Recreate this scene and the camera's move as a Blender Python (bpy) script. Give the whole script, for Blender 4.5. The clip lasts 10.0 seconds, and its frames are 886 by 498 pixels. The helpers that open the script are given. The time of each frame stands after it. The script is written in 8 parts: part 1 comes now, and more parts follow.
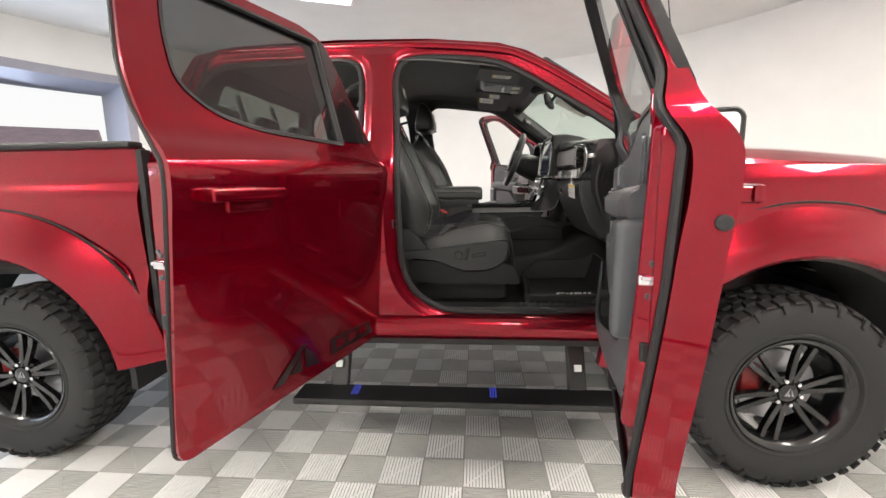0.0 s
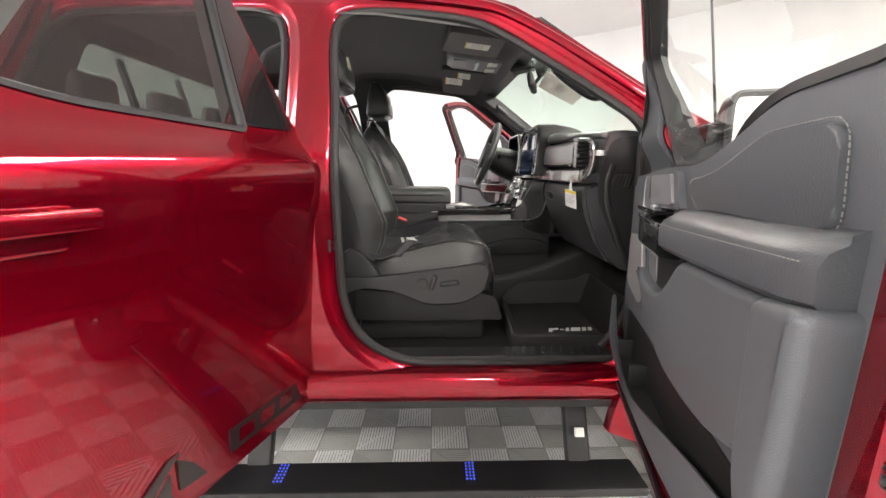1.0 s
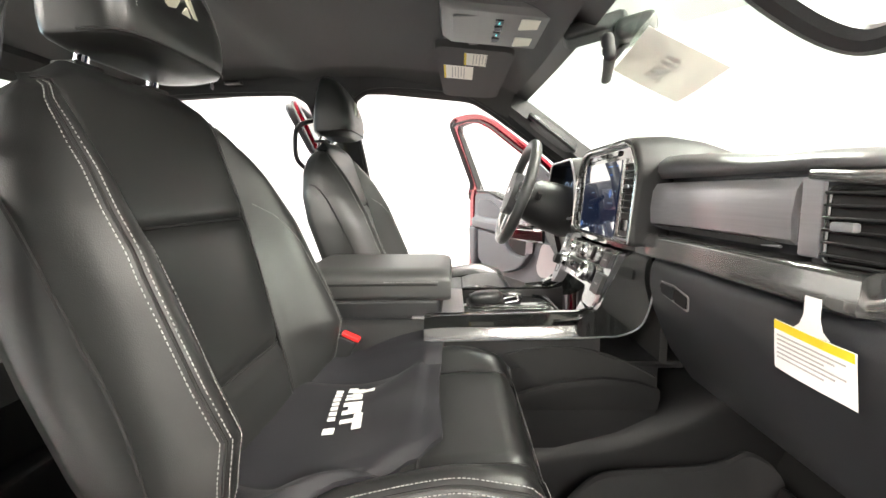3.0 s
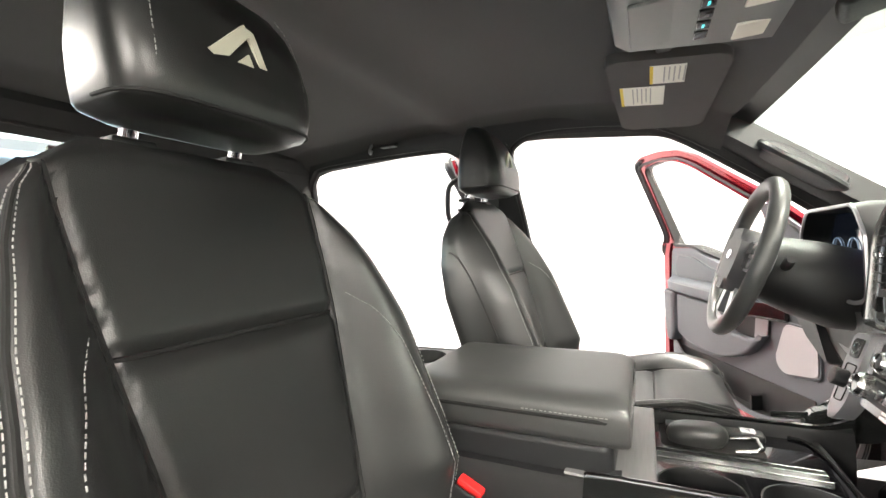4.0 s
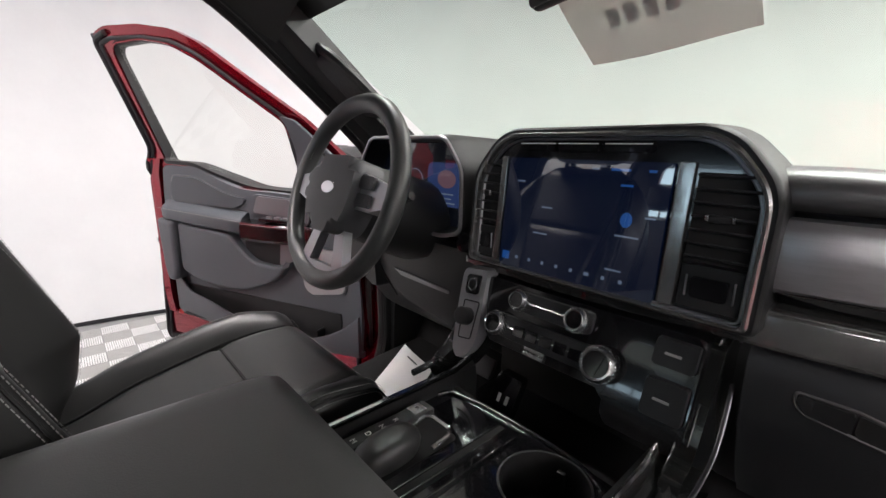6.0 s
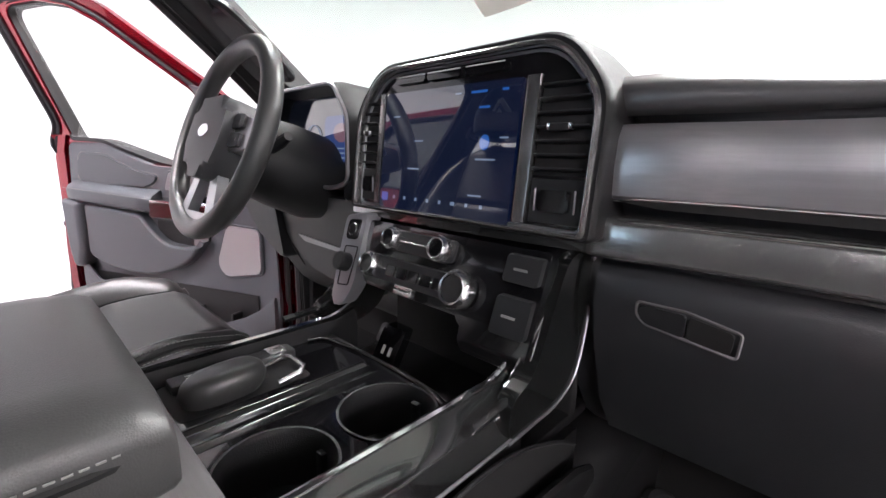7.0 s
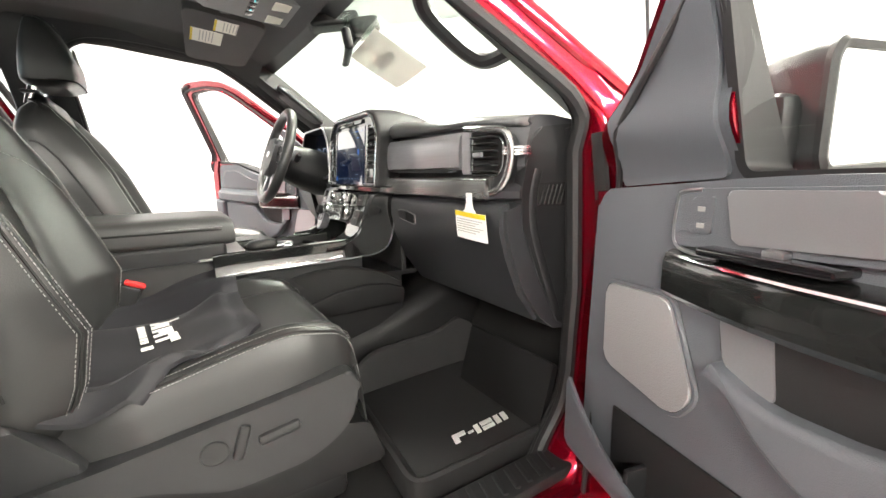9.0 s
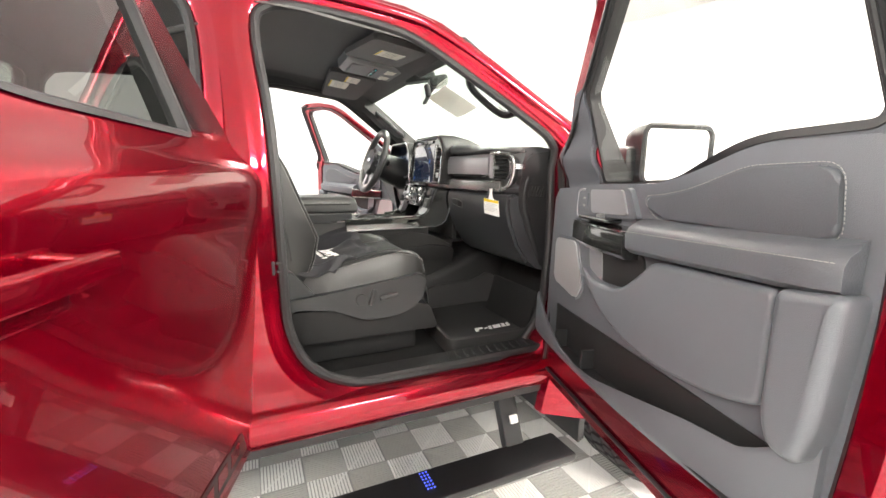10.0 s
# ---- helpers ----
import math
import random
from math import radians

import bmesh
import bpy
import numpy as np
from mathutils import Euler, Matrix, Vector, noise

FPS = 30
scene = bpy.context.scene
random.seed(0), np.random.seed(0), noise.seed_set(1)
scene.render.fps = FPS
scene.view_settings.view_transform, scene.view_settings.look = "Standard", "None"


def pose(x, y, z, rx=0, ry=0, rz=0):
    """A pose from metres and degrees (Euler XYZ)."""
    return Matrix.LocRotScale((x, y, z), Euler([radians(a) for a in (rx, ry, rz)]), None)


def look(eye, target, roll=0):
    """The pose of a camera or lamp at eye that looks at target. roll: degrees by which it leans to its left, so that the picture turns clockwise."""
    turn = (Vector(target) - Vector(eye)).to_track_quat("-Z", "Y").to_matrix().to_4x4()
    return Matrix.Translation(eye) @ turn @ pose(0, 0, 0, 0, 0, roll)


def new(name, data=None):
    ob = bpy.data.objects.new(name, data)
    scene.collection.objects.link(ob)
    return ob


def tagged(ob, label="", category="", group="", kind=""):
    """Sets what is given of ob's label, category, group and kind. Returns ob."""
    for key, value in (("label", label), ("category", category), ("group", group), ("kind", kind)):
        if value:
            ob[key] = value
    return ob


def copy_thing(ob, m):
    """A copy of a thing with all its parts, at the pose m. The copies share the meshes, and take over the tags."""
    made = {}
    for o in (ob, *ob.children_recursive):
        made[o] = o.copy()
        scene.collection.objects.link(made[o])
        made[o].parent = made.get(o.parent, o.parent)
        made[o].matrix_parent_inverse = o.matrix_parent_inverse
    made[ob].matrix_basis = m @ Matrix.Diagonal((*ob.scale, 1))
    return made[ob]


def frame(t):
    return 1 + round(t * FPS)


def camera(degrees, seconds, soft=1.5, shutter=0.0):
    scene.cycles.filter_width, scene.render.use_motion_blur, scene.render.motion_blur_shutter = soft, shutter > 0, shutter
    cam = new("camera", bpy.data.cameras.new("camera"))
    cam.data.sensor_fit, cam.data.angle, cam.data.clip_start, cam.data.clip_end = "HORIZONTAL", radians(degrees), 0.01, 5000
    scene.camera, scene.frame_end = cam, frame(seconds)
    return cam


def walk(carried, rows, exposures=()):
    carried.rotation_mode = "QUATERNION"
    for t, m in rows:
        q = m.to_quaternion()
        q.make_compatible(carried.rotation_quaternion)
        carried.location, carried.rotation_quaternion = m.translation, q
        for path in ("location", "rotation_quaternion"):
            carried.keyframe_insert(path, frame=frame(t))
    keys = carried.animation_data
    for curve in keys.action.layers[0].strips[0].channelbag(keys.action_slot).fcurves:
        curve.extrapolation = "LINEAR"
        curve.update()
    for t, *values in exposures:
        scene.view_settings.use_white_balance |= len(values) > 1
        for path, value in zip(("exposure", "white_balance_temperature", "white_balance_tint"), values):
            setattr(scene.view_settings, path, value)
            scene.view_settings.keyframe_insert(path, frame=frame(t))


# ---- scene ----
from mathutils.geometry import tessellate_polygon
cam = camera(92.6, 10.0)
PATH = [
    (0, (-1.379, -2.832, 1.398), (-1.534, -0.862, 1.077), -0.8),
    (0.5, (-1.398, -2.586, 1.422), (-1.47, -0.62, 1.066), -0.6),
    (1, (-1.419, -2.278, 1.442), (-1.38, -0.312, 1.076), 0.0),
    (1.5, (-1.473, -1.969, 1.477), (-1.236, -0.018, 1.106), 0.4),
    (2, (-1.464, -1.671, 1.489), (-1.146, 0.267, 1.111), 0.8),
    (2.2, (-1.427, -1.566, 1.491), (-1.135, 0.379, 1.129), 0.9),
    (3.3, (-1.318, -1.063, 1.559), (-1.608, 0.906, 1.361), -2.6),
    (3.5, (-1.316, -0.99, 1.567), (-1.798, 0.947, 1.427), -3.3),
    (4, (-1.309, -0.846, 1.594), (-2.171, 0.959, 1.583), -2.4),
    (4.5, (-1.345, -0.718, 1.641), (-2.14, 1.117, 1.618), -0.9),
    (4.7, (-1.388, -0.642, 1.644), (-1.934, 1.281, 1.608), -2.0),
    (5, (-1.445, -0.532, 1.676), (-1.498, 1.456, 1.463), -1.6),
    (5.5, (-1.515, -0.39, 1.661), (-0.701, 1.394, 1.266), -0.7),
    (6, (-1.511, -0.36, 1.626), (-0.212, 1.086, 1.157), 0.8),
    (6.2, (-1.488, -0.363, 1.61), (-0.116, 1.008, 1.121), 0.6),
    (7.3, (-1.371, -0.529, 1.469), (0.046, 0.83, 1.089), 1.7),
    (7.5, (-1.352, -0.575, 1.457), (0.016, 0.835, 1.078), 1.0),
    (8, (-1.335, -0.753, 1.456), (-0.075, 0.751, 1.071), -0.5),
    (8.5, (-1.329, -1.082, 1.458), (-0.279, 0.577, 1.076), -2.1),
    (9, (-1.474, -1.471, 1.463), (-0.424, 0.192, 1.098), -1.4),
    (9.5, (-1.601, -1.846, 1.488), (-0.556, -0.176, 1.141), -1.1),
    (10, (-1.802, -2.186, 1.473), (-0.985, -0.395, 1.118), 0.7),
]
walk(cam, [(t, look(eye, target, roll)) for t, eye, target, roll in PATH], exposures=[
    (0.0, -0.12, 6900, 10), (0.5, 0.0, 6900, 10), (1.0, 0.45, 6800, 10), (1.5, 0.95, 6900, 9), (2.2, 1.25, 6900, 8), (3.3, 1.55, 6900, 8), (4.3, 1.5, 6900, 8),
    (4.7, 0.95, 7100, 8), (5.0, 0.3, 7100, 8), (5.5, 0.0, 6550, 13), (6.2, -0.15, 6500, 15), (7.3, 1.1, 6300, 19), (7.6, 1.28, 6300, 19), (8.0, 1.45, 6500, 15), (8.6, 1.58, 6800, 9), (9.0, 1.45, 6900, 8), (9.5, 1.35, 6900, 8), (10.0, 1.2, 6900, 9)])

# ---------- world and lamps ----------
world = bpy.data.worlds.new("world")
scene.world = world
world.use_nodes = True
wn = world.node_tree
sky = wn.nodes.new("ShaderNodeTexSky")
sky.sky_type, sky.sun_disc = "NISHITA", False
sky.sun_elevation, sky.sun_rotation = radians(42), radians(60)
wn.links.new(sky.outputs[0], wn.nodes["Background"].inputs[0])
wn.nodes["Background"].inputs[1].default_value = 0.12


def area_lamp(name, place, target, sx, sy, watts, colour):
    d = bpy.data.lights.new(name, "AREA")
    d.shape, d.size, d.size_y, d.energy, d.color = "RECTANGLE", sx, sy, watts, colour
    ob = new(name, d)
    ob.matrix_world = look(place, target)
    return ob


# ---------- helpers for meshes ----------
def part(name, bm, material, parent=None, label="", sharp=38, recalc=True):
    if recalc:
        bmesh.ops.recalc_face_normals(bm, faces=bm.faces)
    me = bpy.data.meshes.new(name)
    bm.to_mesh(me)
    bm.free()
    for p in me.polygons:
        p.use_smooth = True
    me.set_sharp_from_angle(angle=radians(sharp))
    me.materials.append(material)
    ob = new(name, me)
    if name not in ("stitching", "tread"):
        # flat faces keep flat highlights, rounded rims stay soft
        soft = ob.modifiers.new("weighted_normals", "WEIGHTED_NORMAL")
        soft.keep_sharp, soft.weight = True, 60
    if parent:
        ob.parent = parent
    if label:
        ob["label"] = label
    if name == "stitching":
        ob["kind"] = "stuff"
    return ob


def thing(name, label, category, group="", kind="", place=None):
    ob = new(name)
    ob.empty_display_size = 0.1
    if place is not None:
        ob.matrix_world = place
    return tagged(ob, label, category, group, kind)


def holder(name, parent, m=None, label=""):
    ob = new(name)
    ob.empty_display_size = 0.05
    ob.parent = parent
    if m is not None:
        ob.matrix_basis = m
    if label:
        ob["label"] = label
    return ob


def rbox(bm, c, s, r=0.008, seg=2, m=None):
    """A box with rounded edges, centre c, size s."""
    got = bmesh.ops.create_cube(bm, size=1)
    vs = got["verts"]
    for v in vs:
        v.co = Vector((v.co.x * s[0], v.co.y * s[1], v.co.z * s[2]))
    es = {e for v in vs for e in v.link_edges}
    if r > 0:
        out = bmesh.ops.bevel(bm, geom=list(es), offset=min(r, 0.49 * min(s)), segments=seg, affect="EDGES", profile=0.5, clamp_overlap=True)
        vs = list({v for f in out["faces"] for v in f.verts} | {v for v in vs if v.is_valid})
    mm = Matrix.Translation(c) @ (m if m is not None else Matrix())
    bmesh.ops.transform(bm, matrix=mm, verts=vs)
    return vs


def prism(bm, pts, d0, d1, f, r=0.0, seg=2):
    """An outline (a, b) pushed from depth d0 to d1; f puts (a, b, d) into space. r rounds the rim at d1."""
    lo = [bm.verts.new((a, b, d0)) for a, b in pts]
    hi = [bm.verts.new((a, b, d1)) for a, b in pts]
    n = len(pts)
    bm.faces.new(lo[::-1])
    top = bm.faces.new(hi)
    for i in range(n):
        bm.faces.new((lo[i], lo[(i + 1) % n], hi[(i + 1) % n], hi[i]))
    vs = set(lo + hi)
    if r > 0:
        out = bmesh.ops.bevel(bm, geom=list(top.edges), offset=r, segments=seg, affect="EDGES", profile=0.5, clamp_overlap=True)
        vs = {v for v in vs if v.is_valid} | {v for g in out["faces"] for v in g.verts}
    for v in vs:
        v.co = Vector(f(*v.co))
    return vs


def catmull(pts, n=6, closed=False):
    """A smooth curve through points of any dimension."""
    p = [np.array(q, float) for q in pts]
    k = len(p)
    out = []
    for i in range(k if closed else k - 1):
        a, b, c, d = (p[(i + j) % k] if closed else p[min(max(i + j, 0), k - 1)] for j in (-1, 0, 1, 2))
        for t in np.arange(n) / n:
            out.append(0.5 * (2 * b + (c - a) * t + (2 * a - 5 * b + 4 * c - d) * t * t + (3 * b - a - 3 * c + d) * t ** 3))
    if not closed:
        out.append(p[-1])
    return [tuple(float(x) for x in q) for q in out]


def fillet(pts, r, n=4):
    """A closed outline (a, b) with its corners rounded; r: one radius or one for each corner."""
    k, out = len(pts), []
    for i in range(k):
        rr = r[i] if isinstance(r, (list, tuple)) else r
        p, a, c = (np.array(pts[j % k], float) for j in (i, i - 1, i + 1))
        ua, uc = a - p, c - p
        la, lc = np.linalg.norm(ua), np.linalg.norm(uc)
        rr = min(rr, 0.45 * la, 0.45 * lc)
        if rr < 1e-5:
            out.append(tuple(p))
            continue
        s, e = p + ua / la * rr, p + uc / lc * rr
        for t in np.linspace(0, 1, n + 1):
            out.append(tuple((1 - t) ** 2 * s + 2 * t * (1 - t) * p + t * t * e))
    return [(float(a), float(b)) for a, b in out]


def loft(bm, rings, closed=True, cap=True):
    rows = [[bm.verts.new(p) for p in ring] for ring in rings]
    n = len(rows[0])
    for a, b in zip(rows, rows[1:]):
        for i in range(n if closed else n - 1):
            j = (i + 1) % n
            bm.faces.new((a[i], a[j], b[j], b[i]))
    if cap and closed:
        bm.faces.new(rows[0][::-1])
        bm.faces.new(rows[-1])
    return [v for row in rows for v in row]


def tube(bm, path, r, n=8, closed=False, flat=1.0, up=None):
    """A tube of radius r along a path; flat squeezes it across up."""
    P = [Vector(p) for p in path]
    k = len(P)
    rings, ref = [], Vector(up) if up else None
    side = None
    for i in range(k):
        a = P[(i - 1) % k] if closed or i > 0 else P[i]
        b = P[(i + 1) % k] if closed or i < k - 1 else P[i]
        t = (b - a).normalized()
        if ref is not None:
            s = t.cross(ref)
            if s.length < 1e-4:
                s = t.orthogonal()
            side = s.normalized()
        elif side is None:
            side = t.orthogonal().normalized()
        else:
            side = (side - t * side.dot(t)).normalized()
        nrm = side.cross(t).normalized()
        rr = r[i] if isinstance(r, (list, tuple)) else r
        rings.append([P[i] + side * (math.cos(q) * rr) + nrm * (math.sin(q) * rr * flat) for q in [2 * math.pi * j / n for j in range(n)]])
    if closed:
        rings.append(rings[0])
        rows = [[bm.verts.new(p) for p in ring] for ring in rings[:-1]]
        for i in range(k):
            a, b = rows[i], rows[(i + 1) % k]
            for j in range(n):
                bm.faces.new((a[j], a[(j + 1) % n], b[(j + 1) % n], b[j]))
    else:
        loft(bm, rings)


def disc(bm, c, axis, r, depth, n=24, bevel=0.0):
    """A round plate from c along axis."""
    ax = Vector(axis).normalized()
    s = ax.orthogonal().normalized()
    t = ax.cross(s)
    prism(bm, [(r * math.cos(2 * math.pi * i / n), r * math.sin(2 * math.pi * i / n)) for i in range(n)], 0, depth,
          lambda a, b, d: Vector(c) + s * a + t * b + ax * d, bevel)


def revolve(bm, c, axis, prof, n=48):
    """Turns a profile of (radius, height along axis) about the axis."""
    ax = Vector(axis).normalized()
    s = ax.orthogonal().normalized()
    t = ax.cross(s)
    rows = []
    for i in range(n):
        q = 2 * math.pi * i / n
        w = s * math.cos(q) + t * math.sin(q)
        rows.append([bm.verts.new(Vector(c) + w * a + ax * h) for a, h in prof])
    for i in range(n):
        a, b = rows[i], rows[(i + 1) % n]
        for j in range(len(prof) - 1):
            bm.faces.new((a[j], b[j], b[j + 1], a[j + 1]))


def sheet(bm, outer, holes, f, cuts=(), thick=0.0):
    """A plate with holes; outlines are (a, b), f puts (a, b) into space, cuts are values of b where the plate may bend."""
    loops = [[Vector((a, b, 0)) for a, b in q] for q in (outer, *holes)]
    vs = [bm.verts.new(p) for loop in loops for p in loop]
    for tri in tessellate_polygon(loops):
        if len(set(tri)) == 3:
            try:
                bm.faces.new([vs[i] for i in tri])
            except ValueError:
                pass
    for b in cuts:
        bmesh.ops.bisect_plane(bm, geom=bm.verts[:] + bm.edges[:] + bm.faces[:], plane_co=(0, b, 0), plane_no=(0, 1, 0), dist=1e-5)
    for v in bm.verts:
        v.co = Vector(f(v.co.x, v.co.y))
    if thick:
        bmesh.ops.recalc_face_normals(bm, faces=bm.faces)
        n = sum((q.normal * q.calc_area() for q in bm.faces), Vector()).normalized()
        out = bmesh.ops.extrude_face_region(bm, geom=bm.faces[:])
        bmesh.ops.translate(bm, vec=-n * thick, verts=[g for g in out["geom"] if isinstance(g, bmesh.types.BMVert)])


def dashes(bm, path, size=0.0011, step=0.0075, duty=0.68):
    """A row of stitches along a path."""
    P = [Vector(p) for p in path]
    run = 0.0
    for a, b in zip(P, P[1:]):
        d = (b - a).length
        t = (b - a).normalized() if d > 0 else Vector((1, 0, 0))
        s = t.orthogonal().normalized() * size
        u = t.cross(s).normalized() * size
        while run < d:
            p, q = a + t * run, a + t * min(run + step * duty, d + step * 0.3)
            v = [bm.verts.new(x) for x in (p - s, p - u, p + s, p + u, q - s, q - u, q + s, q + u)]
            for i in range(4):
                bm.faces.new((v[i], v[(i + 1) % 4], v[4 + (i + 1) % 4], v[4 + i]))
            bm.faces.new(v[3::-1])
            bm.faces.new(v[4:])
            run += step
        run -= d


def inset(pts, d):
    """A closed outline moved inwards by d (anticlockwise or clockwise alike)."""
    k = len(pts)
    area = sum(pts[i][0] * pts[(i + 1) % k][1] - pts[(i + 1) % k][0] * pts[i][1] for i in range(k))
    sg = 1 if area > 0 else -1
    out = []
    for i in range(k):
        p, a, c = (np.array(pts[j % k], float) for j in (i, i - 1, i + 1))
        t = (c - a) / (np.linalg.norm(c - a) + 1e-9)
        out.append((float(p[0] - sg * t[1] * d), float(p[1] + sg * t[0] * d)))
    return out


def pillow(bm, pts, d0, d1, f, r, steps=5):
    """An outline raised from depth d0 to d1 with a softly rounded shoulder of radius r."""
    rings = [[f(a, b, d0) for a, b in pts]]
    for i in range(steps + 1):
        q = 0.5 * math.pi * i / steps
        k = math.copysign(1, d1 - d0)
        rings.append([f(a, b, d1 - k * r * (1 - math.sin(q))) for a, b in inset(pts, r * (1 - math.cos(q)))])
    vs = loft(bm, rings, True, False)[-len(pts):]
    for tri in tessellate_polygon([[Vector((a, b, 0)) for a, b in inset(pts, r)]]):
        bm.faces.new([vs[i] for i in tri])


def lettering(name, words, size, m, material, parent=None, depth=0.0006, label=""):
    cu = bpy.data.curves.new(name, "FONT")
    cu.body, cu.size, cu.extrude, cu.align_x, cu.align_y = words, size, depth, "CENTER", "CENTER"
    tmp = new(name + "_curve", cu)
    me = bpy.data.meshes.new_from_object(tmp.evaluated_get(bpy.context.evaluated_depsgraph_get()))
    bpy.data.objects.remove(tmp)
    bpy.data.curves.remove(cu)
    me.materials.clear()
    me.materials.append(material)
    ob = new(name, me)
    if parent:
        ob.parent = parent
    ob.matrix_basis = m
    if label:
        ob["label"] = label
    return ob


def smooth(a, b, x):
    t = min(1, max(0, (x - a) / (b - a)))
    return t * t * (3 - 2 * t)


# ---------- materials ----------
def mat(name, colour, rough=0.5, metal=0.0, coat=0.0, bump=0.0, scale=60.0, vary=0.12, stain=0.1, spec=0.5, bump_kind="noise", rough_vary=0.08, sheen=0.0, stretch=None):
    m = bpy.data.materials.new(name)
    m.use_nodes = True
    nt = m.node_tree
    b = nt.nodes["Principled BSDF"]
    b.inputs["Metallic"].default_value = metal
    b.inputs["Coat Weight"].default_value = coat
    b.inputs["Coat Roughness"].default_value = 0.015
    b.inputs["Specular IOR Level"].default_value = spec
    if sheen:
        b.inputs["Sheen Weight"].default_value = sheen
    co = nt.nodes.new("ShaderNodeTexCoord")
    fine = nt.nodes.new("ShaderNodeTexNoise")
    fine.inputs["Scale"].default_value, fine.inputs["Detail"].default_value = scale, 4
    wide = nt.nodes.new("ShaderNodeTexNoise")
    wide.inputs["Scale"].default_value, wide.inputs["Detail"].default_value = 3.1, 3
    for n in (fine, wide):
        nt.links.new(co.outputs["Object"], n.inputs["Vector"])
    if stretch:
        grain = nt.nodes.new("ShaderNodeMapping")
        grain.inputs["Scale"].default_value = stretch
        nt.links.new(co.outputs["Object"], grain.inputs["Vector"])
        nt.links.new(grain.outputs[0], fine.inputs["Vector"])
    mix = nt.nodes.new("ShaderNodeMix")
    mix.data_type = "RGBA"
    c = np.array(colour)
    mix.inputs[6].default_value = (*np.clip(c * (1 - vary), 0, 1), 1)
    mix.inputs[7].default_value = (*np.clip(c * (1 + vary), 0, 1), 1)
    nt.links.new(fine.outputs["Fac"], mix.inputs[0])
    mul = nt.nodes.new("ShaderNodeMix")
    mul.data_type, mul.blend_type = "RGBA", "MULTIPLY"
    mul.inputs[0].default_value = 1
    ramp = nt.nodes.new("ShaderNodeMapRange")
    ramp.inputs["From Min"].default_value, ramp.inputs["From Max"].default_value = 0.3, 0.7
    ramp.inputs["To Min"].default_value, ramp.inputs["To Max"].default_value = 1 - stain, 1.0
    nt.links.new(wide.outputs["Fac"], ramp.inputs["Value"])
    comb = nt.nodes.new("ShaderNodeCombineColor")
    for i in range(3):
        nt.links.new(ramp.outputs[0], comb.inputs[i])
    nt.links.new(mix.outputs[2], mul.inputs[6])
    nt.links.new(comb.outputs[0], mul.inputs[7])
    nt.links.new(mul.outputs[2], b.inputs["Base Color"])
    rr = nt.nodes.new("ShaderNodeMapRange")
    rr.inputs["To Min"].default_value, rr.inputs["To Max"].default_value = max(rough - rough_vary, 0.02), min(rough + rough_vary, 1)
    nt.links.new(wide.outputs["Fac"], rr.inputs["Value"])
    nt.links.new(rr.outputs[0], b.inputs["Roughness"])
    if bump:
        bp = nt.nodes.new("ShaderNodeBump")
        bp.inputs["Strength"].default_value, bp.inputs["Distance"].default_value = bump, 0.0012
        if bump_kind == "cell":
            cell = nt.nodes.new("ShaderNodeTexVoronoi")
            cell.inputs["Scale"].default_value = scale
            nt.links.new(co.outputs["Object"], cell.inputs["Vector"])
            nt.links.new(cell.outputs["Distance"], bp.inputs["Height"])
        else:
            nt.links.new(fine.outputs["Fac"], bp.inputs["Height"])
        nt.links.new(bp.outputs[0], b.inputs["Normal"])
    return m


def glass(name, tint, gloss=1.0):
    """A thin pane: it tints what shines through, and mirrors by Fresnel."""
    m = bpy.data.materials.new(name)
    m.use_nodes = True
    nt = m.node_tree
    nt.nodes.remove(nt.nodes["Principled BSDF"])
    tr = nt.nodes.new("ShaderNodeBsdfTransparent")
    tr.inputs[0].default_value = (*tint, 1)
    gl = nt.nodes.new("ShaderNodeBsdfGlossy")
    gl.inputs["Roughness"].default_value = 0.01
    lw = nt.nodes.new("ShaderNodeLayerWeight")
    lw.inputs[0].default_value = 0.5
    pw = nt.nodes.new("ShaderNodeMath")
    pw.operation, pw.inputs[1].default_value = "POWER", 4.0
    fr = nt.nodes.new("ShaderNodeMapRange")
    fr.inputs["To Min"].default_value, fr.inputs["To Max"].default_value = 0.045 * gloss, 0.9
    nt.links.new(lw.outputs["Facing"], pw.inputs[0])
    nt.links.new(pw.outputs[0], fr.inputs["Value"])
    mx = nt.nodes.new("ShaderNodeMixShader")
    nt.links.new(fr.outputs[0], mx.inputs[0])
    nt.links.new(tr.outputs[0], mx.inputs[1])
    nt.links.new(gl.outputs[0], mx.inputs[2])
    nt.links.new(mx.outputs[0], nt.nodes["Material Output"].inputs[0])
    return m


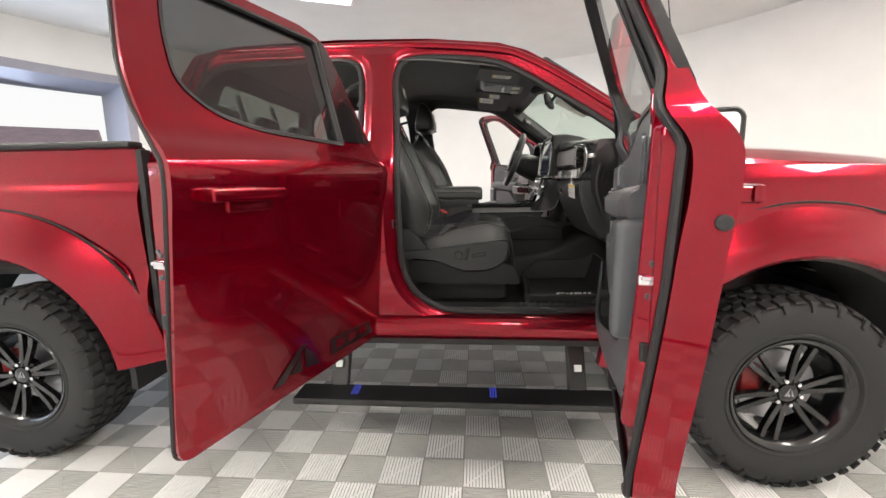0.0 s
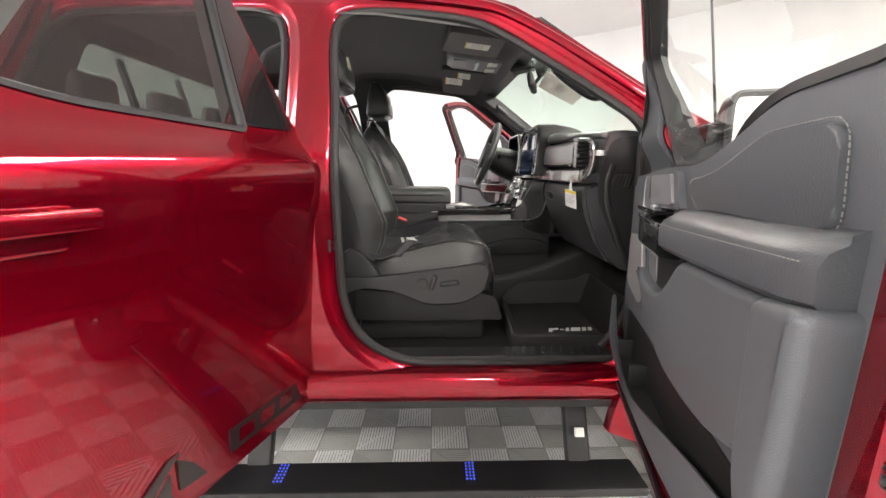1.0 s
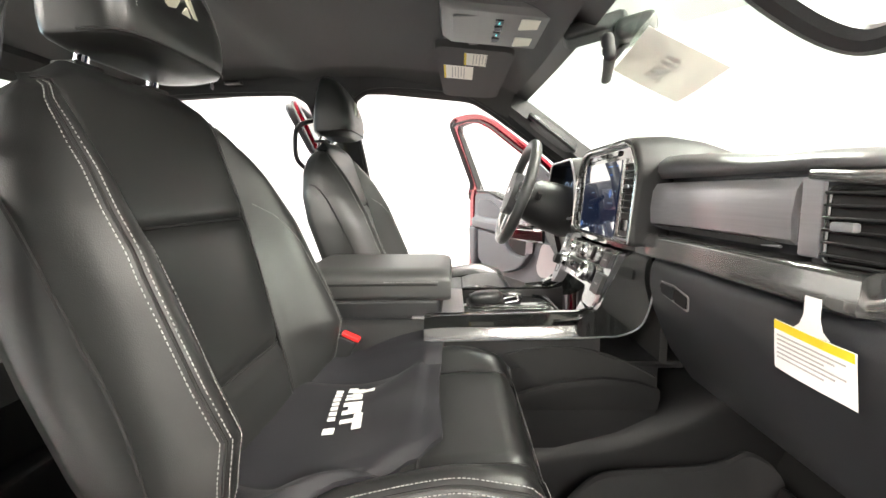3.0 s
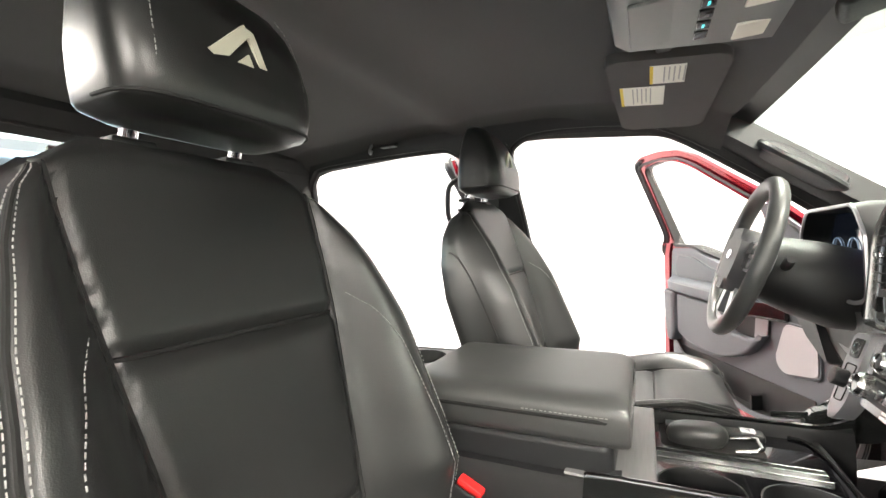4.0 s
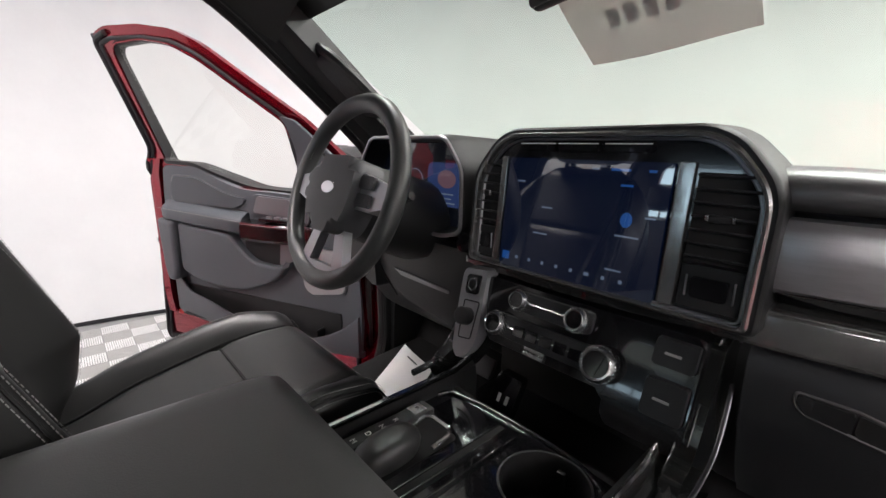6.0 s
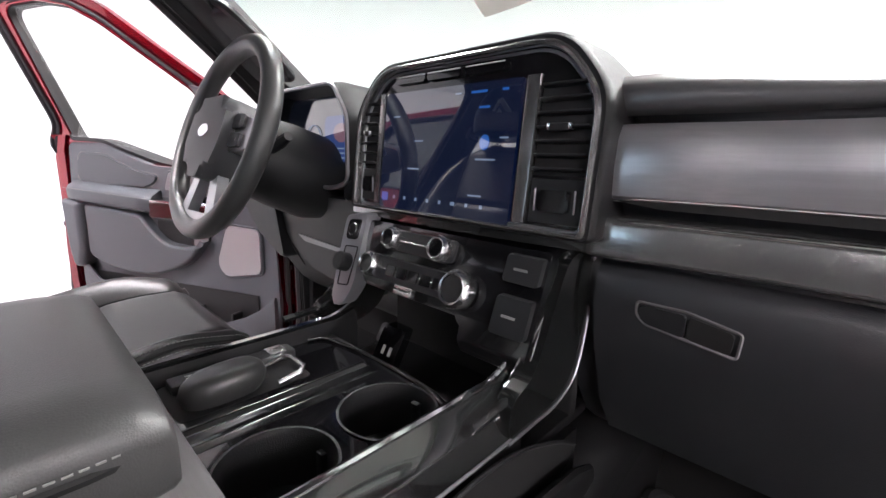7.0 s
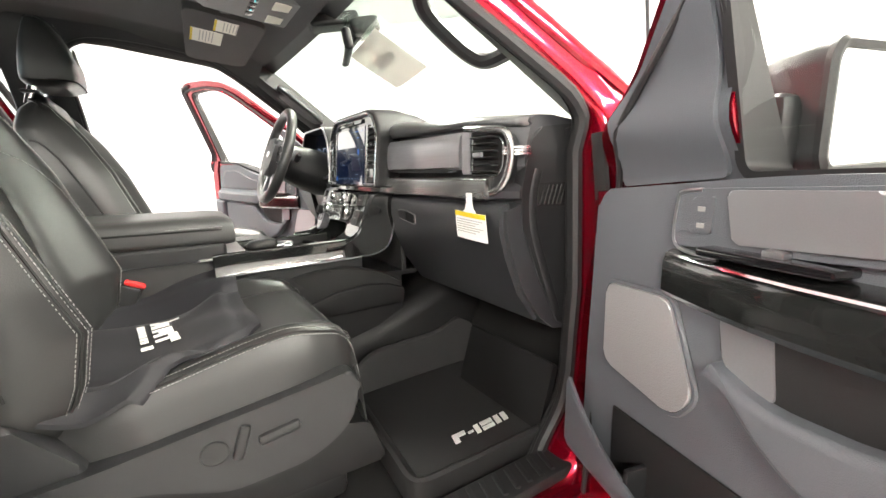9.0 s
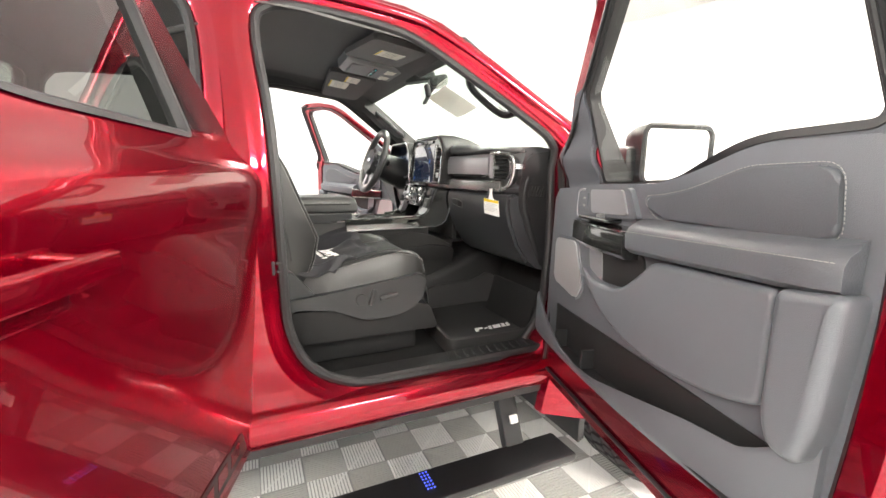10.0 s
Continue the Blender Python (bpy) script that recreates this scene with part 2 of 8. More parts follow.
def thin(name, colour):
    """A thin sheet that lets some of the light behind it through."""
    m = bpy.data.materials.new(name)
    m.use_nodes = True
    nt = m.node_tree
    b = nt.nodes["Principled BSDF"]
    b.inputs["Base Color"].default_value = (*colour, 1)
    b.inputs["Roughness"].default_value = 0.5
    tl = nt.nodes.new("ShaderNodeBsdfTranslucent")
    tl.inputs[0].default_value = (*colour, 1)
    cloud = nt.nodes.new("ShaderNodeTexNoise")
    cloud.inputs["Scale"].default_value = 14
    mr = nt.nodes.new("ShaderNodeMapRange")
    mr.inputs["To Min"].default_value, mr.inputs["To Max"].default_value = 0.12, 0.34
    mx = nt.nodes.new("ShaderNodeMixShader")
    nt.links.new(cloud.outputs[0], mr.inputs["Value"])
    nt.links.new(mr.outputs[0], mx.inputs[0])
    nt.links.new(b.outputs[0], mx.inputs[1])
    nt.links.new(tl.outputs[0], mx.inputs[2])
    nt.links.new(mx.outputs[0], nt.nodes["Material Output"].inputs[0])
    return m


def glow(name, colour, strength, ior=1.6):
    m = bpy.data.materials.new(name)
    m.use_nodes = True
    b = m.node_tree.nodes["Principled BSDF"]
    b.inputs["Base Color"].default_value = (0.01, 0.01, 0.01, 1)
    b.inputs["Roughness"].default_value = 0.05
    b.inputs["Coat Weight"].default_value, b.inputs["Coat IOR"].default_value = 1.0, ior
    b.inputs["Coat Roughness"].default_value = 0.02
    b.inputs["Emission Color"].default_value = (*colour, 1)
    b.inputs["Emission Strength"].default_value = strength
    return m


RED = mat("red_metallic_paint", (0.245, 0.0005, 0.0115), 0.23, 0.80, 1.0, 0, 1400, 0.16, 0.03, spec=0.1, rough_vary=0.02)
RED.node_tree.nodes["Principled BSDF"].inputs["Coat IOR"].default_value = 1.42
# near-black for dark joints; flat plates of it also stand in for shaded hollows
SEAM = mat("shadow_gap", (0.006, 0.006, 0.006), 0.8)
RUBBER = mat("black_rubber_seal", (0.011, 0.011, 0.012), 0.6, 0, 0, 0.1, 200, 0.2, 0.2)
TYRE = mat("tyre_rubber", (0.022, 0.022, 0.023), 0.78, 0, 0, 0.25, 160, 0.25, 0.3)
RIM = mat("gloss_black_alloy", (0.008, 0.008, 0.009), 0.22, 0.3, 0.6, 0, 60, 0.1, 0.1)
CHROME = mat("chrome", (0.75, 0.75, 0.77), 0.09, 1.0, 0, 0, 60, 0.04, 0.04, rough_vary=0.03)
SATIN = mat("satin_silver", (0.42, 0.42, 0.44), 0.32, 0.9, 0, 0.03, 400, 0.06, 0.05)
LEATHER = mat("black_leather", (0.0175, 0.0181, 0.0179), 0.35, 0, 0, 0.12, 700, 0.18, 0.22, 0.45, "cell", 0.08)
LEATHER2 = mat("black_leather_smooth", (0.050, 0.051, 0.050), 0.38, 0, 0, 0.12, 700, 0.15, 0.2, 0.65, "cell", 0.08)
PLASTIC = mat("dark_grey_grained_plastic", (0.0155, 0.0160, 0.0172), 0.44, 0, 0, 0.2, 700, 0.12, 0.12, 0.45, "cell")
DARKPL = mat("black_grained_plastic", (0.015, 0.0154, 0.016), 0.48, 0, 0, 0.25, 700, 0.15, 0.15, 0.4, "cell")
TRIM = mat("slate_grey_door_plastic", (0.094, 0.101, 0.113), 0.44, 0, 0, 0.25, 650, 0.10, 0.10, 0.45, "cell")
TRIMSOFT = mat("slate_grey_soft_vinyl", (0.071, 0.077, 0.087), 0.42, 0, 0, 0.25, 380, 0.12, 0.12, 0.45, "cell")
GLOSSBLK = mat("piano_black", (0.006, 0.006, 0.007), 0.10, 0, 0.8, 0, 60, 0.1, 0.05, rough_vary=0.03)
SMOKE = mat("smoked_gloss_trim", (0.010, 0.0108, 0.0106), 0.15, 0.0, 1.0, 0.02, 900, 0.1, 0.05, 0.7, rough_vary=0.05)
HEADLINER = mat("black_headliner_cloth", (0.054, 0.053, 0.052), 0.95, 0, 0, 0.35, 900, 0.25, 0.15, 0.2, sheen=0.15)
CARPET = mat("black_carpet", (0.016, 0.016, 0.016), 0.98, 0, 0, 0.6, 700, 0.35, 0.2, 0.1)
MATRUB = mat("black_rubber_floor_mat", (0.018, 0.018, 0.0185), 0.7, 0, 0, 0.3, 500, 0.2, 0.2, 0.4)
STITCH = mat("pale_grey_thread", (0.27, 0.27, 0.26), 0.8)
WALL = mat("white_wall_paint", (0.71, 0.71, 0.70), 0.62, 0, 0, 0.05, 40, 0.015, 0.05, 0.3)
CEIL = mat("white_ceiling_paint", (0.72, 0.72, 0.71), 0.8, 0, 0, 0.05, 30, 0.02, 0.05, 0.3)
FRAMEGREY = mat("grey_door_frame_paint", (0.28, 0.28, 0.33), 0.5, 0, 0, 0.05, 40, 0.05, 0.1)
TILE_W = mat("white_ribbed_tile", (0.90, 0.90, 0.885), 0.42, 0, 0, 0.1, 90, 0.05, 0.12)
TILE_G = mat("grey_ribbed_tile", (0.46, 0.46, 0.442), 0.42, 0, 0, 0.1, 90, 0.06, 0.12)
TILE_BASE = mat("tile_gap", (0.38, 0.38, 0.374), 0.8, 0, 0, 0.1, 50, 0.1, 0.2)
WHITE = mat("white_paper", (0.80, 0.80, 0.78), 0.7, 0, 0, 0.05, 60, 0.02, 0.05, 0.3)
CREAM = mat("cream_sticker", (0.80, 0.79, 0.70), 0.5, 0, 0, 0, 60, 0.03, 0.05)
YELLOW = mat("yellow_print", (0.78, 0.58, 0.03), 0.6)
INK = mat("dark_print", (0.10, 0.10, 0.10), 0.7)
PRINTGREY = mat("grey_print", (0.42, 0.42, 0.40), 0.7)
BUCKLE = mat("red_button", (0.62, 0.02, 0.02), 0.35)
PLATE = mat("brushed_console_plate", (0.24, 0.235, 0.235), 0.42, 0.5, 0, 0.05, 300, 0.15, 0.06, stretch=(1, 0.05, 1))
GLOVE = mat("dark_grey_glove_box_plastic", (0.026, 0.027, 0.030), 0.38, 0, 0, 0.12, 700, 0.1, 0.12, 0.75, "cell")
HUB = mat("grey_wheel_hub", (0.075, 0.076, 0.080), 0.5, 0, 0, 0.2, 700, 0.1, 0.1, 0.45, "cell")
BLACKPL = mat("deep_black_plastic", (0.010, 0.010, 0.0105), 0.5, 0, 0, 0.2, 700, 0.15, 0.15, 0.3, "cell")
PAD = mat("soft_grained_dash_pad", (0.066, 0.066, 0.067), 0.36, 0, 0, 0.10, 620, 0.12, 0.12, 1.0, "cell")
CALIPER = mat("dark_red_caliper_paint", (0.16, 0.008, 0.008), 0.4)
SHELF = mat("dark_satin_metal_trim", (0.30, 0.30, 0.296), 0.20, 0.85, 0.6, 0.02, 900, 0.1, 0.05, 0.9, rough_vary=0.05)
BAG = mat("black_nylon_cloth", (0.010, 0.010, 0.013), 0.62, 0, 0, 0.3, 900, 0.2, 0.2, 0.4, sheen=0.04)
STEPMAT = mat("black_step_plastic", (0.012, 0.012, 0.013), 0.35, 0, 0, 0.2, 300, 0.2, 0.2)
OVERHEAD = mat("pale_grey_console_plastic", (0.16, 0.165, 0.165), 0.45, 0, 0, 0.15, 700, 0.06, 0.06, 0.45, "cell")
GRILLE = mat("grey_perforated_grille", (0.46, 0.46, 0.47), 0.35, 0.6, 0, 0.5, 420, 0.15, 0.05, 0.5, "cell")
BRUSHED = mat("brushed_graphite_trim", (0.47, 0.467, 0.482), 0.30, 0.80, 0, 0.06, 260, 0.12, 0.10, 1.0, rough_vary=0.06, stretch=(1, 0.02, 1))
RELEASE = mat("satin_grey_release", (0.27, 0.27, 0.285), 0.34, 0.55, 0, 0.03, 500, 0.06, 0.05)
WINDSHIELD = glass("green_tinted_glass", (0.74, 0.87, 0.80))
SHEETMAT = thin("thin_white_sheet", (0.80, 0.80, 0.76))
LETTER = mat("white_raised_lettering", (0.72, 0.72, 0.70), 0.45)
SHEETPRINT = thin("grey_sheet_print", (0.52, 0.52, 0.50))
CLEAR = glass("clear_glass", (0.93, 0.95, 0.93))
PRIVACY = glass("dark_privacy_glass", (0.16, 0.17, 0.16), 1.6)
MIRROR = mat("mirror_silver", (0.9, 0.9, 0.9), 0.02, 1.0, 0, 0, 60, 0.01, 0.0, rough_vary=0.0)
LAMP = glow("lamp_diffuser", (1.0, 0.96, 0.90), 14.0)
SCREEN = glow("touchscreen_glass", (0.002, 0.010, 0.045), 0.30, 2.15)
ICON = glow("screen_icon", (0.45, 0.62, 0.9), 0.22, 2.4)
POLISHED = mat("polished_knob_metal", (0.80, 0.80, 0.80), 0.24, 1.0, 0, 0, 60, 0.04, 0.04, rough_vary=0.03)
ICONBLUE = glow("screen_icon_blue", (0.03, 0.20, 0.75), 0.30, 2.2)
BLUELED = glow("blue_puddle_light", (0.08, 0.12, 1.0), 1.2)
TEAL = glow("teal_gauge_light", (0.05, 0.6, 0.65), 0.8)

# ---------- the booth: round white room, ceiling, tiled floor, doorway ----------
CX, CY, RAD, TALL = -2.0, -0.2, 4.7, 3.2
DOOR_A, DOOR_B, LINTEL = 143.8, 207.0, 2.75


def arc_wall(bm, a0, a1, z0, z1, r0=RAD, r1=RAD + 0.3, steps=None):
    n = steps or max(2, int(abs(a1 - a0) / 3))
    rings = []
    for i in range(n + 1):
        a = radians(a0 + (a1 - a0) * i / n)
        c, s = math.cos(a), math.sin(a)
        rings.append([(CX + r * c, CY + r * s, z) for r, z in ((r0, z0), (r1, z0), (r1, z1), (r0, z1))])
    loft(bm, rings)


bm = bmesh.new()
arc_wall(bm, DOOR_B, DOOR_A + 360, 0, TALL)
arc_wall(bm, DOOR_A, DOOR_B, LINTEL, TALL)
tagged(part("wall_round", bm, WALL), "smooth white curved wall of a round photo booth", "wall", kind="structure")
bm = bmesh.new()
arc_wall(bm, DOOR_B + 2.2, DOOR_A + 360 - 0.3, 0.0, 0.035, RAD - 0.012, RAD - 0.001)
tagged(part("baseboard", bm, RUBBER), "thin dark skirting strip at the foot of the wall", "baseboard", kind="structure")
bm = bmesh.new()
disc(bm, (CX, CY, TALL), (0, 0, 1), RAD + 0.35, 0.2, 96)
tagged(part("ceiling", bm, CEIL), "plain white flat ceiling", "ceiling", kind="structure")
door_frame = thing("door_1", "wide open doorway with thick grey painted frame", "doorway", kind="structure")
for nm, a0, a1, z0, z1 in (("jamb", DOOR_A, DOOR_A + 1.2, 0, LINTEL), ("jamb", DOOR_B - 1.2, DOOR_B, 0, LINTEL), ("lintel", DOOR_A + 1.2, DOOR_B - 1.2, LINTEL - 0.10, LINTEL)):
    bm = bmesh.new()
    arc_wall(bm, a0, a1, z0, z1, RAD - 0.015, RAD + 1.05)
    part(nm, bm, FRAMEGREY, door_frame)

bm = bmesh.new()
rbox(bm, (-30, 0, -0.11), (160, 160, 0.18), 0)
tagged(part("ground", bm, mat("pale_concrete", (0.45, 0.45, 0.44), 0.85, 0, 0, 0.3, 8, 0.1, 0.15)), "pale concrete yard outside the doorway", "ground", kind="structure")
house = thing("house", "pale house with a reddish gable roof outside", "house", place=pose(-17.5, 11.5, -0.02, 0, 0, 38))
bm = bmesh.new()
rbox(bm, (0, 0, 1.2), (4.0, 4.6, 2.4), 0.02)
part("wall", bm, mat("pale_render", (0.75, 0.72, 0.70), 0.85, 0, 0, 0.2, 20), house)
bm = bmesh.new()
prism(bm, [(-2.6, 2.4), (2.6, 2.4), (0, 3.5)], -2.2, 2.2, lambda a, b, d: (d, a, b))
part("roof", bm, mat("pale_red_roof", (0.62, 0.42, 0.40), 0.8, 0, 0, 0.3, 12, 0.2, 0.2), house)

bm = bmesh.new()
sky_r = []
for i in range(25):
    q = radians(120 + 5 * i)
    sky_r.append([bm.verts.new((CX + 45 * math.cos(q), CY + 45 * math.sin(q), z)) for z in (-0.5, 40)])
for p, q in zip(sky_r, sky_r[1:]):
    bm.faces.new((p[0], q[0], q[1], p[1]))
tagged(part("backdrop", bm, glow("bright_hazy_sky", (0.93, 0.96, 1.0), 1.1)), "bright hazy white sky beyond the doorway", "sky", kind="structure")

# ceiling lamps: a ring of long flat panels
lamp_first = None
for i in range(8):
    a = radians(22.5 + 45 * i)
    if i < 4:
        m = pose(CX + (2.7 if i in (0, 3) else 3.0) * math.cos(a), CY + (-0.3 if i in (0, 3) else 1.5), TALL - 0.03, 0, 0, math.degrees(a) + 90)
    else:
        m = pose(CX + 3.95 * math.cos(a), CY + 3.95 * math.sin(a), TALL - 0.20, 36, 0, math.degrees(a) + 90)
    if lamp_first is None:
        lamp_first = thing("ceiling_light", "long flat white ceiling light panel, switched on", "ceiling light", "ring of ceiling lights", place=m)
        bm = bmesh.new()
        for c, s in (((0, 0.165, 0), (1.3, 0.03, 0.06)), ((0, -0.165, 0), (1.3, 0.03, 0.06)), ((0.635, 0, 0), (0.03, 0.3, 0.06)), ((-0.635, 0, 0), (0.03, 0.3, 0.06))):
            rbox(bm, c, s, 0.006)
        part("frame", bm, WHITE, lamp_first)
        bm = bmesh.new()
        rbox(bm, (0, 0, 0.012), (1.238, 0.298, 0.02), 0.004)
        part("diffuser", bm, LAMP, lamp_first, "glowing white diffuser")
        bm = bmesh.new()
        rbox(bm, (0, -0.02, 0.10), (0.30, 0.05, 0.16), 0.006)
        part("bracket", bm, WHITE, lamp_first, "white mounting bracket")
    else:
        copy_thing(lamp_first, m)
    area_lamp("panel_light", (0, 0, 3), (0.0001, 0, 0), 0.3, 1.2, 66 if i < 4 else 58, (1.0, 0.97, 0.94)).matrix_world = m @ Matrix.Translation((0, 0, -0.035)) @ pose(0, 0, 0, 0, 0, 90)
# daylight in the doorway
am = radians((DOOR_A + DOOR_B) / 2)
area_lamp("doorway_daylight", (CX + 5.2 * math.cos(am), CY + 5.2 * math.sin(am), 1.4), (CX, CY, 0.9), 4.2, 2.4, 150, (0.62, 0.76, 1.0))

# ---------- the truck: painted body ----------
truck = thing("pickup_truck", "lifted metallic red crew-cab pickup truck, all doors open", "pickup truck")
ZS = [0.60, 0.72, 0.90, 1.20, 1.45, 1.55, 2.00, 2.10]
YS = [0.935, 0.962, 0.985, 1.000, 0.990, 0.955, 0.735, 0.660]


def sy(z):
    return float(np.interp(z, ZS, YS))


def jamb(x, z):
    """How much further inboard the seal runs beside the front hinges."""
    t = min(1, max(0, (x + 0.98) / 0.22))
    u = min(1, max(0, (z - 1.45) / 0.17))
    return 0.085 * t * t * (3 - 2 * t) * (1 - u * u * (3 - 2 * u))


def cab_f(s, off=0.0):
    return lambda x, z: (x, s * (sy(z) - off), z)


FRONT_HOLE = [(-1.748, 1.60), (-1.768, 1.89), (-1.725, 1.972), (-1.60, 1.994), (-1.35, 1.972), (-1.21, 1.928), (-1.017, 1.805), (-0.846, 1.685), (-0.745, 1.60), (-0.715, 1.50), (-0.715, 1.10), (-0.725, 0.93), (-0.79, 0.815), (-0.90, 0.775), (-1.30, 0.772), (-1.52, 0.785), (-1.66, 0.865), (-1.728, 1.00), (-1.74, 1.20)]
REAR_HOLE = [(-1.90, 1.20), (-1.90, 1.55), (-1.915, 1.88), (-1.97, 1.972), (-2.10, 1.99), (-2.58, 1.985), (-2.69, 1.95), (-2.755, 1.84), (-2.80, 1.50), (-2.805, 1.30), (-2.79, 1.00), (-2.74, 0.84), (-2.62, 0.785), (-2.05, 0.78), (-1.95, 0.84), (-1.91, 0.95)]
CAB = [(-0.60, 0.672), (-2.86, 0.672), (-2.89, 1.20), (-2.885, 1.56), (-2.84, 1.85), (-2.78, 2.03), (-2.60, 2.075), (-2.05, 2.093), (-1.61, 2.080), (-1.27, 2.040), (-1.14, 1.992), (-0.97, 1.885), (-0.72, 1.702), (-0.46, 1.535), (-0.46, 1.36), (-0.58, 1.20), (-0.60, 0.90)]
F_HOLE, R_HOLE = catmull(FRONT_HOLE, 4, True), catmull(REAR_HOLE, 4, True)
CUTS = [0.72, 0.80, 0.90, 1.05, 1.2, 1.33, 1.45, 1.5, 1.55, 1.65, 1.75, 1.85, 1.95, 2.0, 2.05]
for s in (-1, 1):
    bm = bmesh.new()
    sheet(bm, CAB, [inset(F_HOLE, -0.052), inset(R_HOLE, -0.052)], cab_f(s, 0.03), CUTS)
    bmesh.ops.recalc_face_normals(bm, faces=bm.faces)
    cab_side = part("cab_side", bm, RED, truck, "metallic red cab side with two open doorways")
    # rolled edge inwards all round each doorway
    for hole in (F_HOLE, R_HOLE):
        bm = bmesh.new()
        steps = ((-0.052, 0.030, 0), (-0.047, 0.032, 0), (-0.038, 0.040, 0), (-0.026, 0.046, 0), (-0.015, 0.052, 0.05), (-0.006, 0.060, 0.1), (0.001, 0.068, 0.3), (0.003, 0.090, 1))
        loft(bm, [[(x, s * (sy(z) - o - g * jamb(x, z)), z) for x, z in inset(hole, d)] for d, o, g in steps], cap=False)
        part("doorway_flange", bm, RED, cab_side)
        bm = bmesh.new()
        tube(bm, [(x, s * (sy(z) - 0.072 - jamb(x, z)), z) for x, z in inset(hole, 0.010)], 0.015, 8, True)
        part("door_seal", bm, RUBBER, cab_side, "thick black rubber door seal")
    # raised crease along the outer edge of the pillar and roof rail
    bm = bmesh.new()
    tube(bm, [(x, s * (sy(z) - 0.028), z) for x, z in catmull([(-2.66, 2.045), (-2.05, 2.052), (-1.61, 2.040), (-1.27, 2.0), (-1.14, 1.953), (-0.97, 1.847), (-0.72, 1.665), (-0.60, 1.585)], 6)], 0.016, 8, False, 0.6, (0, 1, 0))
    part("roof_rail", bm, RED, cab_side)
    # rocker and pinch weld
    bm = bmesh.new()
    rings = []
    for x in np.linspace(-2.86, -0.60, 24):
        rings.append([(float(x), s * y, z) for y, z in ((0.90, 0.675), (0.955, 0.668), (0.972, 0.69), (0.978, 0.72), (0.968, 0.755), (0.945, 0.772), (0.90, 0.775))])
    loft(bm, rings)
    part("rocker_panel", bm, RED, cab_side)
    bm = bmesh.new()
    rbox(bm, (-1.73, s * 0.925, 0.652), (2.24, 0.05, 0.032), 0.006)
    part("sill_strip", bm, RUBBER, cab_side, "black plastic strip under the sill")

# roof skin and headliner
ROOF_X = [-2.78, -2.60, -2.05, -1.61, -1.27, -1.14, -1.06]
ROOF_Z = [2.030, 2.070, 2.088, 2.075, 2.035, 1.990, 1.950]


def grid(bm, f, nu, nv):
    vs = [[bm.verts.new(f(i / nu, j / nv)) for j in range(nv + 1)] for i in range(nu + 1)]
    for i in range(nu):
        for j in range(nv):
            bm.faces.new((vs[i][j], vs[i + 1][j], vs[i + 1][j + 1], vs[i][j + 1]))
    return vs


def roof_f(drop, width):
    def f(u, v):
        x, y = -2.78 + 1.70 * u, (2 * v - 1)
        x += 0.05 * u * (1 - y * y)
        z = float(np.interp(x, ROOF_X, ROOF_Z)) - drop + 0.030 * (1 - y * y)
        return (x, y * width, z)
    return f


bm = bmesh.new()
grid(bm, roof_f(0, 0.652), 24, 16)
part("roof", bm, RED, truck)
bm = bmesh.new()


def liner_f(u, v):
    x, y = -2.74 + 1.65 * u, 2 * v - 1
    x += 0.05 * u * (1 - y * y)
    z = float(np.interp(x, ROOF_X, ROOF_Z)) - 0.045 + 0.028 * (1 - y ** 4)
    z -= 0.065 * max(0, abs(y) - 0.86) / 0.14
    # shallow channel across, behind the front seats
    z -= 0.018 * math.exp(-((x + 1.93) / 0.07) ** 2)
    return (x, y * 0.70, z)


grid(bm, liner_f, 48, 40)
part("headliner", bm, HEADLINER, truck, "black cloth roof lining")
bm = bmesh.new()
rbox(bm, (-2.722, 0, 1.992), (0.020, 1.34, 0.104), 0.006)
part("rear_header", bm, HEADLINER, truck, "black lining above the rear window")

# windscreen
def wind_f(off=0.0):
    def f(u, v):
        y = 2 * v - 1
        x = -1.085 + 0.665 * u + (0.05 + 0.10 * u) * (1 - y * y)
        z = 1.962 - 0.425 * u + (1 - y * y) * (0.034 + 0.02 * u * (1 - u) * 4)
        return (x, y * (0.70 + 0.04 * u), z - off)
    return f


bm = bmesh.new()
grid(bm, wind_f(), 12, 20)
ws = part("windscreen", bm, WINDSHIELD, truck, "green-tinted windscreen")
ws.visible_shadow = False
bm = bmesh.new()
grid(bm, lambda u, v: wind_f(0.006)(u * 0.10, v), 3, 20)
part("sun_band", bm, mat("black_frit", (0.01, 0.012, 0.012), 0.4), ws, "black ceramic band along the top edge")

# rear wall of the cab with its window
bm = bmesh.new()
sheet(bm, [(-0.92, 0.70), (0.92, 0.70), (0.93, 1.50), (0.72, 2.0), (0.6, 2.06), (-0.6, 2.06), (-0.72, 2.0), (-0.93, 1.50)], [fillet([(-0.66, 1.54), (0.66, 1.54), (0.56, 1.93), (-0.56, 1.93)], 0.05)],
      lambda y, z: (-2.865 + max(0, z - 1.5) * 0.25, y, z), [1.5], 0.02)
back = part("cab_back", bm, RED, truck)
bm = bmesh.new()
sheet(bm, fillet([(-0.67, 1.53), (0.67, 1.53), (0.57, 1.94), (-0.57, 1.94)], 0.05), [], lambda y, z: (-2.848 + max(0, z - 1.5) * 0.25, y, z))
pane = part("rear_window", bm, WINDSHIELD, back, "tinted rear cab window")
pane.visible_shadow = False
for y in (-0.22, 0.22):
    bm = bmesh.new()
    rbox(bm, (-2.79, y, 1.735), (0.02, 0.035, 0.40), 0.004, 2, pose(0, 0, 0, 0, -14, 0))
    part("window_divider", bm, RUBBER, back)
bm = bmesh.new()
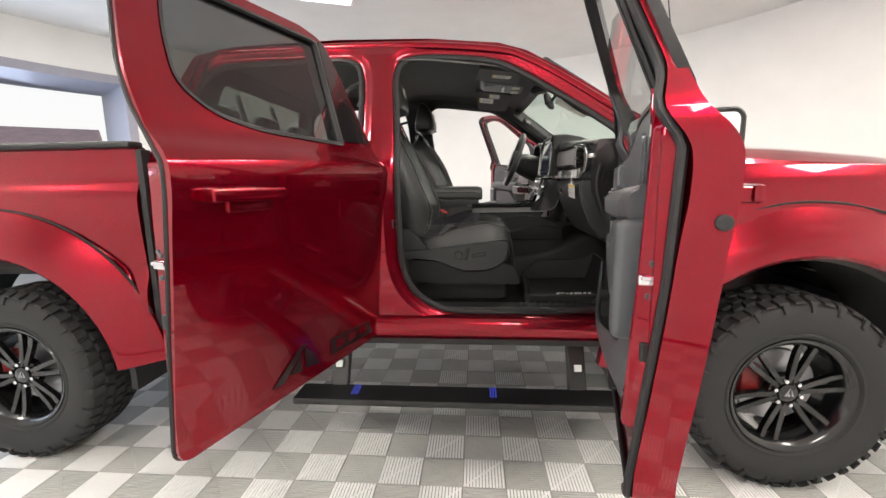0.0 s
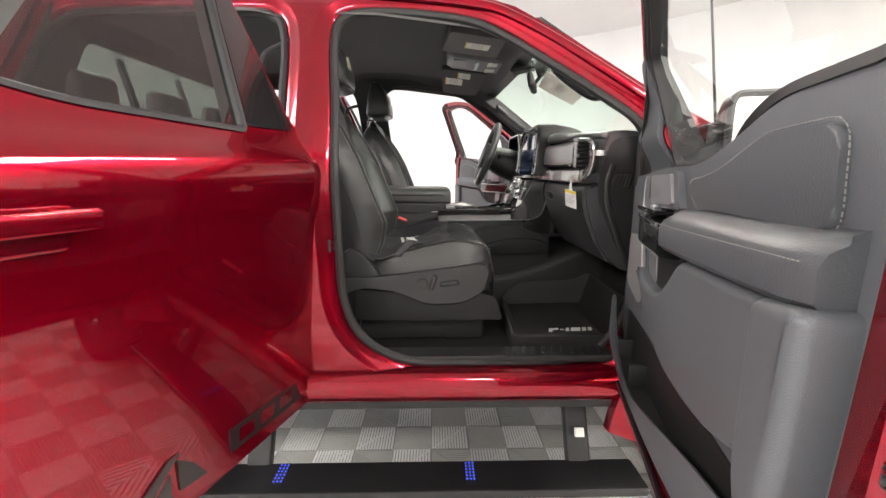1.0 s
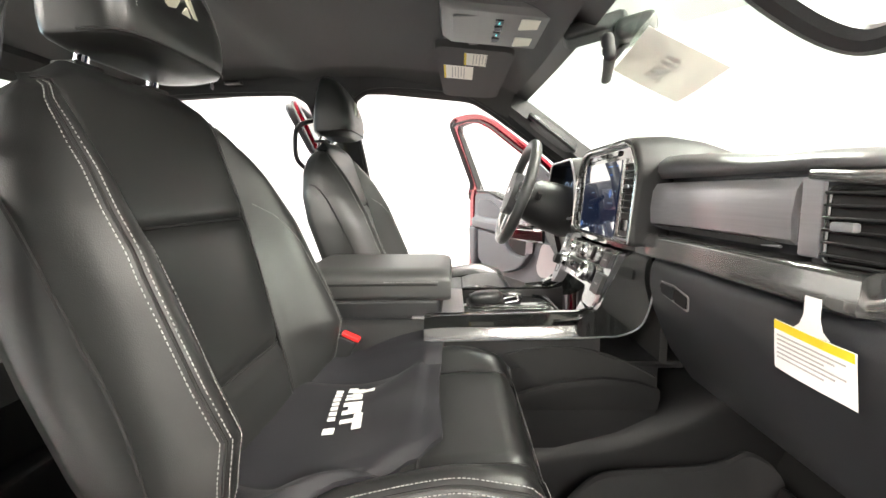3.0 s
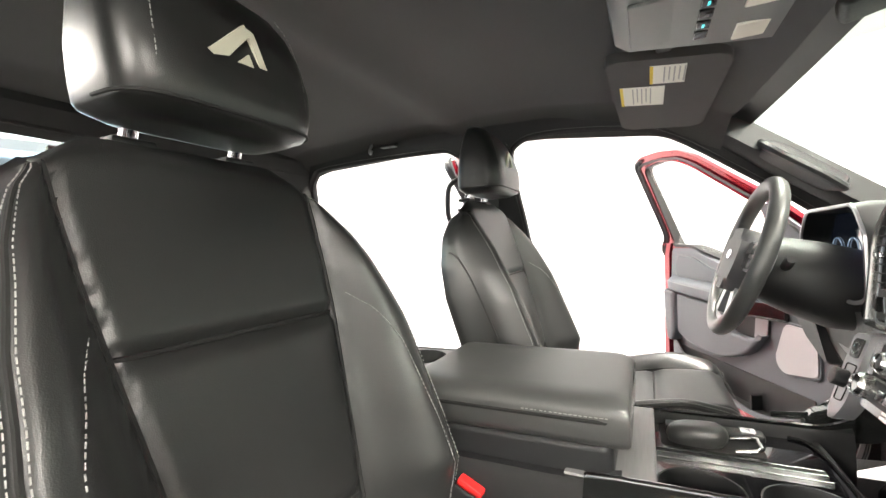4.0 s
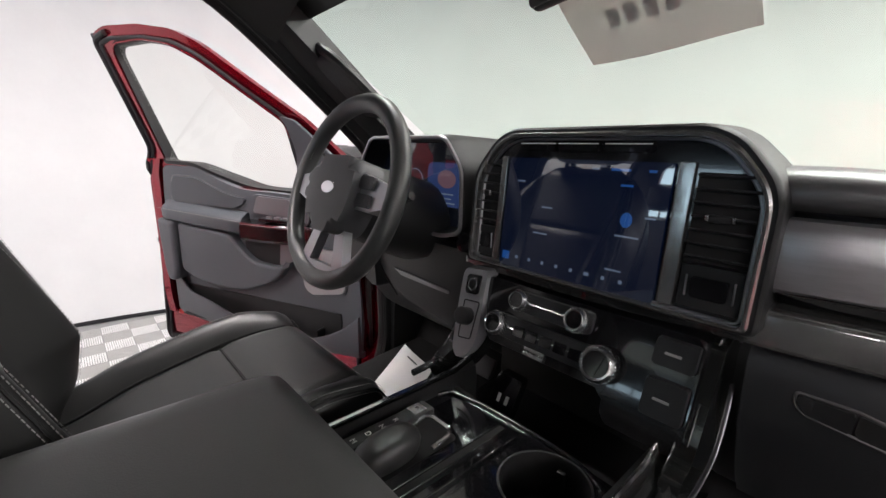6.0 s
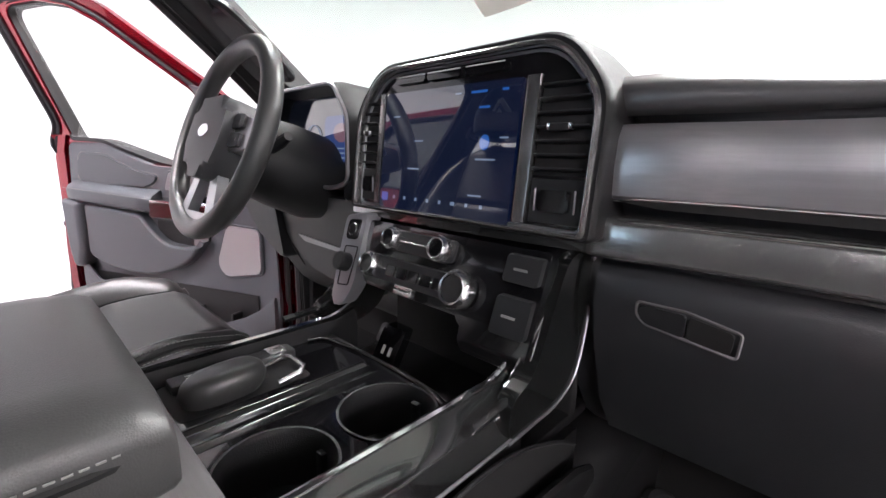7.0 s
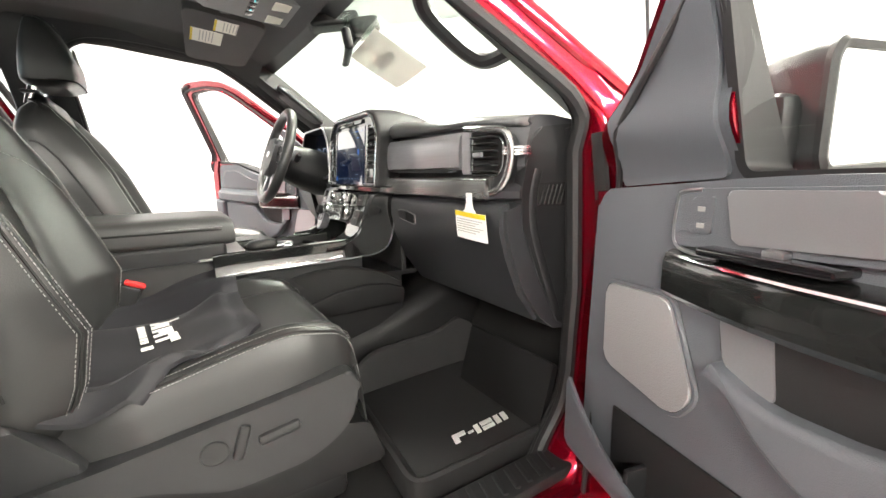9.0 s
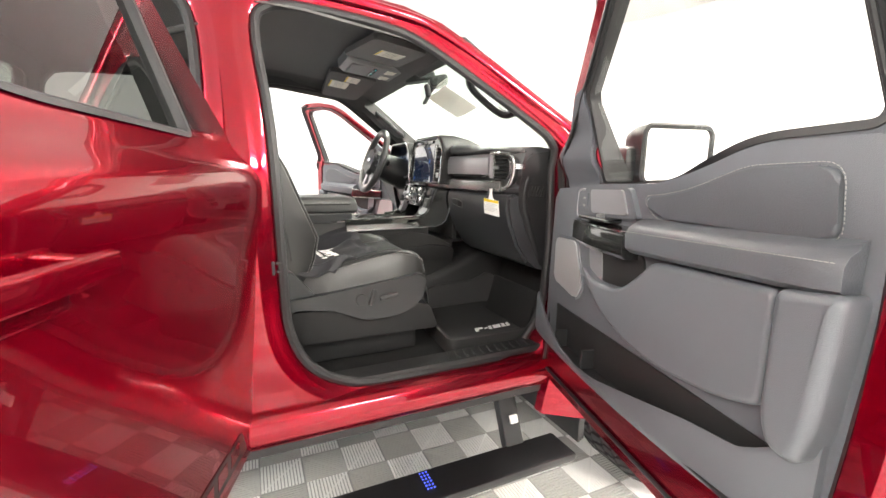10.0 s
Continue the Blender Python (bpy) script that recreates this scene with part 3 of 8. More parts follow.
sheet(bm, [(-0.88, 0.80), (0.88, 0.80), (0.90, 1.50), (0.70, 2.0), (-0.70, 2.0), (-0.90, 1.50)], [fillet([(-0.65, 1.55), (0.65, 1.55), (0.55, 1.92), (-0.55, 1.92)], 0.05)],
      lambda y, z: (-2.825 + max(0, z - 1.5) * 0.25, y, z), [1.5], 0.008)
part("back_trim", bm, HEADLINER, back)

# bed
BED = catmull([(0.60, 0.975), (0.72, 0.995), (0.84, 1.004), (0.90, 1.000), (0.945, 0.985), (0.99, 0.975), (1.10, 0.983), (1.24, 0.992), (1.33, 0.990), (1.375, 0.978), (1.41, 0.963), (1.46, 0.956), (1.58, 0.952)], 8)
BED_Z, BED_Y = [p[0] for p in BED], [p[1] for p in BED]
part("bed_floor", (lambda b: (rbox(b, (-3.92, 0, 0.98), (1.98, 1.80, 0.05), 0.01), b)[1])(bmesh.new()), DARKPL, truck)
arch_r = [(-3.69 + 0.66 * math.cos(a), 0.445 + 0.66 * math.sin(a)) for a in np.linspace(radians(22), radians(158), 28)]
for s in (-1, 1):
    out = [(-2.93, 0.675), (-2.93, 1.565), (-4.92, 1.585), (-4.95, 0.80), (-4.35, 0.675)] + arch_r[::-1] + [(-3.04, 0.675)]
    bm = bmesh.new()
    sheet(bm, out, [], lambda x, z: (x, s * float(np.interp(z, BED_Z, BED_Y)), z), [0.70 + 0.02 * j for j in range(17)] + [1.1, 1.2] + [1.27 + 0.015 * j for j in range(14)] + [1.52], 0.02)
    side = part("bed_side", bm, RED, truck, "metallic red cargo bed side with a flared wheel arch")
    bm = bmesh.new()
    rbox(bm, (-3.92, s * 0.955, 1.578), (1.98, 0.09, 0.03), 0.01)
    part("bed_rail_cap", bm, RUBBER, side, "black plastic cap on the bed rail")
    bm = bmesh.new()
    rbox(bm, (-3.92, s * 0.90, 1.28), (1.96, 0.03, 0.58), 0.006)
    part("bed_inner_wall", bm, DARKPL, side)
    # black strip fills the cab-to-bed gap with the darkness of its shade
    bm = bmesh.new()
    rbox(bm, (-2.905, s * 0.95, 1.12), (0.030, 0.06, 0.87), 0.004)
    part("bed_gap_shade", bm, RUBBER, side, "black strip standing in for the shaded gap between cab and bed")


def flare(cx, cz, s, y0, span=(8, 172)):
    """A bulging arch lip round a wheel."""
    bm = bmesh.new()
    rings = []
    for a in np.linspace(radians(span[0]), radians(span[1]), 40):
        c, q = math.cos(a), math.sin(a)
        ring = []
        for r, y in ((0.615, -0.05), (0.62, 0.075), (0.635, 0.088), (0.66, 0.085), (0.72, 0.06), (0.79, 0.028), (0.835, 0.006), (0.84, -0.03)):
            # the lower ends of the flare run straight down
            ring.append((cx + r * c * (1.0 if q > 0.25 else 1.0), s * (y0 + y), cz + r * q))
        rings.append(ring)
    loft(bm, rings)
    return bm


for cx, y0 in ((-3.69, 1.000), (0.0, 0.988)):
    for s in (-1, 1):
        bm = bmesh.new()
        tube(bm, [(cx + 0.845 * math.cos(a), s * (y0 - 0.006 * abs(math.sin(a))), 0.445 + 0.845 * math.sin(a)) for a in np.linspace(radians(24), radians(156), 40)], 0.006, 6)
        part("flare_gap", bm, SEAM, truck, "dark gap round the wheel flare")
part("wheel_flare", flare(-3.69, 0.445, -1, 0.99), RED, truck, "flared red wheel arch")
part("wheel_flare", flare(-3.69, 0.445, 1, 0.99), RED, truck)
part("wheel_flare", flare(0.0, 0.445, -1, 0.975), RED, truck, "flared red wheel arch")
part("wheel_flare", flare(0.0, 0.445, 1, 0.975), RED, truck)
for cx in (-3.69, 0.0):
    for s in (-1, 1):
        bm = bmesh.new()
        rings = [[(cx + r * math.cos(a), s * y, 0.445 + r * math.sin(a)) for y, r in ((0.99, 0.64), (0.55, 0.64), (0.55, 0.60), (0.98, 0.60))] for a in np.linspace(radians(-5), radians(185), 30)]
        loft(bm, rings)
        part("wheel_well", bm, DARKPL, truck, "black plastic wheel well liner")
bm = bmesh.new()
rbox(bm, (-4.93, 0, 1.23), (0.06, 1.86, 0.66), 0.02)
part("tailgate", bm, RED, truck)
bm = bmesh.new()
rbox(bm, (-4.98, 0, 0.80), (0.14, 1.9, 0.18), 0.04)
part("rear_bumper", bm, RIM, truck)

# front wings, bonnet, grille
arch_f = [(0.66 * math.cos(a), 0.445 + 0.66 * math.sin(a)) for a in np.linspace(radians(26), radians(154), 28)]
for s in (-1, 1):
    out = [(-0.615, 0.735), (-0.615, 1.10), (-0.615, 1.46), (-0.30, 1.475), (0.30, 1.435), (0.70, 1.37), (0.80, 1.30), (0.82, 0.75), (0.70, 0.70)] + arch_f
    bm = bmesh.new()
    sheet(bm, out, [], lambda x, z: (x, s * (float(np.interp(z, [0.6, 0.9, 1.2, 1.36, 1.44, 1.48], [0.95, 0.985, 0.995, 0.975, 0.94, 0.90])) - 0.12 * max(0, x - 0.35) ** 1.5), z), [0.8, 0.95, 1.1, 1.2, 1.28, 1.36, 1.40, 1.44], 0.02)
    part("front_wing", bm, RED, truck, "metallic red front wing")
bm = bmesh.new()


def bonnet_f(u, v):
    y = 2 * v - 1
    x = -0.50 + 1.32 * u + 0.06 * (1 - y * y)
    z = float(np.interp(x, [-0.5, 0.0, 0.4, 0.75, 0.9], [1.535, 1.51, 1.47, 1.40, 1.34])) + 0.025 * (1 - y * y) - 0.055 * max(0, abs(y) - 0.86) / 0.14
    z += 0.018 * math.exp(-((abs(y) - 0.55) / 0.12) ** 2)
    return (x, y * (0.915 - 0.12 * max(0, x - 0.35)), z)


grid(bm, bonnet_f, 24, 36)
part("bonnet", bm, RED, truck, "metallic red bonnet with a raised centre")
bm = bmesh.new()
rbox(bm, (0.84, 0, 1.05), (0.10, 1.7, 0.55), 0.04)
part("grille", bm, GLOSSBLK, truck)
bm = bmesh.new()
rbox(bm, (0.90, 0, 0.72), (0.22, 1.85, 0.22), 0.06)
part("front_bumper", bm, RIM, truck)
bm = bmesh.new()
rbox(bm, (-1.75, 0, 0.62), (5.6, 0.9, 0.14), 0.02)
part("chassis", bm, DARKPL, truck)
bm = bmesh.new()
rbox(bm, (-1.72, 0, 0.745), (2.22, 1.80, 0.05), 0.01)
part("cab_floor", bm, CARPET, truck, "black carpeted cab floor")
bm = bmesh.new()
rbox(bm, (-0.50, 0, 1.05), (0.05, 1.80, 0.72), 0.01)
part("firewall", bm, CARPET, truck)
bm = bmesh.new()
rbox(bm, (-0.48, 0, 1.50), (0.22, 1.5, 0.05), 0.02)
part("cowl", bm, DARKPL, truck)

# ---------- wheels ----------
def wheel_mesh(parent, cx, s):
    """Rim with six split spokes, tyre with tread blocks, hub cap, nuts; the outer face looks to s * y."""
    c = Vector((cx, s * 0.865, 0.445))
    ax = Vector((0, s, 0))
    R = lambda a, r, h: c + Vector((r * math.cos(a), 0, r * math.sin(a))) + ax * h
    bm = bmesh.new()
    revolve(bm, c, ax, [(0.235, -0.12), (0.255, -0.115), (0.245, -0.10), (0.225, -0.06), (0.222, 0.09), (0.238, 0.118), (0.262, 0.128), (0.268, 0.135), (0.262, 0.142), (0.247, 0.138), (0.232, 0.12), (0.214, 0.085), (0.212, -0.06), (0.225, -0.11)], 64)
    rim = part("wheel", bm, RIM, parent, "black six-spoke alloy wheel with an all-terrain tyre")
    for k in range(6):
        a0 = 2 * math.pi * k / 6 + 0.25
        bm = bmesh.new()
        for d in (-0.16, 0.16):
            pts = [(0.052, d * 0.9), (0.12, d), (0.19, d * 0.92), (0.228, d * 0.85)]
            rings = []
            for r, da in pts:
                w = 0.016 if r < 0.15 else 0.0145
                h = 0.105 if r < 0.2 else 0.112
                q = w / r
                rings.append([R(a0 + da - q, r, h - 0.022), R(a0 + da - q * 0.7, r, h), R(a0 + da + q * 0.7, r, h), R(a0 + da + q, r, h - 0.022), R(a0 + da, r, h - 0.04)])
            loft(bm, rings)
        part("spoke", bm, RIM, rim)
        bm = bmesh.new()
        a = a0 + math.pi / 6
        disc(bm, R(a, 0.057, 0.09), ax, 0.0095, 0.024, 6, 0.002)
        part("wheel_nut", bm, CHROME, rim, "chrome wheel nut")
    bm = bmesh.new()
    revolve(bm, c, ax, [(0.0, 0.112), (0.034, 0.112), (0.040, 0.108), (0.043, 0.098), (0.075, 0.092), (0.080, 0.06), (0.0, 0.05)], 36)
    part("hub_cap", bm, RIM, rim)
    bm = bmesh.new()
    for tri in (((0.004, 0.024), (-0.018, -0.012), (-0.008, -0.012)), ((0.010, 0.018), (0.020, -0.012), (0.012, -0.012)), ((0.0, 0.004), (-0.004, -0.012), (0.006, -0.012))):
        prism(bm, list(tri), 0.1122, 0.1135, lambda a, b, d: c + Vector((a, 0, b)) + ax * d)
    part("emblem", bm, SATIN, rim, "small pale triangular emblem")
    bm = bmesh.new()
    revolve(bm, c, ax, [(0.0, 0.02), (0.17, 0.02), (0.175, 0.0), (0.0, 0.0)], 40)
    part("brake_disc", bm, SATIN, rim)
    bm = bmesh.new()
    rbox(bm, c + Vector((-0.13, 0.03 * s, 0.03)), (0.09, 0.06, 0.16), 0.02)
    part("brake_caliper", bm, CALIPER, rim, "red brake caliper")
    # tyre carcass
    bm = bmesh.new()
    revolve(bm, c, ax, [(0.252, -0.125), (0.30, -0.150), (0.36, -0.158), (0.405, -0.150), (0.424, -0.13), (0.430, -0.10), (0.431, 0.0), (0.430, 0.10), (0.424, 0.13), (0.405, 0.150), (0.36, 0.158), (0.31, 0.152), (0.29, 0.146), (0.288, 0.150), (0.278, 0.150), (0.274, 0.142), (0.258, 0.13)], 72)
    part("tyre", bm, TYRE, rim, "chunky black all-terrain tyre")
    bm = bmesh.new()
    rnd = random.Random(5)
    n = 46
    for k in range(n):
        a = 2 * math.pi * k / n
        for row, (h0, h1, sk) in enumerate(((-0.150, -0.098, 0.02), (-0.088, -0.040, -0.03), (-0.028, 0.028, 0.03), (0.040, 0.088, -0.03), (0.098, 0.150, 0.02))):
            da = 2 * math.pi / n
            a_ = a + (0.5 * da if row % 2 else 0)
            j = rnd.uniform(-0.08, 0.08) * da
            lo, hi = a_ - 0.36 * da + j, a_ + 0.36 * da + j
            top, base = 0.4465, 0.424
            edge = 0.014 if row in (0, 4) else 0.0
            zig = 0.008 * (1 if k % 2 else -1)
            ring0 = [R(lo + sk * 0.3, base, h0), R(hi + sk * 0.3, base, h0 + zig * 0.4), R(hi - sk * 0.3, base, h1), R(lo - sk * 0.3, base, h1 - zig * 0.4)]
            tops = [top - (edge if (row == 0) else 0), top - (edge if row == 0 else 0), top - (edge if row == 4 else 0), top - (edge if row == 4 else 0)]
            ring1 = [R(lo + sk * 0.3 + 0.04 * da, tops[0], h0 + 0.003), R(hi + sk * 0.3 - 0.04 * da, tops[1], h0 + 0.003 + zig * 0.4), R(hi - sk * 0.3 - 0.04 * da, tops[2], h1 - 0.003), R(lo - sk * 0.3 + 0.04 * da, tops[3], h1 - 0.003 - zig * 0.4)]
            loft(bm, [ring0, ring1])
        # side biters on the shoulder
        for sd in (-1, 1):
            if (k + (sd > 0)) % 2 == 0:
                loft(bm, [[R(a - 0.03, 0.424, sd * 0.140), R(a + 0.03, 0.424, sd * 0.140), R(a + 0.03, 0.385, sd * 0.152), R(a - 0.02, 0.385, sd * 0.152)], [R(a - 0.026, 0.428, sd * 0.152), R(a + 0.026, 0.428, sd * 0.152), R(a + 0.022, 0.390, sd * 0.163), R(a - 0.014, 0.390, sd * 0.163)]])
    part("tread", bm, TYRE, rim, sharp=25)
    return rim


for cx in (0.0, -3.69):
    for s in (-1, 1):
        wheel_mesh(truck, cx, s)

# ---------- running board, let down ----------
for s in (-1, 1):
    bm = bmesh.new()
    rbox(bm, (-1.47, s * 0.99, 0.395), (1.52, 0.155, 0.035), 0.012)
    board = part("running_board", bm, STEPMAT, truck, "black power running board let down")
    for x in (-0.90, -2.05):
        bm = bmesh.new()
        rbox(bm, (x, s * 0.86, 0.50), (0.085, 0.05, 0.24), 0.012, 2, pose(0, 0, 0, s * 25, 0, 0))
        part("step_arm", bm, STEPMAT, board, "folding step arm")
        bm = bmesh.new()
        rbox(bm, (x, s * 0.906, 0.512), (0.034, 0.012, 0.032), 0.003, 2, pose(0, 0, 0, s * 25, 0, 0))
        part("arm_badge", bm, WHITE, board, "white square sticker")
    for x in (-1.30, -1.95):
        bm = bmesh.new()
        for k in range(6):
            for q in range(3):
                rbox(bm, (x + 0.012 * (q - 1), s * (0.935 + 0.016 * k), 0.4165), (0.005, 0.005, 0.002), 0, 1)
        part("step_light", bm, BLUELED, board, "small blue puddle lights")

# ---------- doors ----------
DW_Z = [0.70, 0.80, 0.95, 1.20, 1.40, 1.47, 1.53, 1.60, 2.05]
DW_W = [-0.026, -0.026, -0.010, 0.015, 0.028, 0.018, -0.03, -0.062, -0.262]


DW = catmull(list(zip(DW_Z, DW_W)), 6)


def skin(z):
    return float(np.interp(z, [p[0] for p in DW], [p[1] for p in DW]))


D_CUTS = [0.75, 0.80, 0.85, 0.90, 0.95, 1.02, 1.08, 1.14, 1.20, 1.25, 1.30, 1.34, 1.37, 1.40, 1.42, 1.44, 1.46, 1.475, 1.49, 1.505, 1.52, 1.54, 1.56, 1.59, 1.62, 1.68, 1.75, 1.82, 1.9, 1.97]
FD_OUT = fillet([(-0.04, 0.70), (-0.04, 1.46), (0.0, 1.545), (0.166, 1.712), (0.337, 1.835), (0.50, 1.955), (0.60, 2.000), (0.75, 2.025), (0.94, 2.035), (1.035, 2.015), (1.075, 1.62), (1.12, 1.50), (1.125, 1.10), (1.105, 0.70)], [0.05, 0.05, 0.03, 0.02, 0.03, 0.03, 0.02, 0.02, 0.03, 0.05, 0.04, 0.05, 0.1, 0.06])
FD_WIN = fillet([(0.245, 1.447), (0.53, 1.455), (0.66, 1.50), (0.79, 1.545), (0.975, 1.55), (0.945, 1.975), (0.76, 1.978), (0.63, 1.955), (0.53, 1.905), (0.38, 1.795), (0.25, 1.700)], [0.02, 0.08, 0.08, 0.05, 0.02, 0.05, 0.03, 0.03, 0.03, 0.02, 0.02])
RD_OUT = fillet([(-0.07, 0.685), (-0.07, 1.52), (-0.04, 1.62), (-0.01, 2.00), (0.12, 2.035), (0.66, 2.03), (0.80, 1.99), (0.88, 1.88), (0.945, 1.66), (0.945, 1.40), (0.955, 1.10), (0.966, 0.675)], [0.05, 0.03, 0.03, 0.05, 0.03, 0.05, 0.06, 0.05, 0.08, 0.05, 0.1, 0.04])
RD_WIN = fillet([(0.170, 1.545), (0.58, 1.560), (0.73, 1.590), (0.815, 1.66), (0.79, 1.80), (0.745, 1.93), (0.66, 1.985), (0.050, 1.985), (0.095, 1.83)], [0.015, 0.06, 0.06, 0.06, 0.05, 0.05, 0.06, 0.03, 0.05])


def deep(z):
    """Depth of a front door from the skin to its inner face: full below the belt, slim in the window frame."""
    t = min(1, max(0, (z - 1.48) / 0.14))
    return 0.078 - 0.052 * t * t * (3 - 2 * t)


def door(front, k):
    """One side door, hinge at its origin, x back along the door, y outwards for k = 1 (right-hand side), inwards for k = -1."""
    out, win = (FD_OUT, FD_WIN) if front else (RD_OUT, RD_WIN)
    end = 1.122 if front else 0.958
    nm = "front_door" if front else "rear_door"
    P = lambda u, w, z: (u, k * w, z)
    bm = bmesh.new()
    sheet(bm, out, [win], lambda u, z: P(u, skin(z) + (0.006 * math.sin(max(0, min(1, (z - 1.28) / 0.22)) * math.pi)), z), D_CUTS, 0.0)
    bmesh.ops.recalc_face_normals(bm, faces=bm.faces)
    out_g = bmesh.ops.extrude_face_region(bm, geom=bm.faces[:])
    for g in out_g["geom"]:
        if isinstance(g, bmesh.types.BMVert):
            g.co.y -= k * (deep(g.co.z) if front else 0.018)
    shell = part(nm, bm, RED, truck, "open metallic red %s door" % ("front" if front else "rear"))
    # inner frame of the door, narrower than the skin
    ins = inset(out, 0.020 if front else 0.030)
    bm = bmesh.new()
    belt = (lambda u: 1.43 if u < 0.6 else 1.50) if front else (lambda u: 1.53)
    # the closed lower box runs from the belt at the hinge side round the bottom to the belt at the latch side
    i0 = max(range(len(ins)), key=lambda i: (ins[i][1] >= belt(ins[i][0])) and (ins[(i + 1) % len(ins)][1] < belt(ins[(i + 1) % len(ins)][0])) and ins[i][0] > 0.5)
    seq = [ins[(i0 + 1 + j) % len(ins)] for j in range(len(ins))]
    seq = [p for p in seq if p[1] < belt(p[0])]
    prism(bm, seq, -0.060 if front else -0.018, -0.092 if front else -0.086, lambda a, b, d: P(a, d + (min(0, skin(b)) if d > -0.075 else 0), b), 0.008)
    part("inner_shell", bm, RED, shell)
    # window frame bars and seals
    bm = bmesh.new()
    for loop, r in ((inset(out, 0.040 if front else 0.003), 0.006 if front else 0.007),):
        tube(bm, [P(u, skin(z) - ((deep(z) + 0.006) if front else 0.022), z) for u, z in loop], r, 8, True, 1.3)
    part("edge_seal", bm, RUBBER, shell, "black rubber seal round the door edge")
    if front:
        bm = bmesh.new()
        tube(bm, [P(u, skin(z) - deep(z) - 0.006, z) for u, z in inset(out, 0.020) if u > 0.93], 0.0105, 8, False, 1.2)
        part("closing_seal", bm, RUBBER, shell, "thick black seal on the closing edge")
    bm = bmesh.new()
    loft(bm, [[P(u, skin(z) - (d if not front or d < 0 else deep(z) + d - 0.052), z) for u, z in q] for q, d in ((inset(win, -0.012 if front else -0.030), 0.050 if front else 0.018), (inset(win, -0.010 if front else -0.028), 0.058), (inset(win, 0.004 if front else 0.008), 0.058), (inset(win, 0.004 if front else 0.008), 0.046 if front else 0.004), (inset(win, 0.003), -0.004), (inset(win, -0.007), -0.004))], cap=False)
    part("window_surround", bm, RUBBER, shell, "black rubber window surround")
    bm = bmesh.new()
    sheet(bm, inset(win, -0.006), [], lambda u, z: P(u, skin(z) - (deep(z) - 0.004 if front else 0.014), z), [1.5, 1.55, 1.6, 1.75, 1.9])
    pane = part("window_glass", bm, CLEAR if front else PRIVACY, shell, "clear side window" if front else "dark privacy window")
    pane.visible_shadow = False
    if front:
        bm = bmesh.new()
        prism(bm, fillet([(0.985, 1.555), (1.090, 1.555), (1.048, 2.022), (0.955, 2.018)], 0.012), -0.018, 0.004, lambda a, b, d: P(a, d + skin(b), b), 0.004)
        part("pillar_cover", bm, RIM, shell, "gloss black strip on the closing edge of the window frame")
    else:
        bm = bmesh.new()
        prism(bm, fillet([(-0.035, 1.56), (0.155, 1.556), (0.080, 1.85), (0.035, 1.995), (0.0, 1.99), (-0.025, 1.64)], 0.01), -0.02, 0.004, lambda a, b, d: P(a, d + skin(b), b), 0.004)
        part("pillar_cover", bm, RIM, shell, "gloss black strip on the front of the window frame")
    if front:
        bm = bmesh.new()
        sheet(bm, [p for p in inset(out, 0.044) if p[1] > 1.43], [inset(win, -0.004)], lambda u, z: P(u, skin(z) - deep(z) - 0.0025, z), D_CUTS)
        part("frame_lining", bm, TRIMSOFT if k > 0 else RED, shell, "grey lining of the window frame" if k > 0 else "")
    # outside handle
    hu, hz = (0.97, 1.355) if front else (0.745, 1.355)
    bm = bmesh.new()
    rbox(bm, P(hu, skin(hz) + 0.042, hz + 0.012), (0.25, 0.020, 0.034), 0.008)
    rbox(bm, P(hu - 0.10, skin(hz) + 0.022, hz + 0.010), (0.03, 0.05, 0.03), 0.006)
    rbox(bm, P(hu + 0.10, skin(hz) + 0.022, hz + 0.010), (0.03, 0.05, 0.03), 0.006)
    part("door_handle", bm, RED, shell, "body-coloured pull handle")
    bm = bmesh.new()
    rbox(bm, P(hu - 0.02, skin(hz) + 0.004, hz - 0.012), (0.15, 0.02, 0.05), 0.02)
    part("handle_recess", bm, RED, shell)
    # latch, screws, plugs on the closing edge
    lu, lw = (1.072, -0.091) if front else (end - 0.031, -0.058)
    if front:
        # painted closing face, slanting in from the seal to the trim
        bm = bmesh.new()
        rings = []
        for z in np.linspace(0.868, 1.560, 24):
            ue = float(np.interp(z, [0.70, 0.86, 0.95, 1.10, 1.50, 1.62], [1.09, 1.095, 1.112, 1.122, 1.118, 1.075]))
            wi = -0.128 + 0.022 * smooth(0.86, 1.5, float(z))
            rings.append([P(ue - 0.014, skin(z) - 0.050, z), P(ue - 0.018, skin(z) - 0.062, z), P(ue - 0.026, skin(z) - 0.070, z), P(ue - 0.052, wi + 0.006, z), P(ue - 0.060, wi, z), P(ue - 0.100, wi + 0.002, z), P(ue - 0.102, wi + 0.05, z)])
        loft(bm, rings)
        part("closing_face", bm, RED, shell, "metallic red closing face with the latch")
    bm = bmesh.new()
    rbox(bm, P(lu + 0.001, lw, 1.198), (0.014, 0.050, 0.022), 0.004)
    rbox(bm, P(lu + 0.010, lw + 0.004, 1.203), (0.014, 0.048, 0.010), 0.003)
    part("latch", bm, CHROME, shell, "bright steel door latch")
    for dz, dw, du in ((0.034, 0.0, 0.004), (0.028, 0.026, 0.016), (-0.033, -0.004, 0.0)):
        bm = bmesh.new()
        disc(bm, P(lu + du, lw + dw, 1.198 + dz), (1, 0, 0), 0.007, 0.006, 14, 0.002)
        part("latch_screw", bm, HUB, shell)
    bm = bmesh.new()
    rbox(bm, P(lu + 0.004, lw, 1.050), (0.016, 0.030, 0.044), 0.008)
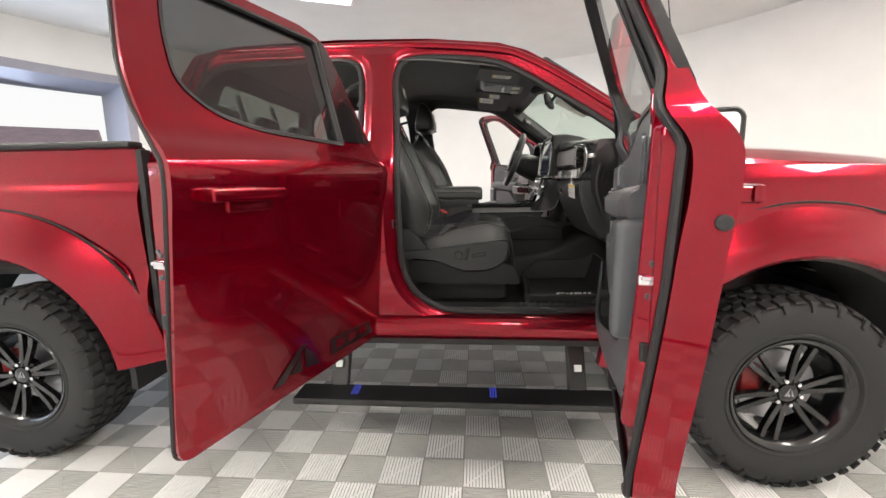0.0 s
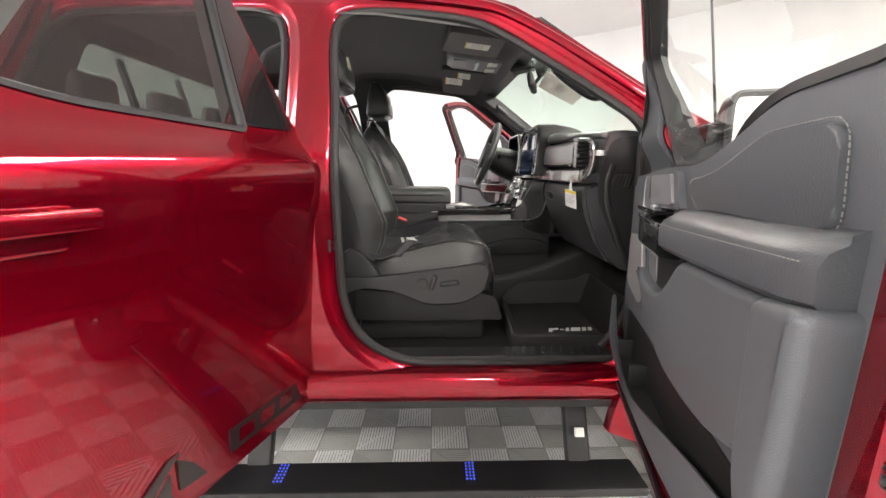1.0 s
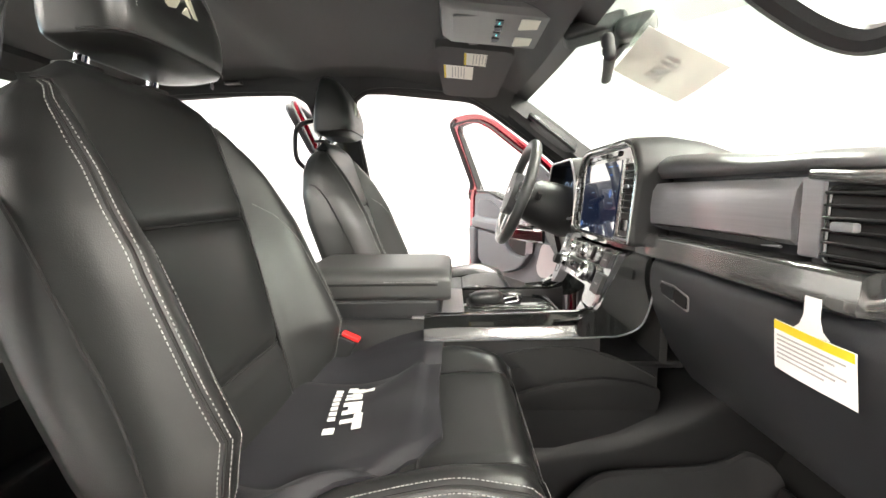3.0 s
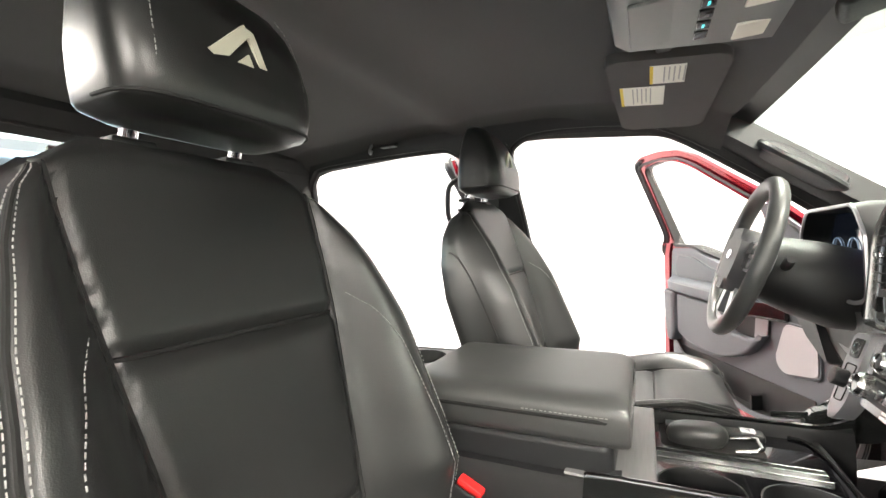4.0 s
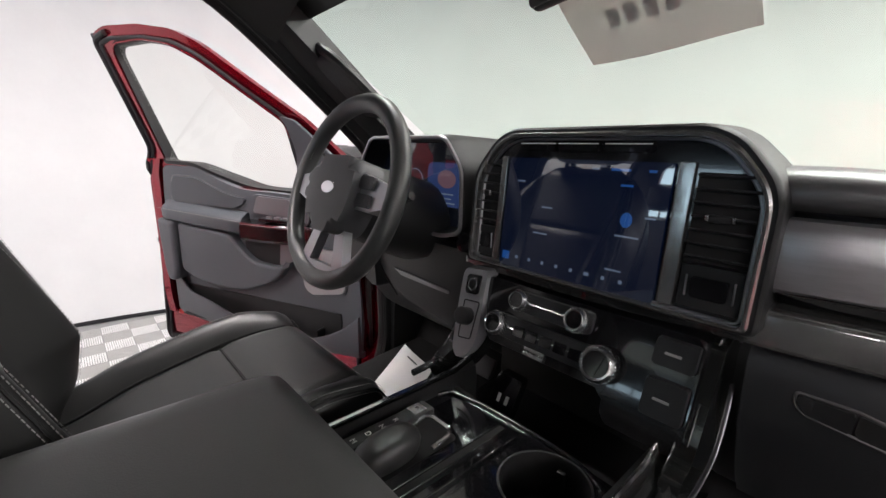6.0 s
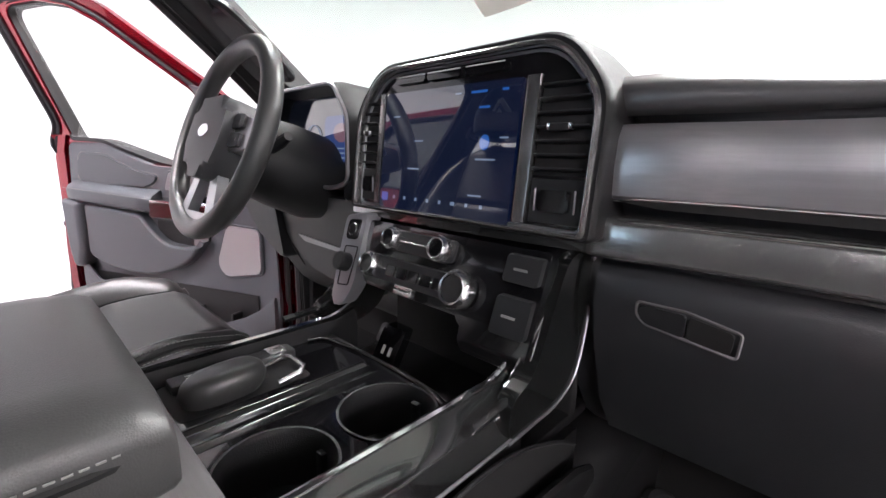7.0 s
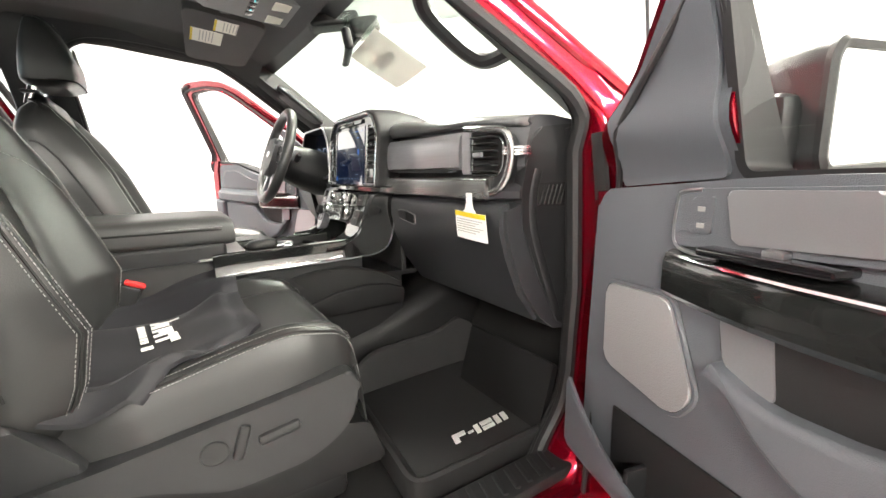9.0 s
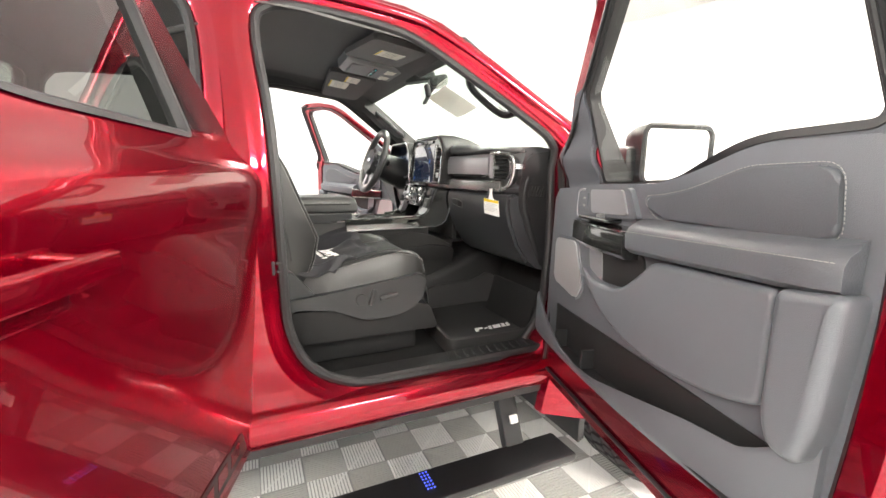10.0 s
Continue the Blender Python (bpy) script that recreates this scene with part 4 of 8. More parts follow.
    part("bump_stop", bm, RUBBER, shell, "black rubber bump stop")
    if front:
        bm = bmesh.new()
        disc(bm, P(end - 0.004, 0.010, 1.318), (1, 0, 0), 0.015, 0.010, 20, 0.003)
        part("edge_plug", bm, RUBBER, shell, "round black rubber plug")
    # ---- inner trim ----
    if front:
        base = fillet([(-0.02, 0.862), (-0.02, 1.05), (0.0, 1.42), (0.33, 1.448), (0.54, 1.452), (0.66, 1.485), (0.79, 1.535), (0.995, 1.545), (1.015, 1.30), (1.0, 1.05), (0.985, 0.862)], [0.02, 0.1, 0.03, 0.05, 0.1, 0.1, 0.1, 0.03, 0.1, 0.1, 0.04])
    else:
        base = fillet([(0.0, 0.82), (-0.01, 1.53), (0.50, 1.54), (0.70, 1.56), (0.84, 1.55), (0.855, 1.40), (0.85, 1.1), (0.83, 0.82)], [0.06, 0.03, 0.05, 0.05, 0.05, 0.1, 0.1, 0.08])
    bm = bmesh.new()
    prism(bm, base, -0.070, -0.100, lambda a, b, d: P(a, d + 0.05 * max(0, b - 1.45), b), 0.012, 3)
    part("trim_panel", bm, TRIM, shell, "dark slate grey moulded door trim")
    if front:
        # sail panel in the front corner of the window
        bm = bmesh.new()
        sheet(bm, fillet([(0.02, 1.425), (0.226, 1.443), (0.230, 1.690), (0.25, 1.722), (0.19, 1.708), (0.11, 1.630), (0.02, 1.545)], 0.012), [], lambda u, z: P(u, skin(z) - deep(z) - 0.012, z), [1.43 + 0.02 * j for j in range(15)], 0.010)
        part("sail_panel", bm, TRIM, shell, "grey triangular corner trim")
        bm = bmesh.new()
        tube(bm, [P(u, skin(z) - (deep(z) + 0.006 if z > 1.57 else 0.045), z) for u, z in inset(win, -0.004)], 0.006, 8, True, 0.8)
        part("frame_trim", bm, DARKPL if k > 0 else RED, shell)
        ins_o = [(0.50, 1.418), (0.56, 1.422), (0.65, 1.440), (0.78, 1.487), (0.935, 1.492), (0.95, 1.378), (0.55, 1.374)]
    else:
        bm = bmesh.new()
        tube(bm, [P(u, skin(z) - (0.060 if z > 1.57 else 0.025), z) for u, z in inset(win, -0.012)], 0.016, 8, True, 0.8)
        part("frame_trim", bm, DARKPL, shell)
        ins_o = [(0.12, 1.48), (0.5, 1.49), (0.80, 1.50), (0.83, 1.43), (0.2, 1.41)]
    soft = fillet(ins_o, 0.03)
    bm = bmesh.new()
    prism(bm, soft, -0.095, -0.108, lambda a, b, d: P(a, d + 0.05 * max(0, b - 1.45), b), 0.008, 3)
    part("upper_insert", bm, TRIMSOFT, shell, "soft vinyl upper insert")
    bm = bmesh.new()
    dashes(bm, [P(a, -0.1035 + 0.05 * max(0, b - 1.45), b) for a, b in inset(soft, -0.006)], 0.0008)
    part("stitching", bm, STITCH, shell, "pale contrast stitching")
    # armrest
    e2 = 0.985 if front else 0.84
    a0 = 0.50 if front else 0.36
    bm = bmesh.new()
    rings = []
    for t in np.linspace(0, 1, 16):
        u = a0 + (e2 - a0) * t
        rise = 0.0 + 0.02 * t
        wd = -0.158 + 0.012 * t ** 2
        if t < 0.02 or t > 0.98:
            wd += 0.012
        rings.append([P(u, w, z) for w, z in ((-0.09, 1.278 + rise), (wd + 0.012, 1.283 + rise), (wd, 1.294 + rise), (wd - 0.002, 1.328 + rise), (wd + 0.006, 1.344 + rise), (wd + 0.022, 1.354 + rise), (-0.112, 1.362 + rise), (-0.09, 1.370 + rise))])
    loft(bm, rings)
    part("armrest", bm, TRIMSOFT, shell, "padded vinyl armrest with a stitched edge")
    bm = bmesh.new()
    dashes(bm, [P(a0 + (e2 - a0) * t, -0.161 + 0.012 * t * t, 1.336 + 0.02 * t) for t in np.linspace(0.01, 0.99, 12)], 0.0008)
    part("stitching", bm, STITCH, shell)
    bm = bmesh.new()
    rings = []
    for t in np.linspace(0, 1, 12):
        u = (0.175 if front else 0.06) + (a0 - (0.175 if front else 0.10)) * t
        wd = -0.118 - 0.036 * math.sin(min(1, t * 1.4) * math.pi / 2)
        rings.append([P(u, w, z) for w, z in ((-0.09, 1.258), (wd + 0.01, 1.261), (wd, 1.272), (wd, 1.318), (wd + 0.008, 1.332), (-0.09, 1.340))])
    loft(bm, rings)
    part("pull_grip", bm, SMOKE, shell, "smoked gloss pull grip")
    bm = bmesh.new()
    tube(bm, [P((0.185 if front else 0.07) + (a0 - (0.195 if front else 0.12)) * t, -0.119 - 0.036 * math.sin(min(1, t * 1.4) * math.pi / 2), 1.330) for t in np.linspace(0, 1, 10)], 0.004, 6)
    part("grip_accent", bm, CHROME, shell, "thin bright accent line")
    # window switch plate
    bm = bmesh.new()
    rbox(bm, P(0.33, -0.118, 1.348), (0.16, 0.05, 0.012), 0.004)
    part("switch_plate", bm, GLOSSBLK, shell)
    for q in ((0.26,), (0.30,), (0.34,)) if (front and k < 0) else ((0.31,),):
        bm = bmesh.new()
        rbox(bm, P(q[0] + 0.03, -0.122, 1.357), (0.026, 0.016, 0.010), 0.003)
        part("window_switch", bm, SATIN, shell)
    # upper switch bezel
    bm = bmesh.new()
    prism(bm, fillet([(0.185, 1.345), (0.190, 1.428), (0.455, 1.440), (0.495, 1.362)], 0.012), -0.095, -0.114, lambda a, b, d: P(a, d, b), 0.005)
    part("handle_bezel", bm, TRIM, shell)
    # added bright tube stands in for the highlight along the bezel's edge
    bm = bmesh.new()
    tube(bm, [P(a, -0.1125, b) for a, b in catmull([(0.23, 1.428), (0.200, 1.424), (0.192, 1.412), (0.188, 1.358), (0.205, 1.340), (0.26, 1.336)], 4)], 0.0035, 6)
    part("bezel_highlight", bm, SATIN, shell, "thin bright tube drawing the highlight on the bezel edge")
    bm = bmesh.new()
    prism(bm, fillet([(0.216, 1.368), (0.219, 1.418), (0.253, 1.420), (0.250, 1.368)], 0.005), -0.110, -0.117, lambda a, b, d: P(a, d, b), 0.002)
    part("lock_switch", bm, TRIM, shell, "grey lock switch with a pale symbol")
    bm = bmesh.new()
    for zz in (1.379, 1.402):
        rbox(bm, P(0.234, -0.1175, zz), (0.012, 0.001, 0.007), 0.0005, 1)
    part("switch_symbol", bm, STITCH, shell)
    bm = bmesh.new()
    prism(bm, fillet([(0.284, 1.360), (0.270, 1.429), (0.430, 1.434), (0.458, 1.370)], 0.008), -0.108, -0.120, lambda a, b, d: P(a, d, b), 0.004)
    part("inner_release", bm, RELEASE, shell, "brushed grey inner door release")
    # pull cup
    bm = bmesh.new()
    prism(bm, fillet([(0.265, 1.262), (0.52, 1.275), (0.535, 1.22), (0.46, 1.160), (0.34, 1.160), (0.275, 1.19)], 0.02), -0.098, -0.106, lambda a, b, d: P(a, d, b), 0.003)
    part("pull_cup", bm, DARKPL, shell, "dark recessed pull cup")
    bm = bmesh.new()
    prism(bm, fillet([(0.268, 1.258), (0.338, 1.262), (0.350, 1.170), (0.335, 1.164), (0.280, 1.190)], 0.012), -0.104, -0.109, lambda a, b, d: P(a, d, b), 0.002)
    part("cup_insert", bm, RELEASE, shell, "brushed grey insert beside the pull cup")
    # lower bulges
    bm = bmesh.new()
    if front:
        pillow(bm, fillet([(0.270, 1.196), (0.345, 1.166), (0.470, 1.174), (0.545, 1.232), (0.590, 1.276), (0.895, 1.294), (0.898, 1.085), (0.80, 1.052), (0.66, 1.036), (0.53, 1.040), (0.36, 1.100)], [0.01, 0.06, 0.06, 0.06, 0.05, 0.02, 0.03, 0.1, 0.1, 0.1, 0.08], 6), -0.095, -0.138, lambda a, b, d: P(a, d, b), 0.014, 6)
    else:
        prism(bm, fillet([(0.30, 1.145), (0.47, 1.150), (0.55, 1.21), (0.56, 1.272), (0.70, 1.278), (0.69, 1.10), (0.70, 0.935), (0.36, 0.925)], 0.03), -0.095, -0.109, lambda a, b, d: P(a, d, b), 0.012, 4)
    part("lower_panel", bm, TRIM, shell, "smooth bulging lower door panel")
    if front:
        bm = bmesh.new()
        pillow(bm, fillet([(0.902, 1.300), (1.004, 1.312), (0.992, 1.10), (0.975, 1.030), (0.925, 1.035), (0.905, 1.085)], [0.02, 0.02, 0.05, 0.03, 0.03, 0.03], 6), -0.095, -0.156, lambda a, b, d: P(a, d, b), 0.020, 6)
        part("rear_panel", bm, TRIM, shell, "upright moulding under the end of the armrest")
    # speaker
    bm = bmesh.new()
    sp = [(0.045, 1.252), (0.185, 1.258), (0.240, 1.115), (0.205, 1.070), (0.045, 1.098)]
    prism(bm, fillet(sp, 0.02), -0.095, -0.112, lambda a, b, d: P(a, d, b), 0.004)
    part("speaker_grille", bm, GRILLE, shell, "pale grey perforated speaker grille")
    bm = bmesh.new()
    tube(bm, [P(a, -0.104, b) for a, b in inset(fillet(sp, 0.02), -0.004)], 0.005, 6, True)
    part("speaker_rim", bm, TRIM, shell)
    # map pocket: a wall in front of the panel, open above
    bm = bmesh.new()
    L = 0.985 if front else 0.82
    rings = []
    for u in np.linspace(-0.03, L, 34):
        t = (u + 0.03) / (L + 0.03)
        wo = -0.104 - 0.062 * math.sin(math.pi * min(1, 0.14 + 0.84 * t)) ** 0.6
        if front:
            topz, zb = float(np.interp(u, [-0.03, 0.02, 0.09, 0.20, 0.32, 0.42, 0.55, 0.75, 0.87, 0.93, 0.985], [1.03, 0.985, 0.945, 0.905, 0.890, 0.900, 0.930, 0.975, 0.990, 1.035, 1.075])), 0.862
        else:
            topz, zb = 0.90 + (0.10 * (t - 0.82) / 0.18 if t > 0.82 else 0), 0.80
        rings.append([P(u, -0.085, zb), P(u, wo + 0.03, zb - 0.003), P(u, wo + 0.008, zb + 0.008), P(u, wo, zb + 0.03), P(u, wo + 0.002, topz - 0.012), P(u, wo + 0.007, topz), P(u, wo + 0.014, topz - 0.003), P(u, wo + 0.017, topz - 0.02), P(u, wo + 0.022, zb + 0.022), P(u, -0.095, zb + 0.018)])
    loft(bm, rings)
    part("map_pocket", bm, TRIM, shell, "open moulded map pocket along the foot of the door")
    # dark sheets on floor and back put the pocket's inner shade into colour
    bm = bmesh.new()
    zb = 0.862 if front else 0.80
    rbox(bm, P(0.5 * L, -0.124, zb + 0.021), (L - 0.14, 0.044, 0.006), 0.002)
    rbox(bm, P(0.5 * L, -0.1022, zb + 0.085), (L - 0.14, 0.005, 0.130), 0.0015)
    part("pocket_shade", bm, DARKPL, shell, "dark sheets standing in for the shade inside the pocket")
    for u in (0.33, 0.155):
        bm = bmesh.new()
        rbox(bm, P(u, -0.122, zb + 0.045), (0.012, 0.05, 0.075), 0.004)
        part("pocket_divider", bm, PLASTIC, shell)
    if front:
        # red lower flange of the shell with drain holes
        bm = bmesh.new()
        for j in range(7):
            rbox(bm, P(0.18 + 0.125 * j, -0.087, 0.775), (0.030, 0.003, 0.012), 0.0012, 1)
        part("drain_slot", bm, SEAM, shell)["kind"] = "stuff"
    bm = bmesh.new()
    rbox(bm, P(end - 0.15, -0.108, 0.865), (0.055, 0.01, 0.020), 0.005)
    part("door_reflector", bm, BUCKLE, shell, "small red door reflector")
    if front:
        # outside mirror
        bm = bmesh.new()
        sec = [(0.035, 1.465), (0.035, 1.60), (0.05, 1.622), (0.255, 1.622), (0.275, 1.60), (0.275, 1.475), (0.255, 1.452), (0.05, 1.445)]
        so = fillet(sec, 0.02)
        cen = (0.145, 1.535)
        rings = []
        for u, g in ((0.275, 1.0), (0.255, 1.02), (0.22, 1.0), (0.17, 0.88), (0.135, 0.55)):
            rings.append([P(u, cen[0] + (w - cen[0]) * g, cen[1] + (z - cen[1]) * g) for w, z in so])
        loft(bm, rings)
        part("mirror_housing", bm, PLASTIC, shell, "grained black door mirror housing")
        bm = bmesh.new()
        prism(bm, inset(so, 0.008), 0.272, 0.2785, lambda w, z, d: P(d, w, z), 0.002)
        part("mirror_glass", bm, MIRROR, shell, "silver mirror glass")
        bm = bmesh.new()
        tube(bm, [P(0.277, w, z) for w, z in inset(so, 0.004)], 0.009, 6, True)
        part("mirror_rim", bm, RUBBER, shell)
        bm = bmesh.new()
        rbox(bm, P(0.19, 0.060, 1.505), (0.12, 0.12, 0.11), 0.02)
        part("mirror_arm", bm, PLASTIC, shell)
    else:
        # dark plain decal shapes low on the outer skin
        bm = bmesh.new()
        q = lambda a, b, d: P(a, skin(b) + d, b)
        for tri in (((0.640, 0.728), (0.590, 0.728), (0.470, 0.826), (0.500, 0.826)), ((0.560, 0.742), (0.500, 0.735), (0.497, 0.790)), ((0.478, 0.735), (0.405, 0.727), (0.440, 0.780), (0.480, 0.815))):
            prism(bm, list(tri), 0.0005, 0.004, q)
        prism(bm, [(0.33, 0.725), (0.33, 0.788), (0.055, 0.780), (0.030, 0.718)], 0.0005, 0.003, q)
        part("decal", bm, mat("dark_decal_film" if k > 0 else "dark_decal_film_left", (0.010, 0.004, 0.004), 0.3, 0, 0.3), shell, "dark plain decal shapes low on the door")
        bm = bmesh.new()
        for j in range(3):
            prism(bm, [(0.300 - 0.080 * j, 0.738), (0.245 - 0.080 * j, 0.738), (0.240 - 0.080 * j, 0.772), (0.295 - 0.080 * j, 0.774)], 0.003, 0.0042, q)
        part("decal_letters", bm, RED, shell)["kind"] = "stuff"
    # hinges
    for z in (0.95, 1.36):
        bm = bmesh.new()
        rbox(bm, P(-0.025, -0.05, z), (0.07, 0.035, 0.075), 0.008)
        part("hinge", bm, RED, shell)
    return shell


door(True, 1).matrix_basis = pose(-0.69, -0.97, 0, 0, 0, 180 + 76.2)
door(True, -1).matrix_basis = pose(-0.68, 0.97, 0, 0, 0, 180 - 66)
door(False, 1).matrix_basis = pose(-1.82, -0.985, 0, 0, 0, 180 + 72)
door(False, -1).matrix_basis = pose(-1.86, 0.985, 0, 0, 0, 180 - 85)

# door check strap and hinge pillar details
for s in (-1, 1):
    bm = bmesh.new()
    rbox(bm, (-0.735, s * 0.975, 1.12), (0.03, 0.14, 0.02), 0.004, 2, pose(0, 0, 0, 0, 0, s * 20))
    part("check_strap", bm, RUBBER, truck, "black door check strap")
    # near-black strip paints the shade in the gap between door and body
    bm = bmesh.new()
    tube(bm, catmull([(-0.736, s * 0.905, 0.90), (-0.732, s * 0.912, 1.10), (-0.732, s * 0.915, 1.35), (-0.738, s * 0.900, 1.53)], 5), 0.018, 8, False, 0.5, (1, 0, 0))
    part("hinge_gap_shade", bm, SEAM, truck, "dark strip standing in for the shade in the hinge gap")
    for x, ht in ((-1.755, 1.205), (-2.80, 1.205)):
        bm = bmesh.new()
        rbox(bm, (x, s * 0.938, ht), (0.010, 0.024, 0.040), 0.004)
        tube(bm, [(x, s * 0.935, ht + 0.012), (x + 0.022, s * 0.938, ht + 0.012), (x + 0.030, s * 0.938, ht + 0.006), (x + 0.030, s * 0.938, ht - 0.006), (x + 0.022, s * 0.938, ht - 0.012), (x, s * 0.935, ht - 0.012)], 0.0042, 8)
        part("striker", bm, PLASTIC, truck, "dark steel door striker")

# ---------- inside of the cab: pillars, sills, floor ----------
FRONT_IN, REAR_IN = inset(F_HOLE, 0.016), inset(R_HOLE, 0.016)
CAB_IN = [(-0.52, 0.74), (-2.84, 0.74), (-2.84, 1.55), (-2.76, 1.85), (-2.68, 1.985), (-2.05, 2.03), (-1.61, 2.02), (-1.27, 1.98), (-1.12, 1.935), (-0.94, 1.815), (-0.70, 1.635), (-0.50, 1.50)]
for s in (-1, 1):
    bm = bmesh.new()
    big = [(-0.535, 0.74)] + CAB_IN[1:]
    sheet(bm, big, [FRONT_IN, REAR_IN], lambda x, z: (x, s * (sy(z) - 0.095 - jamb(x, z)), z), CUTS)
    part("pillar_trim", bm, PLASTIC, truck, "dark grey plastic pillar and roof rail trim")
    for hole in (FRONT_IN, REAR_IN):
        bm = bmesh.new()
        loft(bm, [[(x, s * (sy(z) - o - jamb(x, z)), z) for x, z in q] for q, o in ((hole, 0.07), (inset(hole, -0.004), 0.10))], cap=False)
        part("trim_edge", bm, DARKPL, truck)
    # front pillar cover, from the dash up to the header
    bm = bmesh.new()
    rings = []
    for t in np.linspace(0, 1, 10):
        x, z, y = -0.50 - 0.60 * t, 1.52 + 0.42 * t, 0.80 - 0.12 * t
        rings.append([(x + 0.05, s * (y + 0.03), z + 0.02), (x + 0.02, s * (y - 0.015), z + 0.03), (x - 0.04, s * (y - 0.030), z - 0.005), (x - 0.050, s * (y - 0.010), z - 0.022), (x - 0.055, s * (y + 0.03), z - 0.028)])
    loft(bm, rings)
    part("front_pillar_cover", bm, PLASTIC, truck)
    # grab handle on the front pillar
    bm = bmesh.new()
    hp = catmull([(-1.00, s * 0.69, 1.875), (-0.985, s * 0.63, 1.845), (-0.955, s * 0.597, 1.810), (-0.885, s * 0.597, 1.758), (-0.835, s * 0.615, 1.722), (-0.812, s * 0.645, 1.712), (-0.80, s * 0.71, 1.722)], 5)
    hp = [(x, y + (0.030 if s > 0 else 0), z) for x, y, z in hp]
    tube(bm, hp, 0.0175 if s < 0 else 0.0125, 8)
    part("grab_handle", bm, PLASTIC, truck, "dark grey pillar grab handle")
    if s > 0:
        # the driver's handle lies against a wide pillar cover
        bm = bmesh.new()
        rings = []
        for x, y, z in hp[4:-4]:
            q = (x + 0.50) / -0.60
            px_, pz_ = -0.50 - 0.60 * q, 1.52 + 0.42 * q
            rings.append([(x, y + 0.006, z - 0.010), (x + 0.006, y + 0.006, z + 0.012), (px_ + 0.045, 0.80 - 0.12 * q + 0.02, pz_ + 0.015), (px_ - 0.045, 0.80 - 0.12 * q + 0.03, pz_ - 0.025)])
        loft(bm, rings)
        part("handle_backing", bm, PLASTIC, truck, "dark grey pillar cover behind the handle")
    # sill plates with ribs
    bm = bmesh.new()
    rbox(bm, (-1.23, s * 0.865, 0.795), (0.94, 0.085, 0.03), 0.008)
    sill = part("sill_plate", bm, DARKPL, truck, "black ribbed sill plate")
    for j in range(11):
        bm = bmesh.new()
        rbox(bm, (-0.83 - 0.034 * j, s * 0.866, 0.812), (0.012, 0.062, 0.007), 0.003, 2, pose(0, 0, 0, 0, 0, s * 14))
        part("sill_rib", bm, PLASTIC, sill)
    # kick panel ahead of the doorway
    bm = bmesh.new()
    prism(bm, fillet([(-0.53, 0.76), (-0.715, 0.80), (-0.70, 1.15), (-0.56, 1.18)], 0.03), 0, 0.05, lambda a, b, d: (a, s * (0.84 - d), b), 0.012)
    part("kick_panel", bm, PLASTIC, truck)
    # seat belt and its upper loop on the centre pillar
    bm = bmesh.new()
    bp = [(-1.83, s * 0.70, 1.80), (-1.84, s * 0.775, 1.45), (-1.85, s * 0.80, 1.0), (-1.84, s * 0.79, 0.84)]
    loft(bm, [[(x - 0.024, y, z), (x + 0.024, y, z), (x + 0.024, y - s * 0.0022, z), (x - 0.024, y - s * 0.0022, z)] for x, y, z in bp])
    part("seat_belt", bm, BAG, truck, "black seat belt webbing")
    bm = bmesh.new()
    tube(bm, [(-1.865, s * 0.70, 1.78), (-1.86, s * 0.69, 1.815), (-1.83, s * 0.685, 1.83), (-1.80, s * 0.69, 1.815), (-1.795, s * 0.70, 1.78)], 0.008, 8, True)
    part("belt_loop", bm, DARKPL, truck)

for s in (-1, 1):
    bm = bmesh.new()
    tube(bm, catmull([(-1.895, s * 0.735, 1.872), (-1.955, s * 0.705, 1.862), (-2.005, s * 0.700, 1.835), (-2.020, s * 0.705, 1.770), (-2.018, s * 0.715, 1.700), (-1.975, s * 0.740, 1.655), (-1.90, s * 0.780, 1.640)], 5), 0.0105, 8)
    part("rear_grab_handle", bm, PLASTIC, truck, "dark grab handle behind the centre pillar")

# rubber floor mat
bm = bmesh.new()
mo = fillet([(-1.135, -0.80), (-0.74, -0.80), (-0.66, -0.72), (-0.60, -0.50), (-0.62, -0.30), (-1.10, -0.30)], 0.05)
loft(bm, [[(x, y, z) for x, y in q] for q, z in ((mo, 0.772), (mo, 0.835), (inset(mo, 0.008), 0.840), (inset(mo, 0.018), 0.834), (inset(mo, 0.03), 0.818))])
floor_mat = tagged(part("floor_mat", bm, MATRUB), "black rubber floor mat with raised rim in the footwell", "floor mat")
# darker than the mat: the colour offsets the extra light this slope catches
bm = bmesh.new()
prism(bm, fillet([(-0.775, 0.812), (-0.725, 0.985), (-0.708, 0.975), (-0.755, 0.800)], 0.006), -0.785, -0.445, lambda a, b, d: (a, d, b), 0.004)
part("mat_rise", bm, BLACKPL, floor_mat, "front of the mat rising up the toe board")
bm = bmesh.new()
rings = []
for x, zt, y0 in catmull([(-1.095, 0.850, -0.318), (-1.02, 0.915, -0.312), (-0.90, 0.925, -0.305), (-0.79, 0.928, -0.300), (-0.735, 0.942, -0.300), (-0.685, 0.962, -0.302), (-0.640, 0.930, -0.330), (-0.630, 0.850, -0.350)], 5):
    rings.append([(x, y0 - 0.055, 0.822), (x, y0 - 0.022, 0.5 * (0.83 + zt)), (x, y0 - 0.012, zt - 0.006), (x, y0 - 0.004, zt), (x, y0 + 0.006, zt - 0.003), (x, y0 + 0.004, 0.822)])
loft(bm, rings)
part("mat_rim", bm, MATRUB, floor_mat)
bm = bmesh.new()
